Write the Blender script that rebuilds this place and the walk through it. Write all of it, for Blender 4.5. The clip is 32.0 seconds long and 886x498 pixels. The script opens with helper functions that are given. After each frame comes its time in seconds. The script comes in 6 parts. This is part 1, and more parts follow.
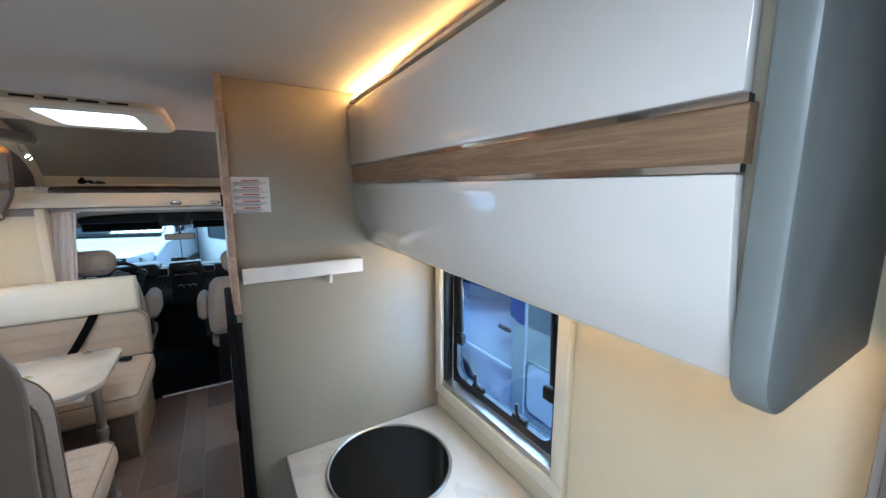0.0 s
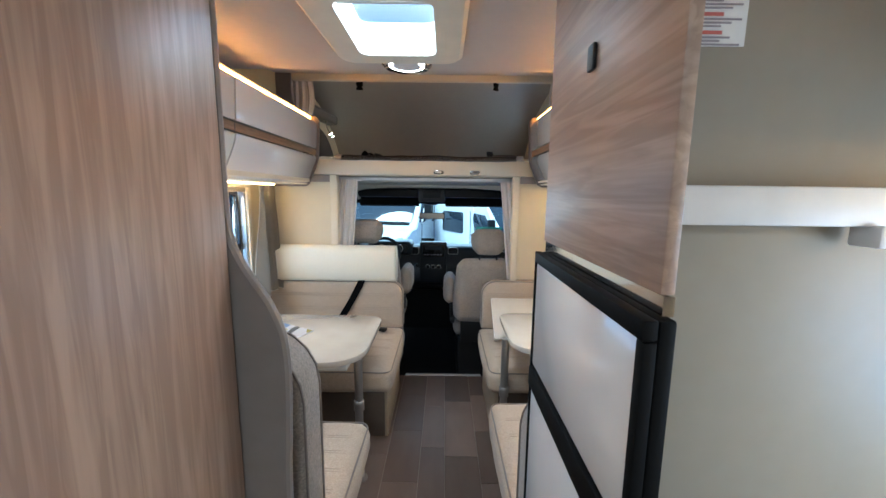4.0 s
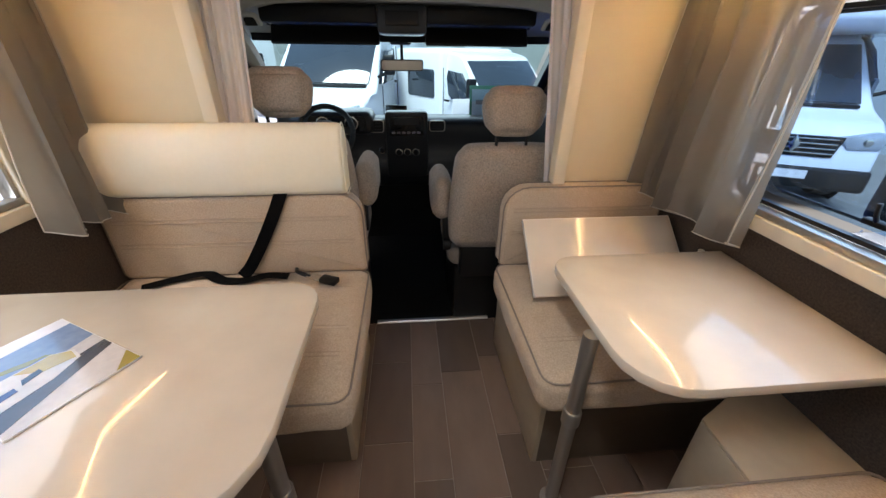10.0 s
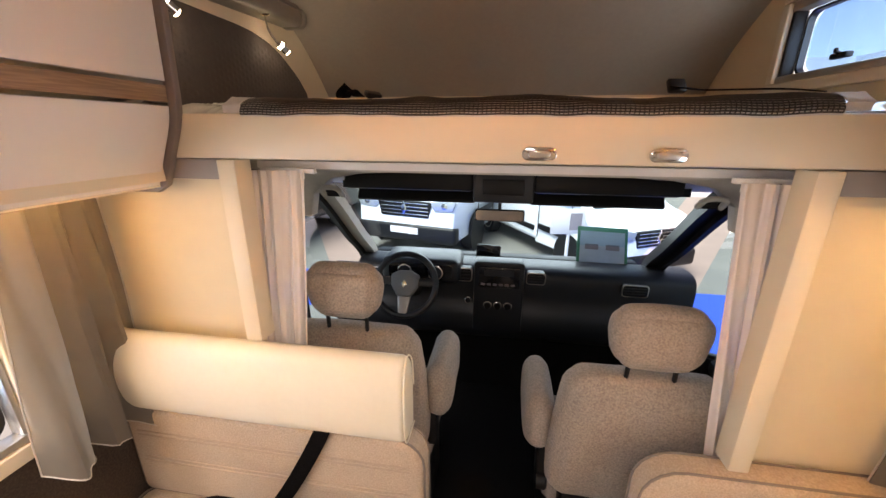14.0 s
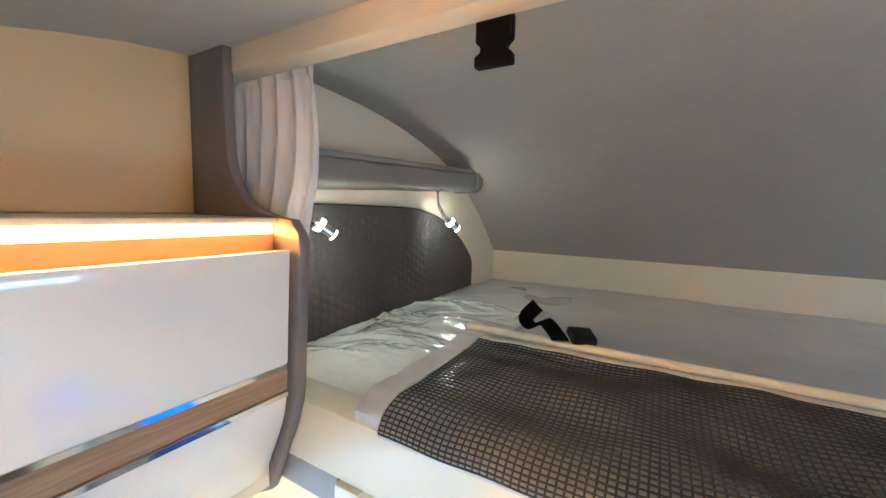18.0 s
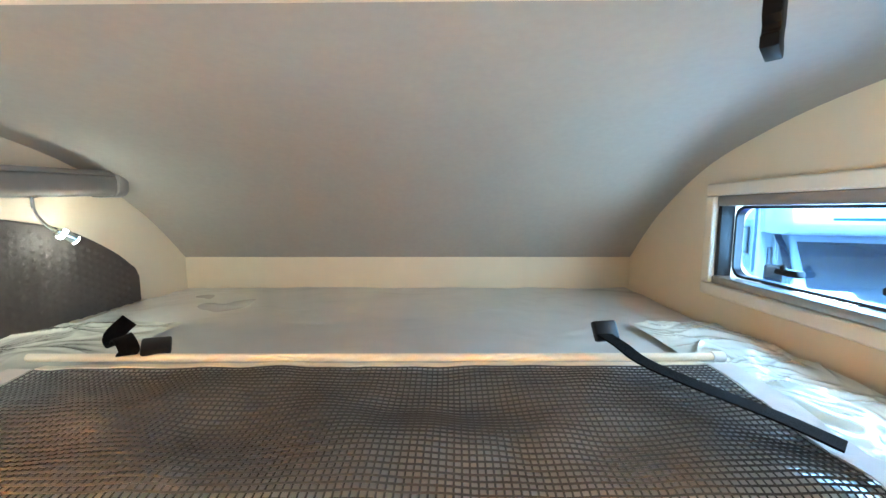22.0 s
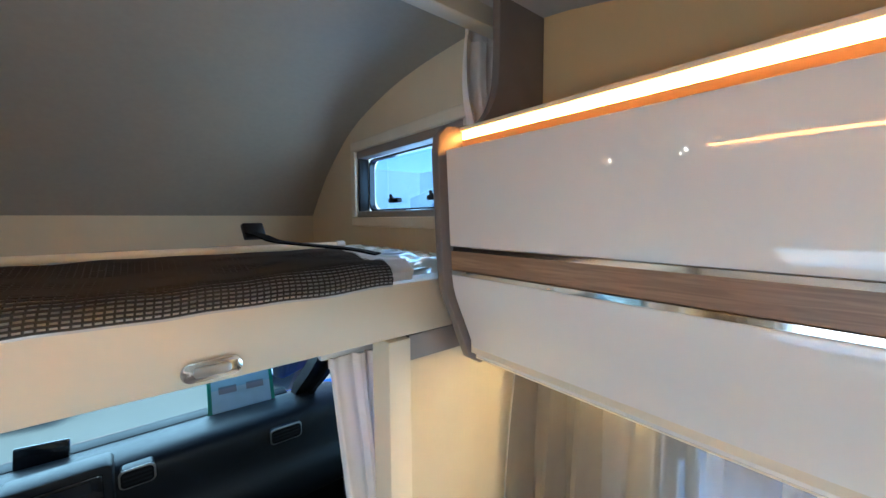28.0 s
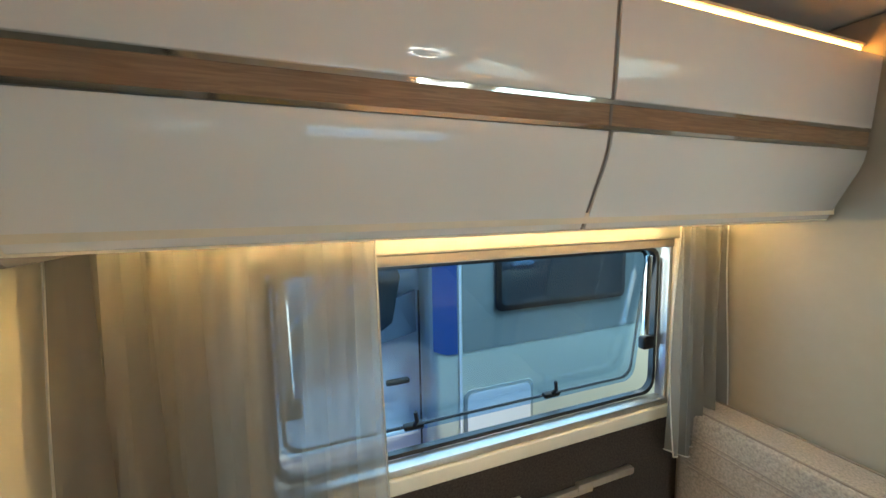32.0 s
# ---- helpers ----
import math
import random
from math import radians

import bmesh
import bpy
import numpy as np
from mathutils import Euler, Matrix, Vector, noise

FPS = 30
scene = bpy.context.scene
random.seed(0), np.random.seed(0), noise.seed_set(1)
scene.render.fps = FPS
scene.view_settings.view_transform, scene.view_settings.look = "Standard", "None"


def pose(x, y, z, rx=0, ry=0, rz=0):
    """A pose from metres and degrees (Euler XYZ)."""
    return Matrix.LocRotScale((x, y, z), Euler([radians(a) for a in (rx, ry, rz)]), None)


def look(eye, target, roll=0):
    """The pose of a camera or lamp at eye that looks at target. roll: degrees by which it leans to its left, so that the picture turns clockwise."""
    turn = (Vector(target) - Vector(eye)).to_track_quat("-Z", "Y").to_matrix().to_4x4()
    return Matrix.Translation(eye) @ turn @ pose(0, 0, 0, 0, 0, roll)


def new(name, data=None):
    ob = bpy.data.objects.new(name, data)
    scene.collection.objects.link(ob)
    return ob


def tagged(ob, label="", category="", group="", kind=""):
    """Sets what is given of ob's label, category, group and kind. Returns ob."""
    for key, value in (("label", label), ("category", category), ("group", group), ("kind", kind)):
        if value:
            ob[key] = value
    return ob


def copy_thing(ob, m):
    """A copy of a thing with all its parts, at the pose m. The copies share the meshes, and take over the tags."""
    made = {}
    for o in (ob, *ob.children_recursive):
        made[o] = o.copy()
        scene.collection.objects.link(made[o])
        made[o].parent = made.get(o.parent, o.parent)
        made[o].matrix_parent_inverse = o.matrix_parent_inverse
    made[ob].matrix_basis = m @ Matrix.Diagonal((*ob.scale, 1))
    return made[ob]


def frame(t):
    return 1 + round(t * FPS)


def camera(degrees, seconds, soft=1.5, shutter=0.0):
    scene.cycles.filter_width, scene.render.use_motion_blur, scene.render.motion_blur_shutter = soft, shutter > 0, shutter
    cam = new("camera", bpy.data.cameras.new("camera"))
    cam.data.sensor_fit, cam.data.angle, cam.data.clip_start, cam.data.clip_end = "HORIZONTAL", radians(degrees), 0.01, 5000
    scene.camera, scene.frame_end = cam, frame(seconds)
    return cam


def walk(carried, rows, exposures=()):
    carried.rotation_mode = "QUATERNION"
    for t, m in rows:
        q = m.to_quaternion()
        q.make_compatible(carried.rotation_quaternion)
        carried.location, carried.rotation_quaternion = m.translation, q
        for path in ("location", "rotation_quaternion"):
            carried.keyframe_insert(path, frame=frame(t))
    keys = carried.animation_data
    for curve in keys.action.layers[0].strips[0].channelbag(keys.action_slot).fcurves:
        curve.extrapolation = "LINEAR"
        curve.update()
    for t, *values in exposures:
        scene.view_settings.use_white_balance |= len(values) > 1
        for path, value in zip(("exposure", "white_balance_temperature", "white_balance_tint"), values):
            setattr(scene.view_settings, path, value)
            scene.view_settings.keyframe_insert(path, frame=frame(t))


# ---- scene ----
from mathutils.bvhtree import BVHTree
cam = camera(99.9, 32.0)
PATH = [
    (0, (0.369, -0.014, 1.72), (1.39, 1.675, 1.399), 0.1),
    (0.5, (0.384, 0.014, 1.708), (1.221, 1.803, 1.395), 0.2),
    (1, (0.374, 0.034, 1.692), (0.955, 1.924, 1.388), 0.3),
    (1.5, (0.349, 0.074, 1.664), (0.684, 2.022, 1.362), 0.3),
    (2, (0.279, 0.147, 1.62), (0.448, 2.118, 1.325), 0.5),
    (2.5, (0.198, 0.286, 1.588), (0.265, 2.263, 1.292), 0.4),
    (4.5, (0.119, 0.934, 1.419), (0.114, 2.912, 1.127), 0.7),
    (5, (0.047, 1.059, 1.376), (0.05, 3.022, 0.993), 0.7),
    (5.5, (0.017, 1.161, 1.332), (0.018, 3.087, 0.795), 0.6),
    (6, (0.014, 1.288, 1.296), (0.023, 3.175, 0.632), 0.8),
    (6.5, (0.03, 1.427, 1.248), (0.049, 3.279, 0.492), 0.8),
    (7, (0.044, 1.493, 1.217), (0.087, 3.312, 0.387), 1.0),
    (7.5, (0.039, 1.555, 1.213), (0.112, 3.352, 0.338), 0.9),
    (8, (0.043, 1.647, 1.224), (0.129, 3.431, 0.324), 0.3),
    (8.5, (0.027, 1.735, 1.212), (0.141, 3.517, 0.312), 0.8),
    (9, (0.024, 1.807, 1.245), (0.166, 3.578, 0.326), 0.5),
    (9.5, (0.043, 1.902, 1.284), (0.21, 3.668, 0.36), 0.5),
    (10, (0.05, 1.995, 1.321), (0.222, 3.754, 0.386), 0.7),
    (10.5, (0.043, 2.054, 1.358), (0.212, 3.808, 0.412), 0.3),
    (11, (0.056, 2.124, 1.396), (0.223, 3.886, 0.466), 0.4),
    (11.5, (0.049, 2.214, 1.459), (0.223, 3.999, 0.574), 0.4),
    (12, (0.023, 2.291, 1.505), (0.187, 4.106, 0.681), 0.3),
    (12.5, (0.023, 2.366, 1.545), (0.148, 4.208, 0.776), 0.3),
    (13, (0.043, 2.449, 1.579), (0.044, 4.326, 0.889), 0.6),
    (13.5, (0.053, 2.522, 1.62), (-0.107, 4.409, 0.976), 0.4),
    (15.5, (-0.085, 2.756, 1.757), (-0.647, 4.622, 1.309), 1.3),
    (16, (-0.107, 2.845, 1.814), (-0.777, 4.692, 1.442), 1.5),
    (16.5, (-0.139, 2.917, 1.881), (-0.97, 4.713, 1.593), 1.3),
    (17, (-0.18, 2.969, 1.918), (-1.142, 4.709, 1.697), 1.4),
    (17.5, (-0.226, 3.003, 1.958), (-1.224, 4.725, 1.758), 1.5),
    (18, (-0.252, 3.028, 1.987), (-1.25, 4.75, 1.792), 1.5),
    (18.5, (-0.252, 3.068, 2.004), (-1.247, 4.792, 1.812), 1.5),
    (19, (-0.227, 3.093, 2.013), (-1.179, 4.842, 1.824), 1.3),
    (19.5, (-0.182, 3.09, 2.016), (-1.04, 4.887, 1.829), 1.0),
    (20, (-0.124, 3.085, 2.014), (-0.862, 4.934, 1.828), 0.8),
    (20.5, (-0.055, 3.085, 2.012), (-0.626, 4.993, 1.821), 0.2),
    (21, (0.032, 3.084, 2.007), (-0.366, 5.036, 1.825), 0.0),
    (21.5, (0.119, 3.081, 2.012), (-0.093, 5.06, 1.812), -0.1),
    (22, (0.193, 3.077, 2.018), (0.171, 5.065, 1.809), -0.1),
    (22.5, (0.253, 3.068, 2.012), (0.403, 5.052, 1.804), -0.2),
    (23, (0.293, 3.064, 2.008), (0.626, 5.024, 1.795), -0.2),
    (23.5, (0.299, 3.036, 1.997), (0.84, 4.949, 1.783), -0.2),
    (24, (0.308, 3.0, 1.984), (1.011, 4.859, 1.764), -0.4),
    (24.5, (0.31, 2.956, 1.966), (1.137, 4.763, 1.745), -0.4),
    (25, (0.3, 2.91, 1.944), (1.224, 4.67, 1.724), -0.5),
    (25.5, (0.309, 2.864, 1.92), (1.304, 4.585, 1.698), -0.3),
    (27.5, (0.308, 2.8, 1.805), (1.419, 4.453, 1.626), -0.1),
    (28, (0.294, 2.834, 1.806), (1.559, 4.375, 1.643), -0.3),
    (28.5, (0.316, 2.845, 1.8), (1.737, 4.244, 1.647), -0.2),
    (29, (0.317, 2.858, 1.774), (1.864, 4.116, 1.62), -0.3),
    (29.5, (0.298, 2.923, 1.754), (2.036, 3.9, 1.596), -0.3),
    (30, (0.298, 2.943, 1.736), (2.226, 3.447, 1.571), -0.4),
    (30.5, (0.251, 2.917, 1.702), (2.244, 3.016, 1.559), -1.1),
    (31, (0.221, 2.923, 1.67), (2.207, 2.757, 1.503), -1.1),
    (31.5, (0.23, 2.976, 1.64), (2.166, 2.516, 1.442), -1.1),
    (32, (0.226, 3.027, 1.575), (2.085, 2.318, 1.367), -1.0),
]
walk(cam, [(t, look(eye, target, roll)) for t, eye, target, roll in PATH],
     exposures=[(0.0, 0.55, 5750, 8), (1.0, 0.6, 6150, 10), (2.0, 0.7, 6600, 10), (4.5, 0.8, 5700, 6), (5.2, 0.75, 5900, 9), (7.0, 0.72, 7200, 18), (10.0, 0.58, 7400, 17), (11.0, 0.62, 7500, 15), (13.0, 1.0, 8600, 27), (16.0, 1.4, 7100, 21),
                (17.0, 1.65, 5700, 6), (18.0, 2.1, 5300, 0), (19.0, 2.48, 5150, -1), (20.0, 2.68, 5100, -4), (21.0, 2.95, 4800, -7), (22.0, 2.8, 5450, -3), (23.0, 2.36, 5800, -4), (25.0, 2.0, 5600, 0), (26.5, 1.45, 5550, 1), (28.0, 1.15, 5600, 2), (30.0, 0.68, 6100, -3), (31.0, 0.58, 6750, -3), (32.0, 0.57, 6600, -4)])

# ---- world and exposure ----
world = bpy.data.worlds.new("world")
scene.world = world
world.use_nodes = True
wn = world.node_tree
sky = wn.nodes.new("ShaderNodeTexSky")
sky.sky_type = 'NISHITA'
sky.sun_disc = False
sky.sun_elevation, sky.sun_rotation = radians(58), radians(215)
wn.links.new(sky.outputs[0], wn.nodes["Background"].inputs[0])
wn.nodes["Background"].inputs[1].default_value = 0.15

sun_data = bpy.data.lights.new("sun", 'SUN')
sun_data.energy, sun_data.angle, sun_data.color = 5.0, radians(30), (0.9, 0.96, 1.0)
sun = new("sun", sun_data)
sun.matrix_world = look((-4.5, -6.5, 13), (0, 0, 0))


def sky_lamp(name, eye, target, w, h, watts, color):
    """Daylight that enters through an opening."""
    d = bpy.data.lights.new(name, 'AREA')
    d.shape, d.size, d.size_y, d.energy, d.color = 'RECTANGLE', w, h, watts, color
    ob = new(name, d)
    ob.matrix_world = look(eye, target)
    return ob


DAY = (0.78, 0.89, 1.0)
sky_lamp("skylight_day", (-0.03, 2.13, 2.17), (-0.03, 2.13, 0), 0.36, 0.48, 8.5, DAY)
sky_lamp("window_day_right", (1.2, 2.43, 1.2), (0, 2.43, 0.9), 1.2, 0.5, 4.6, DAY)
sky_lamp("window_day_left", (-1.2, 2.43, 1.2), (0, 2.43, 0.9), 1.4, 0.5, 6.2, DAY)
sky_lamp("window_day_kitchen", (1.2, 0.92, 1.18), (0, 0.92, 0.9), 0.55, 0.45, 5.2, DAY)
sky_lamp("window_day_alcove", (1.03, 3.78, 1.94), (0, 3.9, 1.85), 0.5, 0.2, 1.25, DAY)
sky_lamp("rear_skylight_day", (0.15, -0.2, 2.02), (0.05, -0.2, 0), 0.38, 0.38, 8.5, DAY)
# assumed doorway, never in sight; its lamp is added to brighten the kitchen
sky_lamp("doorway_day", (-1.19, -0.65, 1.05), (0, -0.5, 1.1), 0.55, 1.6, 9, DAY)
sky_lamp("windscreen_day", (0.045, 5.2, 1.25), (0.045, 4.0, 0.9), 1.6, 0.5, 6.5, DAY)


# ---- materials ----
def mat(name, color, rough=0.5, metal=0.0, color2=None, scale=8.0, stretch=(1, 1, 1), mix=0.5, bump=0.0, bump_scale=None,
        coat=0.0, sheen=0.0, random_tint=0.0, detail=4.0, island=False, coarse=0.45, trans=0.0, spec=0.5, alpha=1.0, emit=0.0, emit_color=None, rough_var=0.08, coat_rough=0.04):
    """A Principled surface with two scales of noise in the colour, a fine relief and a varied roughness."""
    m = bpy.data.materials.new(name)
    m.use_nodes = True
    n, l = m.node_tree.nodes, m.node_tree.links
    p = n["Principled BSDF"]
    p.inputs["Roughness"].default_value = rough
    p.inputs["Metallic"].default_value = metal
    p.inputs["Coat Weight"].default_value = coat
    p.inputs["Coat Roughness"].default_value = coat_rough
    p.inputs["Sheen Weight"].default_value = sheen
    p.inputs["Transmission Weight"].default_value = trans
    p.inputs["Specular IOR Level"].default_value = spec
    p.inputs["Alpha"].default_value = alpha
    if emit:
        p.inputs["Emission Color"].default_value = (*(emit_color or color), 1)
        p.inputs["Emission Strength"].default_value = emit
    tc = n.new("ShaderNodeTexCoord")
    mp = n.new("ShaderNodeMapping")
    mp.inputs["Scale"].default_value = stretch
    l.new(tc.outputs["Object"], mp.inputs[0])
    tex = n.new("ShaderNodeTexNoise")
    tex.inputs["Scale"].default_value, tex.inputs["Detail"].default_value = scale, detail
    l.new(mp.outputs[0], tex.inputs[0])
    big = n.new("ShaderNodeTexNoise")
    big.inputs["Scale"].default_value, big.inputs["Detail"].default_value = scale * 0.17, 3
    l.new(mp.outputs[0], big.inputs[0])
    both = n.new("ShaderNodeMath")
    both.operation = 'MULTIPLY_ADD'
    both.inputs[1].default_value = coarse
    l.new(big.outputs[0], both.inputs[0])
    half = n.new("ShaderNodeMath")
    half.operation = 'MULTIPLY'
    half.inputs[1].default_value = 1 - coarse
    l.new(tex.outputs[0], half.inputs[0])
    l.new(half.outputs[0], both.inputs[2])
    c2 = color2 or tuple(0.86 * c for c in color)
    ramp = n.new("ShaderNodeValToRGB")
    ramp.color_ramp.elements[0].position, ramp.color_ramp.elements[1].position = 0.5 - mix * 0.35, 0.5 + mix * 0.35
    ramp.color_ramp.elements[0].color, ramp.color_ramp.elements[1].color = (*c2, 1), (*color, 1)
    l.new(both.outputs[0], ramp.inputs[0])
    out = ramp.outputs[0]
    if random_tint:
        src = n.new("ShaderNodeNewGeometry").outputs["Random Per Island"] if island else n.new("ShaderNodeObjectInfo").outputs["Random"]
        mr = n.new("ShaderNodeMapRange")
        mr.inputs["To Min"].default_value, mr.inputs["To Max"].default_value = 1 - random_tint, 1 + random_tint
        l.new(src, mr.inputs[0])
        hsv = n.new("ShaderNodeHueSaturation")
        l.new(mr.outputs[0], hsv.inputs["Value"])
        l.new(out, hsv.inputs["Color"])
        out = hsv.outputs[0]
    l.new(out, p.inputs["Base Color"])
    rv = n.new("ShaderNodeMapRange")
    rv.inputs["To Min"].default_value, rv.inputs["To Max"].default_value = max(rough - rough_var, 0.0), min(rough + rough_var, 1)
    l.new(big.outputs[0], rv.inputs[0])
    l.new(rv.outputs[0], p.inputs["Roughness"])
    if bump:
        fine = n.new("ShaderNodeTexNoise")
        fine.inputs["Scale"].default_value, fine.inputs["Detail"].default_value = bump_scale or scale * 6, 3
        l.new(mp.outputs[0], fine.inputs[0])
        b = n.new("ShaderNodeBump")
        b.inputs["Strength"].default_value, b.inputs["Distance"].default_value = bump, 0.004
        l.new(fine.outputs[0], b.inputs["Height"])
        l.new(b.outputs[0], p.inputs["Normal"])
    return m


def wood(name, dark, light, along='Y', rough=0.42, scale=9.0, random_tint=0.0):
    """Laminate with a long wavy grain that runs along one axis."""
    st = {'X': (0.06, 1, 1), 'Y': (1, 0.06, 1), 'Z': (1, 1, 0.06)}[along]
    m = mat(name, light, rough, color2=dark, scale=scale * 3.2, stretch=st, mix=0.55, bump=0.12, bump_scale=scale * 9, detail=7, random_tint=random_tint)
    n, l = m.node_tree.nodes, m.node_tree.links
    mp = next(k for k in n if k.type == 'MAPPING')
    wv = n.new("ShaderNodeTexNoise")
    wv.inputs["Scale"].default_value, wv.inputs["Distortion"].default_value, wv.inputs["Detail"].default_value = scale * 7, 1.2, 8
    l.new(mp.outputs[0], wv.inputs[0])
    p = n["Principled BSDF"]
    src = p.inputs["Base Color"].links[0].from_socket
    r2 = n.new("ShaderNodeValToRGB")
    r2.color_ramp.elements[0].position, r2.color_ramp.elements[1].position = 0.4, 0.62
    r2.color_ramp.elements[0].color, r2.color_ramp.elements[1].color = (0.66, 0.62, 0.6, 1), (1, 1, 1, 1)
    l.new(wv.outputs[0], r2.inputs[0])
    mx = n.new("ShaderNodeMix")
    mx.data_type, mx.blend_type = 'RGBA', 'MULTIPLY'
    mx.inputs[0].default_value = 0.75
    l.new(src, mx.inputs[6])
    l.new(r2.outputs[0], mx.inputs[7])
    l.new(mx.outputs[2], p.inputs["Base Color"])
    return m


def fabric(name, color, color2, scale=260.0, bump=0.35, mix=0.9, sheen=0.15):
    """Woven upholstery: fine thread speckle with a soft large mottling."""
    m = mat(name, color, 0.92, color2=color2, scale=scale, mix=mix, bump=bump, bump_scale=scale * 2.2, sheen=sheen, spec=0.2, coarse=0.15)
    return m


def glass(name, tint=(1, 1, 1), rough=0.0, gloss=0.06):
    """Thin pane: clear, with a mirror reflection that grows at a slant."""
    m = bpy.data.materials.new(name)
    m.use_nodes = True
    n, l = m.node_tree.nodes, m.node_tree.links
    n.remove(n["Principled BSDF"])
    out = n["Material Output"]
    tr, gl, mx, fr = n.new("ShaderNodeBsdfTransparent"), n.new("ShaderNodeBsdfGlossy"), n.new("ShaderNodeMixShader"), n.new("ShaderNodeLayerWeight")
    tr.inputs[0].default_value = (*tint, 1)
    gl.inputs["Roughness"].default_value = rough
    fr.inputs[0].default_value = 0.2
    pw = n.new("ShaderNodeMath")
    pw.operation = 'MULTIPLY_ADD'
    pw.inputs[1].default_value, pw.inputs[2].default_value = 0.45, gloss * 0.5
    l.new(fr.outputs["Facing"], pw.inputs[0])
    l.new(pw.outputs[0], mx.inputs[0])
    l.new(tr.outputs[0], mx.inputs[1])
    l.new(gl.outputs[0], mx.inputs[2])
    l.new(mx.outputs[0], out.inputs[0])
    return m


def sheer(name, color, clear, front=0.55):
    """Thin cloth: part see-through, part lit from both sides."""
    m = bpy.data.materials.new(name)
    m.use_nodes = True
    n, l = m.node_tree.nodes, m.node_tree.links
    n.remove(n["Principled BSDF"])
    tr, tl, df = n.new("ShaderNodeBsdfTransparent"), n.new("ShaderNodeBsdfTranslucent"), n.new("ShaderNodeBsdfDiffuse")
    a, b = n.new("ShaderNodeMixShader"), n.new("ShaderNodeMixShader")
    tc, tex, ramp = n.new("ShaderNodeTexCoord"), n.new("ShaderNodeTexNoise"), n.new("ShaderNodeValToRGB")
    tex.inputs["Scale"].default_value = 22
    ramp.color_ramp.elements[0].color = (*(c * 0.9 for c in color), 1)
    ramp.color_ramp.elements[1].color = (*color, 1)
    l.new(tc.outputs["Object"], tex.inputs[0])
    l.new(tex.outputs[0], ramp.inputs[0])
    l.new(ramp.outputs[0], tl.inputs[0])
    l.new(ramp.outputs[0], df.inputs[0])
    a.inputs[0].default_value = front
    l.new(tl.outputs[0], a.inputs[1])
    l.new(df.outputs[0], a.inputs[2])
    b.inputs[0].default_value = clear
    l.new(a.outputs[0], b.inputs[1])
    l.new(tr.outputs[0], b.inputs[2])
    l.new(b.outputs[0], n["Material Output"].inputs[0])
    return m


def glow(name, color, strength):
    m = bpy.data.materials.new(name)
    m.use_nodes = True
    p = m.node_tree.nodes["Principled BSDF"]
    p.inputs["Base Color"].default_value = (*color, 1)
    p.inputs["Emission Color"].default_value = (*color, 1)
    p.inputs["Emission Strength"].default_value = strength
    return m


M_GLOSS = mat("gloss_white_laminate", (0.72, 0.69, 0.65), 0.16, color2=(0.69, 0.66, 0.62), scale=2.0, coat=1.0, rough_var=0.02, spec=0.15, coat_rough=0.012)
M_WOOD_Y = wood("walnut_strip", (0.2, 0.118, 0.062), (0.37, 0.24, 0.145), 'Y', scale=24)
M_WOOD_Z = wood("light_walnut_upright", (0.32, 0.208, 0.15), (0.46, 0.322, 0.234), 'Z', scale=7)
M_WOOD_X = wood("light_walnut_flat", (0.32, 0.208, 0.15), (0.46, 0.322, 0.234), 'Y', scale=7)
M_TAUPE = mat("taupe_laminate", (0.3, 0.265, 0.215), 0.45, color2=(0.285, 0.25, 0.2), scale=30, bump=0.03)
M_TAUPE_DARK = mat("taupe_edge", (0.17, 0.14, 0.125), 0.4, scale=20)
M_GREY_PANEL = mat("grey_taupe_panel", (0.27, 0.234, 0.21), 0.5, scale=20, bump=0.03)
M_CREAM = mat("cream_wall", (0.66, 0.58, 0.42), 0.55, color2=(0.63, 0.55, 0.4), scale=14, bump=0.05)
M_CREAM_PANEL = mat("cream_panel", (0.68, 0.6, 0.45), 0.4, color2=(0.65, 0.57, 0.43), scale=6)
# cream panel with the light strip's yellow-orange cast put into its colour
M_NICHE = mat("niche_panel_with_strip_glow", (0.58, 0.43, 0.22), 0.45, color2=(0.55, 0.405, 0.205), scale=6)
M_FRAME = mat("ivory_window_frame", (0.74, 0.68, 0.55), 0.4, scale=12)
M_CEIL = mat("grey_white_ceiling", (0.5, 0.49, 0.47), 0.75, color2=(0.47, 0.46, 0.44), scale=40, bump=0.05)
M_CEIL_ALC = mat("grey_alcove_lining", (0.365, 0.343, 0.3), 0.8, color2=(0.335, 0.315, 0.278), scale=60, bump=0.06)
M_DARKWALL = fabric("dark_brown_wall_felt", (0.06, 0.046, 0.038), (0.028, 0.021, 0.017), scale=160, mix=0.5, sheen=0.04)
M_FABRIC = fabric("beige_upholstery", (0.52, 0.41, 0.31), (0.37, 0.285, 0.208), scale=210, mix=0.5)
M_FABRIC_GREY = fabric("grey_beige_upholstery", (0.37, 0.315, 0.265), (0.215, 0.18, 0.155), scale=170, mix=0.5)
M_STITCH = mat("stitched_fold", (0.42, 0.325, 0.245), 0.9, scale=200, bump=0.2)
M_PIPING = mat("piping", (0.22, 0.18, 0.15), 0.7, scale=40)
M_LEATHER = mat("ivory_leatherette", (0.78, 0.72, 0.58), 0.42, color2=(0.75, 0.69, 0.55), scale=60, bump=0.08, bump_scale=300)
M_TABLE = mat("white_marbled_laminate", (0.54, 0.48, 0.4), 0.2, color2=(0.475, 0.41, 0.335), scale=9, mix=0.5, coat=0.8, coat_rough=0.02, detail=8)
M_EDGE = mat("table_edge", (0.62, 0.57, 0.5), 0.4, scale=30)
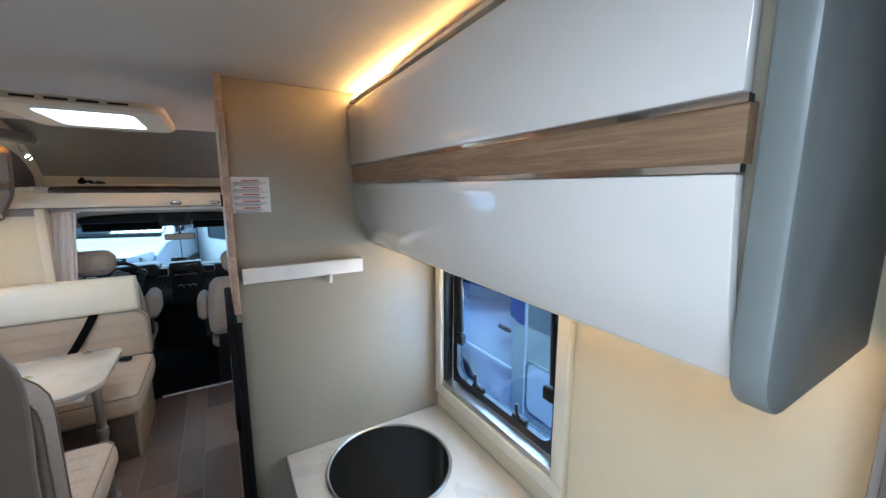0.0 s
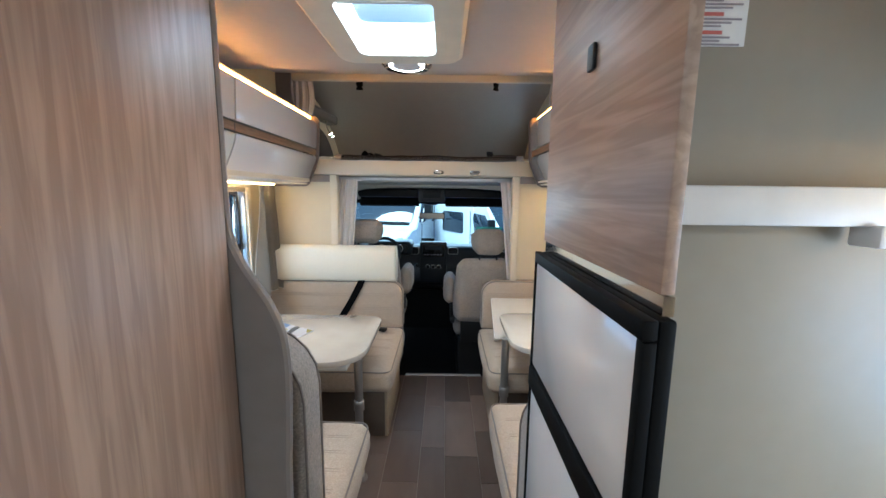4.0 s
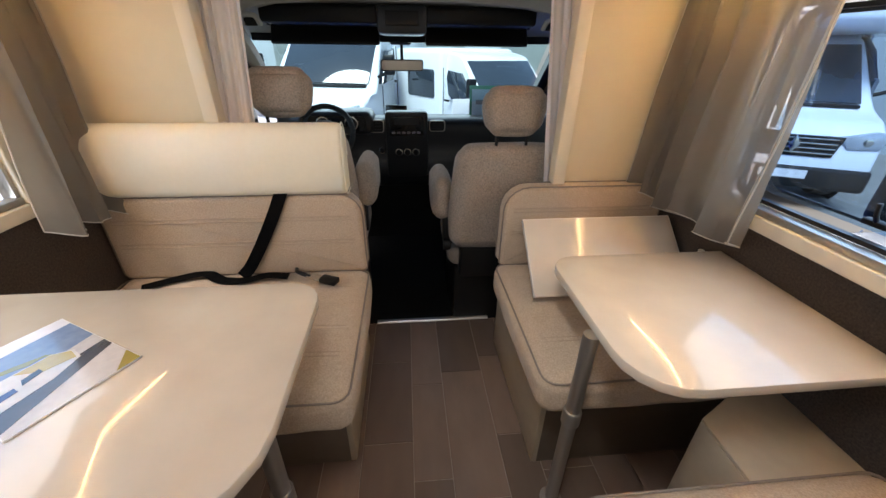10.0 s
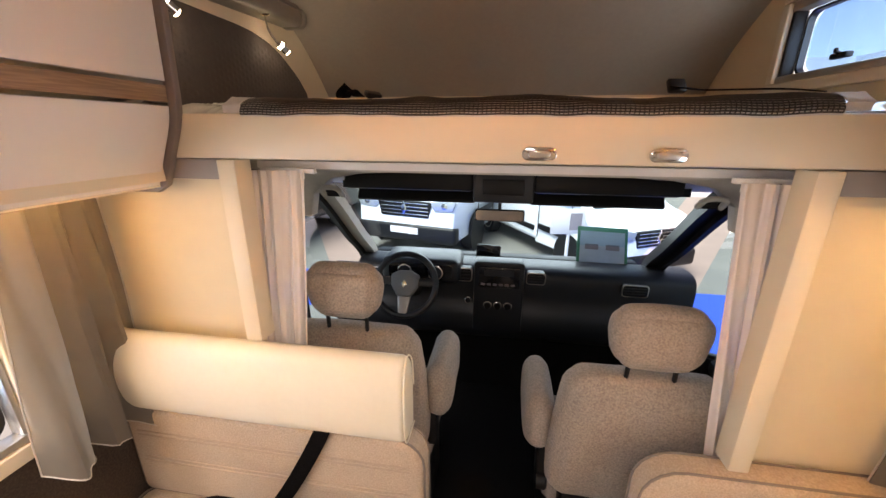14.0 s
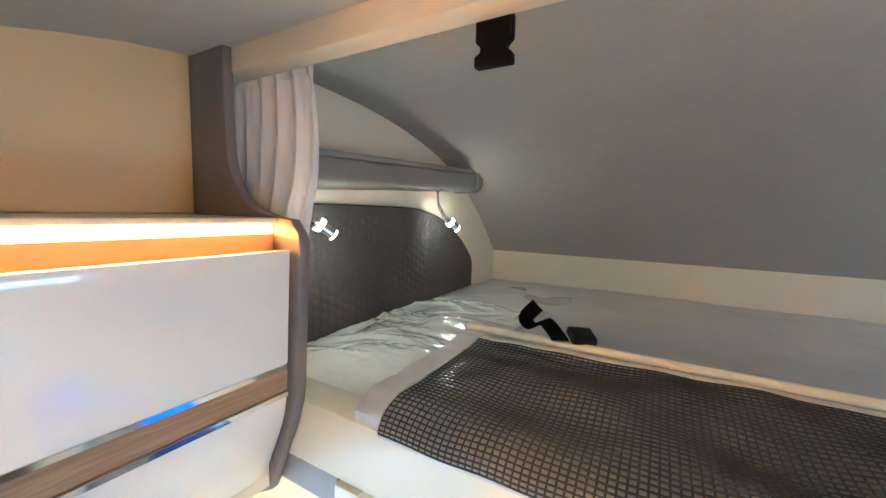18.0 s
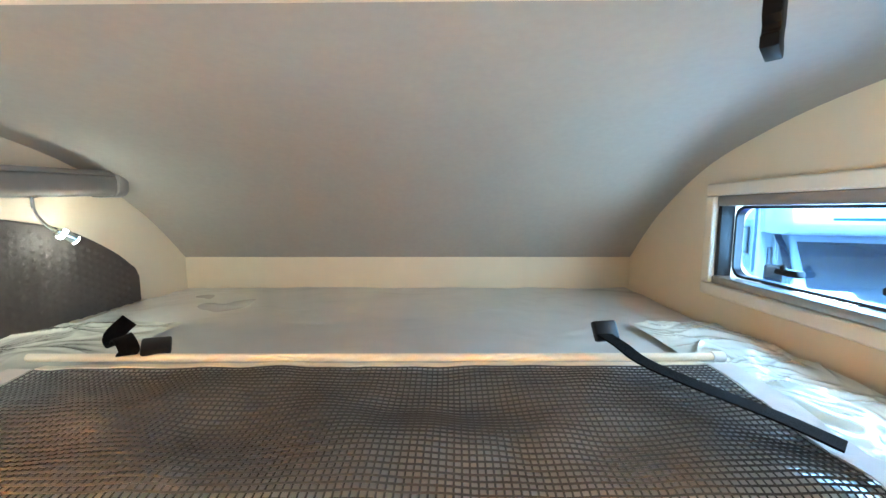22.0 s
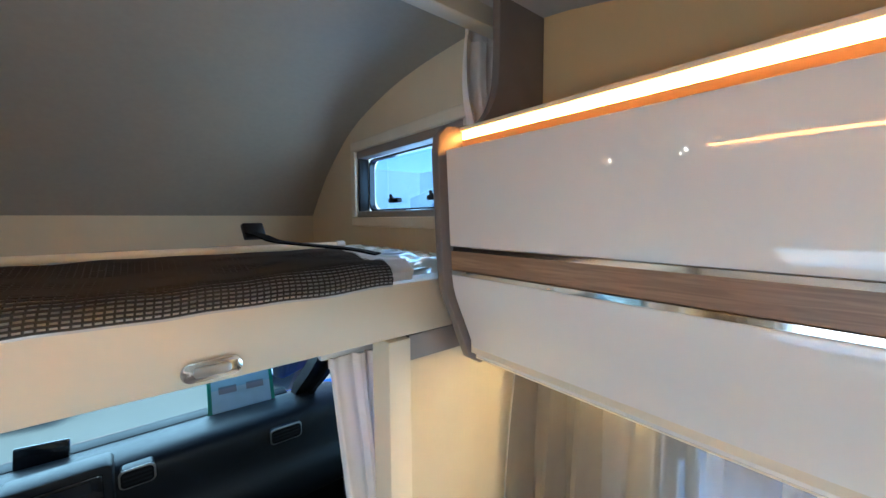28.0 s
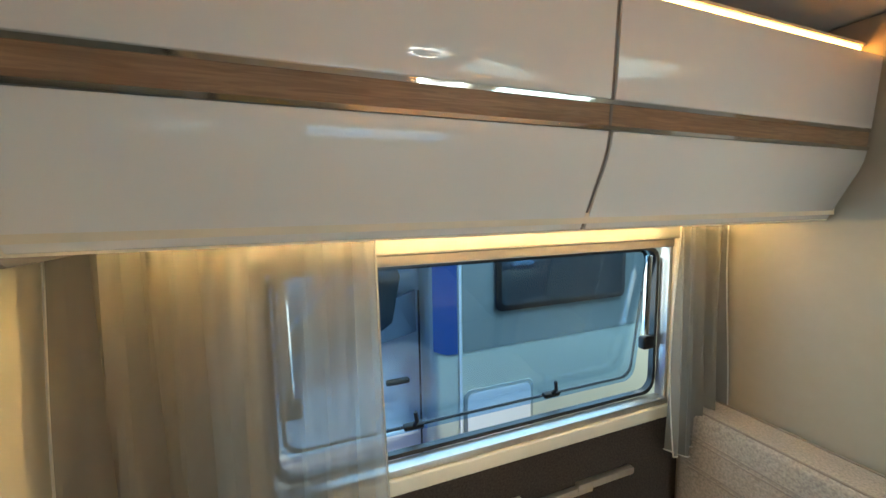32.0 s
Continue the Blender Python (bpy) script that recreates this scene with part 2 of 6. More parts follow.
M_ALU = mat("brushed_aluminium", (0.52, 0.5, 0.47), 0.34, 0.9, scale=60, stretch=(1, 1, 0.05))
M_CHROME = mat("chrome", (0.8, 0.79, 0.77), 0.07, 1.0, scale=5, rough_var=0.03)
M_BLACK = mat("black_plastic", (0.006, 0.006, 0.0065), 0.45, scale=40, spec=0.3, bump=0.05, bump_scale=400)
M_BLACK_GLOSS = mat("black_gloss", (0.01, 0.01, 0.012), 0.1, scale=10, coat=0.4)
M_BLACK_CARPET = fabric("black_cab_carpet", (0.005, 0.0046, 0.0046), (0.003, 0.003, 0.003), scale=200, sheen=0.0)
M_DASH = mat("dark_grey_dashboard", (0.011, 0.013, 0.016), 0.42, scale=120, bump=0.1, bump_scale=700)
M_MATT = mat("matt_black", (0.004, 0.004, 0.004), 0.6, scale=30, spec=0.08)
M_WEB = mat("black_webbing", (0.0018, 0.0018, 0.002), 0.85, scale=300, spec=0.08, bump=0.3, bump_scale=900)
M_CEIL_CAB = mat("pale_grey_headliner", (0.42, 0.41, 0.37), 0.8, scale=60, bump=0.05)
M_FLOOR = mat("brown_vinyl_plank", (0.2, 0.142, 0.112), 0.36, color2=(0.11, 0.074, 0.057), scale=11, stretch=(1, 0.3, 1), mix=0.8, bump=0.1, bump_scale=90, random_tint=0.34, detail=8)
M_JOINT = mat("vinyl_joint", (0.34, 0.28, 0.24), 0.6, scale=30)
M_CURTAIN = sheer("sheer_curtain", (0.27, 0.245, 0.21), 0.31)
M_HEM = sheer("curtain_hem", (0.6, 0.56, 0.5), 0.05)
M_CURTAIN_PINK = sheer("blush_cab_curtain", (0.86, 0.79, 0.73), 0.03, 0.78)
M_GLASS = glass("window_glass", (0.61, 0.79, 0.96))
M_SCREEN = glass("windscreen_glass", (0.66, 0.93, 1.0))
M_GLASS_DARK = mat("tinted_vehicle_glass", (0.03, 0.042, 0.055), 0.05, scale=4, coat=0.8, rough_var=0.02)
M_PANE_EDGE = mat("black_pane_edge", (0.012, 0.012, 0.014), 0.3, scale=20)
M_FILM = mat("crinkled_plastic_film", (0.72, 0.74, 0.66), 0.14, color2=(0.6, 0.62, 0.55), scale=12, mix=0.7, bump=0.55, bump_scale=16, coat=1.0, coat_rough=0.035, detail=8)
M_FILM_FLAT = mat("plastic_covered_mattress", (0.52, 0.52, 0.5), 0.3, color2=(0.44, 0.44, 0.42), scale=9, mix=0.7, bump=0.3, bump_scale=14, coat=0.7, coat_rough=0.12, detail=7)
M_NET = mat("black_safety_net", (0.03, 0.027, 0.024), 0.5, scale=60)
M_TAPE = mat("pale_grey_tape", (0.5, 0.47, 0.44), 0.6, scale=60, bump=0.1)
M_HEADBOARD = mat("dark_grey_padded_panel", (0.066, 0.058, 0.052), 0.8, spec=0.2, scale=50, bump=0.15)
M_SHELF = mat("grey_shelf_moulding", (0.2, 0.185, 0.165), 0.42, scale=30)
M_SINK = mat("black_glass_sink_lid", (0.004, 0.004, 0.004), 0.05, scale=6, spec=0.22, rough_var=0.02)
M_COUNTER = mat("pale_counter", (0.64, 0.6, 0.54), 0.3, color2=(0.56, 0.52, 0.46), scale=26, mix=0.8)
M_FRIDGE = mat("white_fridge_panel", (0.84, 0.81, 0.79), 0.14, scale=4, coat=0.4, rough_var=0.03)
M_WHITE_PLASTIC = mat("white_plastic", (0.72, 0.7, 0.68), 0.35, scale=20)
M_WASHROOM = mat("cream_white_washroom_panel", (0.84, 0.78, 0.71), 0.4, color2=(0.82, 0.76, 0.69), scale=8, bump=0.03)
M_PAPER = mat("white_paper", (0.72, 0.7, 0.68), 0.6, scale=30)
M_RED = mat("red_print", (0.5, 0.12, 0.1), 0.6, scale=30)
M_GREYINK = mat("grey_print", (0.28, 0.25, 0.27), 0.6, scale=30)
M_DARKBROWN = mat("dark_brown_bench_front", (0.13, 0.1, 0.075), 0.55, scale=20, bump=0.05)
M_BENCH = mat("beige_bench_side", (0.42, 0.35, 0.26), 0.5, scale=20, bump=0.03)
# the strip's orange glow is put into this base colour
M_CHANNEL = mat("channel_with_strip_glow", (0.6, 0.33, 0.12), 0.4, color2=(0.57, 0.31, 0.11), scale=6)
M_LED = glow("led_strip", (1.0, 0.4, 0.085), 27.0)
M_LED_KITCHEN = glow("kitchen_led_strip", (1.0, 0.54, 0.18), 48.0)
M_LED_DIM = glow("led_strip_below", (1.0, 0.66, 0.29), 30.0)
M_LED_RIGHT = glow("led_strip_below_bright", (1.0, 0.68, 0.32), 46.0)
M_LAMP = glow("reading_lamp_light", (1.0, 0.9, 0.74), 48.0)
M_ROUND = glow("ceiling_lamp_light", (0.95, 0.97, 1.0), 16.0)
M_CARWHITE = mat("white_car_paint", (0.74, 0.77, 0.8), 0.25, color2=(0.71, 0.74, 0.77), scale=3, coat=0.6, rough_var=0.04)
M_CARGREY = mat("grey_car_paint", (0.14, 0.16, 0.17), 0.3, scale=3, coat=0.5)
M_CARDARK = mat("dark_car_paint", (0.035, 0.045, 0.055), 0.25, scale=3, coat=0.6)
M_CARBLUE = mat("blue_decal", (0.02, 0.08, 0.3), 0.3, scale=3)
M_ORANGE = mat("orange_marker_lens", (0.7, 0.16, 0.02), 0.25, scale=20)
M_CARSLATE = mat("slate_decal", (0.16, 0.2, 0.25), 0.3, scale=3)
M_FLANK = mat("pale_sage_panel", (0.66, 0.7, 0.58), 0.35, color2=(0.63, 0.67, 0.56), scale=2, coat=0.3)
M_CARSILVER = mat("silver_paint", (0.3, 0.34, 0.33), 0.3, 0.2, scale=3, coat=0.5)
M_TYRE = mat("tyre_rubber", (0.02, 0.02, 0.02), 0.8, scale=60, bump=0.1)
M_HEADLIGHT = mat("headlight_glass", (0.5, 0.55, 0.6), 0.08, 0.4, scale=30, mix=1.0, rough_var=0.05)
M_GROUND = mat("pale_grey_yard", (0.2, 0.19, 0.17), 0.6, color2=(0.14, 0.135, 0.125), scale=1.2, mix=0.8, bump=0.1, detail=8)
M_HALL = mat("white_building_wall", (0.5, 0.55, 0.58), 0.6, scale=1.5)
M_GREEN = mat("green_board", (0.03, 0.24, 0.14), 0.5, scale=10)


# ---- building helpers ----
def finish(bm, name, material, smooth=True, angle=35):
    me = bpy.data.meshes.new(name)
    bmesh.ops.recalc_face_normals(bm, faces=bm.faces)
    bm.to_mesh(me)
    bm.free()
    for mt in (material if isinstance(material, (list, tuple)) else [material]):
        me.materials.append(mt)
    if smooth:
        me.shade_smooth()
        me.set_sharp_from_angle(angle=radians(angle))
    return me


def part(name, bm, material, parent=None, label="", smooth=True, angle=35):
    """One mesh object, its mesh in world metres, under a thing or a part."""
    ob = new(name, finish(bm, name, material, smooth, angle))
    if parent is not None:
        ob.parent = parent
        ob.matrix_parent_inverse = (parent.matrix_world if parent.type == 'EMPTY' else Matrix()).inverted()
    if label:
        ob["label"] = label
    return ob


def thing(name, at, label, category, group="", kind=""):
    e = new(name)
    e.empty_display_size = 0.05
    e.matrix_world = Matrix.Translation(at)
    return tagged(e, label, category, group, kind)


def solid(name, bm, material, label, category, group="", kind="", smooth=True):
    return tagged(part(name, bm, material, smooth=smooth), label, category, group, kind)


def box(x0, x1, y0, y1, z0, z1, bevel=0.0, seg=2, bm=None):
    b = bmesh.new()
    m = Matrix.Translation(((x0 + x1) / 2, (y0 + y1) / 2, (z0 + z1) / 2)) @ Matrix.Diagonal((abs(x1 - x0), abs(y1 - y0), abs(z1 - z0), 1))
    bmesh.ops.create_cube(b, size=1.0, matrix=m)
    if bevel:
        bmesh.ops.bevel(b, geom=list(b.edges), offset=bevel, segments=seg, profile=0.5, affect='EDGES')
    return merge(bm, b)


def merge(bm, b):
    """Adds bmesh b to bm."""
    if bm is None:
        return b
    me = bpy.data.meshes.new("tmp")
    b.to_mesh(me)
    b.free()
    bm.from_mesh(me)
    bpy.data.meshes.remove(me)
    return bm


def move(bm, m):
    bmesh.ops.transform(bm, matrix=m, verts=bm.verts)
    return bm


def prism(outline, lo, hi, axis='y', bevel=0.0, seg=2, bm=None):
    """A closed outline pushed along an axis. Points: (x, z) for y, (y, z) for x, (x, y) for z."""
    put = {'y': lambda a, b, c: (a, c, b), 'x': lambda a, b, c: (c, a, b), 'z': lambda a, b, c: (a, b, c)}[axis]
    b = bmesh.new()
    f = b.faces.new([b.verts.new(put(p, q, lo)) for p, q in outline])
    r = bmesh.ops.extrude_face_region(b, geom=[f])
    d = Vector(put(0, 0, hi - lo))
    bmesh.ops.translate(b, vec=d, verts=[v for v in r["geom"] if isinstance(v, bmesh.types.BMVert)])
    bmesh.ops.recalc_face_normals(b, faces=b.faces)
    if bevel:
        es = [e for e in b.edges if len(e.link_faces) == 2 and e.calc_face_angle(0) > radians(50)]
        bmesh.ops.bevel(b, geom=es, offset=bevel, segments=seg, profile=0.5, affect='EDGES')
    return merge(bm, b)


def smooth_path(pts, n=6):
    """Catmull-Rom through points of any size."""
    p = [Vector(q) for q in pts]
    p = [p[0] * 2 - p[1]] + p + [p[-1] * 2 - p[-2]]
    out = []
    for i in range(1, len(p) - 2):
        for k in range(n):
            t = k / n
            out.append(0.5 * ((2 * p[i]) + (p[i + 1] - p[i - 1]) * t + (2 * p[i - 1] - 5 * p[i] + 4 * p[i + 1] - p[i + 2]) * t * t + (3 * p[i] - p[i - 1] - 3 * p[i + 1] + p[i + 2]) * t ** 3))
    return out + [p[-2]]


def tube(pts, r, sides=10, bm=None, flat=None, caps=True):
    """A round or flat (width, thickness) bar along points."""
    b = bmesh.new()
    pts = [Vector(q) for q in pts]
    rings, side = [], None
    for i, q in enumerate(pts):
        d = (pts[min(i + 1, len(pts) - 1)] - pts[max(i - 1, 0)]).normalized()
        if side is None:
            side = d.cross(Vector((0, 0, 1)) if abs(d.z) < 0.9 else Vector((0, 1, 0))).normalized()
        side = (side - d * side.dot(d)).normalized()
        up = side.cross(d)
        ring = []
        if flat:
            for a, c in ((-1, -1), (1, -1), (1, 1), (-1, 1)):
                ring.append(b.verts.new(q + side * a * flat[0] / 2 + up * c * flat[1] / 2))
        else:
            for k in range(sides):
                a = 2 * math.pi * k / sides
                ring.append(b.verts.new(q + (side * math.cos(a) + up * math.sin(a)) * r))
        rings.append(ring)
    for i in range(len(rings) - 1):
        k = len(rings[i])
        for j in range(k):
            b.faces.new((rings[i][j], rings[i][(j + 1) % k], rings[i + 1][(j + 1) % k], rings[i + 1][j]))
    if caps:
        b.faces.new(rings[0][::-1])
        b.faces.new(rings[-1])
    return merge(bm, b)


def lathe(profile, at, axis='z', sides=20, bm=None):
    """A turned body: (radius, height) points round an axis through at."""
    b = bmesh.new()
    rings = []
    for r, h in profile:
        ring = []
        for k in range(sides):
            a = 2 * math.pi * k / sides
            c, s = math.cos(a) * r, math.sin(a) * r
            v = {'z': (c, s, h), 'y': (c, h, s), 'x': (h, c, s)}[axis]
            ring.append(b.verts.new(Vector(at) + Vector(v)))
        rings.append(ring)
    for i in range(len(rings) - 1):
        for j in range(sides):
            b.faces.new((rings[i][j], rings[i][(j + 1) % sides], rings[i + 1][(j + 1) % sides], rings[i + 1][j]))
    b.faces.new(rings[0])
    b.faces.new(rings[-1])
    bmesh.ops.recalc_face_normals(b, faces=b.faces)
    return merge(bm, b)


def round_rect(x0, x1, y0, y1, r, n=5):
    """Outline with rounded corners; r: one radius or four, from (x0, y0) anticlockwise."""
    rs = r if isinstance(r, (tuple, list)) else (r,) * 4
    out = []
    for (cx, cy, a0), q in zip(((x0, y0, 180), (x1, y0, 270), (x1, y1, 0), (x0, y1, 90)), rs):
        sx, sy = (1 if cx == x0 else -1), (1 if cy == y0 else -1)
        if q <= 0:
            out.append((cx, cy))
            continue
        for k in range(n + 1):
            a = radians(a0 + 90 * k / n)
            out.append((cx + sx * q + q * math.cos(a), cy + sy * q + q * math.sin(a)))
    return out


def cushion(x0, x1, y0, y1, z0, z1, r=0.05, crown=0.015, wob=0.004, cells=12, seed=1.0):
    """A padded block: rounded edges, crowned faces, a slightly uneven skin."""
    b = bmesh.new()
    sx, sy, sz = x1 - x0, y1 - y0, z1 - z0
    bmesh.ops.create_cube(b, size=2.0)
    bmesh.ops.subdivide_edges(b, edges=list(b.edges), cuts=cells, use_grid_fill=True)
    hx, hy, hz = sx / 2, sy / 2, sz / 2
    r = min(r, hx * 0.98, hy * 0.98, hz * 0.98)
    for v in b.verts:
        u = Vector((v.co.x, v.co.y, v.co.z))
        # cells gather near the edges, so that the rounding is fine
        w = Vector([math.copysign(abs(c) ** 0.72, c) for c in u])
        p = Vector((w.x * hx, w.y * hy, w.z * hz))
        inner = Vector((max(-hx + r, min(hx - r, p.x)), max(-hy + r, min(hy - r, p.y)), max(-hz + r, min(hz - r, p.z))))
        d = p - inner
        if d.length > 1e-9:
            p = inner + d.normalized() * min(d.length, r) if d.length > r else p
            m = max(abs(d.x), abs(d.y), abs(d.z))
            p = inner + d.normalized() * r if m >= r * 0.999 else p
        fx, fy, fz = 1 - w.x ** 2, 1 - w.y ** 2, 1 - w.z ** 2
        p.z += math.copysign(crown, w.z) * fx ** 0.6 * fy ** 0.6 * (abs(w.z) > 0.8)
        p.y += math.copysign(crown * 0.7, w.y) * fx ** 0.6 * fz ** 0.6 * (abs(w.y) > 0.8)
        p.x += math.copysign(crown * 0.6, w.x) * fy ** 0.6 * fz ** 0.6 * (abs(w.x) > 0.8)
        q = p * 9 + Vector((seed * 3.1, seed, seed * 7.7))
        p += Vector((noise.noise(q), noise.noise(q + Vector((9, 0, 0))), noise.noise(q + Vector((0, 9, 0))))) * wob
        v.co = p + Vector(((x0 + x1) / 2, (y0 + y1) / 2, (z0 + z1) / 2))
    return b


def sheet(fn, nu, nv, thick=0.0):
    """A surface from fn(u, v) for u, v in 0..1, with a thickness along its normals if asked."""
    b = bmesh.new()
    vs = [[b.verts.new(fn(i / nu, j / nv)) for j in range(nv + 1)] for i in range(nu + 1)]
    for i in range(nu):
        for j in range(nv):
            b.faces.new((vs[i][j], vs[i + 1][j], vs[i + 1][j + 1], vs[i][j + 1]))
    if thick:
        bmesh.ops.recalc_face_normals(b, faces=b.faces)
        bmesh.ops.solidify(b, geom=list(b.faces), thickness=thick)
    return b


def wall_x(x0, x1, y0, y1, z0, z1, holes):
    """A wall slab across x with rectangular holes (y0, y1, z0, z1), as joined blocks."""
    ys = sorted({y0, y1, *[h[0] for h in holes], *[h[1] for h in holes]})
    b = None
    for a, c in zip(ys, ys[1:]):
        cuts = sorted([(h[2], h[3]) for h in holes if h[0] <= a and h[1] >= c])
        z = z0
        for lo, hi in cuts:
            b = box(x0, x1, a, c, z, lo, bm=b)
            z = hi
        b = box(x0, x1, a, c, z, z1, bm=b)
    bmesh.ops.remove_doubles(b, verts=b.verts, dist=1e-5)
    return b


# ---- the shell of the living room ----
WIN_R = (1.86, 3.13, 0.89, 1.468)
WIN_L = (1.70, 3.17, 0.90, 1.49)
# unseen opening cut into the left wall for the added kitchen light
UNSEEN_DOORWAY = (-0.95, -0.35, 0.12, 1.92)
ROOF = (-0.3, 0.1, -0.75, -0.35)
WIN_K = (0.62, 1.21, 0.92, 1.44)
solid("floor", box(-1.12, 1.12, -1.3, 3.64, -0.05, -0.004), M_JOINT, "dark brown vinyl plank floor with pale joints", "floor", kind="structure")
solid("wall_right", wall_x(1.12, 1.16, -1.3, 3.57, 0, 2.32, [WIN_R, WIN_K]), M_CREAM, "cream side wall with windows", "wall", kind="structure", smooth=False)
solid("wall_left", wall_x(-1.16, -1.12, -1.3, 3.57, 0, 2.32, [UNSEEN_DOORWAY, WIN_L]), M_CREAM, "cream side wall with a window", "wall", kind="structure", smooth=False)
solid("wall_rear", box(-1.16, 1.16, -1.34, -1.3, 0, 2.3), M_TAUPE, "plain taupe rear wall", "wall", kind="structure")


def ceil_z(y):
    s = min(max((y - 2.5) / 0.95, 0), 1)
    return 2.035 + 0.213 * s * s * (3 - 2 * s)


def ceiling_strip(xa, xb, ya, yb, n):
    ys = [ya + (yb - ya) * i / n for i in range(n + 1)]
    low, high = [(y, ceil_z(y)) for y in ys], [(y, ceil_z(y) + 0.04) for y in reversed(ys)]
    return prism(low + high, xa, xb, 'x')


SKY = (-0.235, 0.17, 1.87, 2.4)
bm = ceiling_strip(-1.16, 1.16, -1.34, ROOF[2], 1)
merge(bm, ceiling_strip(-1.16, ROOF[0], ROOF[2], ROOF[3], 1))
merge(bm, ceiling_strip(ROOF[1], 1.16, ROOF[2], ROOF[3], 1))
merge(bm, ceiling_strip(-1.16, 1.16, ROOF[3], SKY[2], 1))
merge(bm, ceiling_strip(-1.16, SKY[0], SKY[2], SKY[3], 1))
merge(bm, ceiling_strip(SKY[1], 1.16, SKY[2], SKY[3], 1))
merge(bm, ceiling_strip(-1.16, 1.16, SKY[3], 3.44, 14))
solid("ceiling", bm, M_CEIL, "smooth grey-white ceiling rising towards the sleeping alcove", "ceiling", kind="structure")

# ---- the alcove over the cab ----
ALC = [(3.42, 2.255), (3.606, 2.251), (3.791, 2.238), (3.966, 2.208), (4.183, 2.143), (4.389, 2.024), (4.512, 1.924), (4.615, 1.823)]
alc = [tuple(p) for p in smooth_path(ALC, 4)]
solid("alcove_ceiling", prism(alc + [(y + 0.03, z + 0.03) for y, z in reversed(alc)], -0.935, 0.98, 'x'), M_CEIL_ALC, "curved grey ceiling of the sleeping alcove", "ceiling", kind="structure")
solid("alcove_front", box(-0.935, 0.98, 4.615, 4.655, 1.6, 1.833), M_CREAM, "low cream wall at the foot of the alcove", "wall", kind="structure")
side = [(3.465, 1.58), (4.655, 1.58)] + [(4.655, 1.823)] + [(y + 0.02, z + 0.02) for y, z in reversed(alc) if y > 3.44]
solid("alcove_wall_left", prism(side, -0.945, -0.905, 'x'), M_CREAM, "cream side wall of the alcove", "wall", kind="structure")
AW = (3.53, 4.12, 1.812, 2.055)
ya, yb, za, zb = AW
bm = prism([(3.465, 1.58), (4.655, 1.58), (4.655, za - 0.003), (yb, za), (ya, za), (3.465, za)], 0.95, 0.99, 'x')
prism([(3.465, za), (ya, za), (ya, zb), (ya, 2.32), (3.465, 2.32)], 0.95, 0.99, 'x', bm=bm)
prism([(ya, zb), (yb, zb), (yb, 2.2)] + [(y, z + 0.02) for y, z in reversed(alc) if ya < y < yb] + [(ya, 2.33)], 0.95, 0.99, 'x', bm=bm)
prism([(yb, za), (4.655, za - 0.003), (4.655, 1.823)] + [(y + 0.015, z + 0.015) for y, z in reversed(alc) if y > yb] + [(yb, 2.2)], 0.95, 0.99, 'x', bm=bm)
solid("alcove_wall_right", bm, M_CREAM, "cream side wall of the alcove with a small window", "wall", kind="structure", smooth=False)
solid("alcove_floor", box(-0.94, 0.98, 3.47, 4.64, 1.585, 1.605), M_CREAM, "cream underside of the alcove bed", "bed base", kind="structure")
for s, xa in ((-1, 0.905), (1, 0.95)):
    solid("alcove_return", box(s * xa, s * 1.16, 3.465, 3.5, 1.588, 2.32), M_CREAM, "cream return wall beside the alcove", "wall", kind="structure")
solid("beam", box(-0.95, 0.95, 3.40, 3.465, 1.588, 1.69, 0.006), M_CREAM_PANEL, "cream edge board of the alcove bed", "beam", kind="structure")
solid("top_beam", box(-1.1, 1.1, 3.40, 3.44, 2.206, 2.262, 0.004), M_CREAM_PANEL, "cream board across the top of the alcove opening", "beam", kind="structure")
solid("top_fascia", box(-0.9, 0.95, 3.441, 3.46, 2.24, 2.3), M_CREAM, "cream fascia above the alcove opening", "trim", kind="structure")

# ---- bulkhead between living room and cab ----
for s, xa, foot in ((-1, 0.64, 1.096), (1, 0.676, 0.853)):
    solid("bulkhead_panel", box(s * (xa + 0.002), s * 1.12, 3.452, 3.49, 0, 1.586), M_CREAM, "cream bulkhead panel beside the cab opening", "wall", kind="structure")
    solid("bulkhead_pillar", box(s * (xa - 0.048), s * xa, 3.394, 3.456, foot, 1.586, 0.004), M_CREAM_PANEL, "cream pillar at the cab opening", "trim", kind="structure")
    solid("bulkhead_strip", box(s * (xa + 0.003), s * 1.12, 3.405, 3.451, 1.538, 1.586), M_GREY_PANEL, "grey strip under the alcove bed", "trim", kind="structure")

# ---- skylight ----
t = tagged(new("skylight"), "white framed roof light with a clear dome", "window", kind="structure")
x0, x1, y0, y1 = SKY
outer = round_rect(x0 - 0.05, x1 + 0.05, y0 - 0.05, y1 + 0.05, 0.07)
inner = round_rect(x0 + 0.055, x1 - 0.055, y0 + 0.055, y1 - 0.055, 0.04)
b = bmesh.new()
rows = [[b.verts.new((px, py, pz)) for px, py in o] for o, pz in ((outer, 2.034), (outer, 2.012), (round_rect(x0 - 0.035, x1 + 0.035, y0 - 0.035, y1 + 0.035, 0.06), 2.0), (inner, 2.0), (inner, 2.09), (inner, 2.12))]
n = len(outer)
for a in range(5):
    for k in range(n):
        b.faces.new((rows[a][k], rows[a][(k + 1) % n], rows[a + 1][(k + 1) % n], rows[a + 1][k]))
part("window_frame", b, M_FRAME, t)
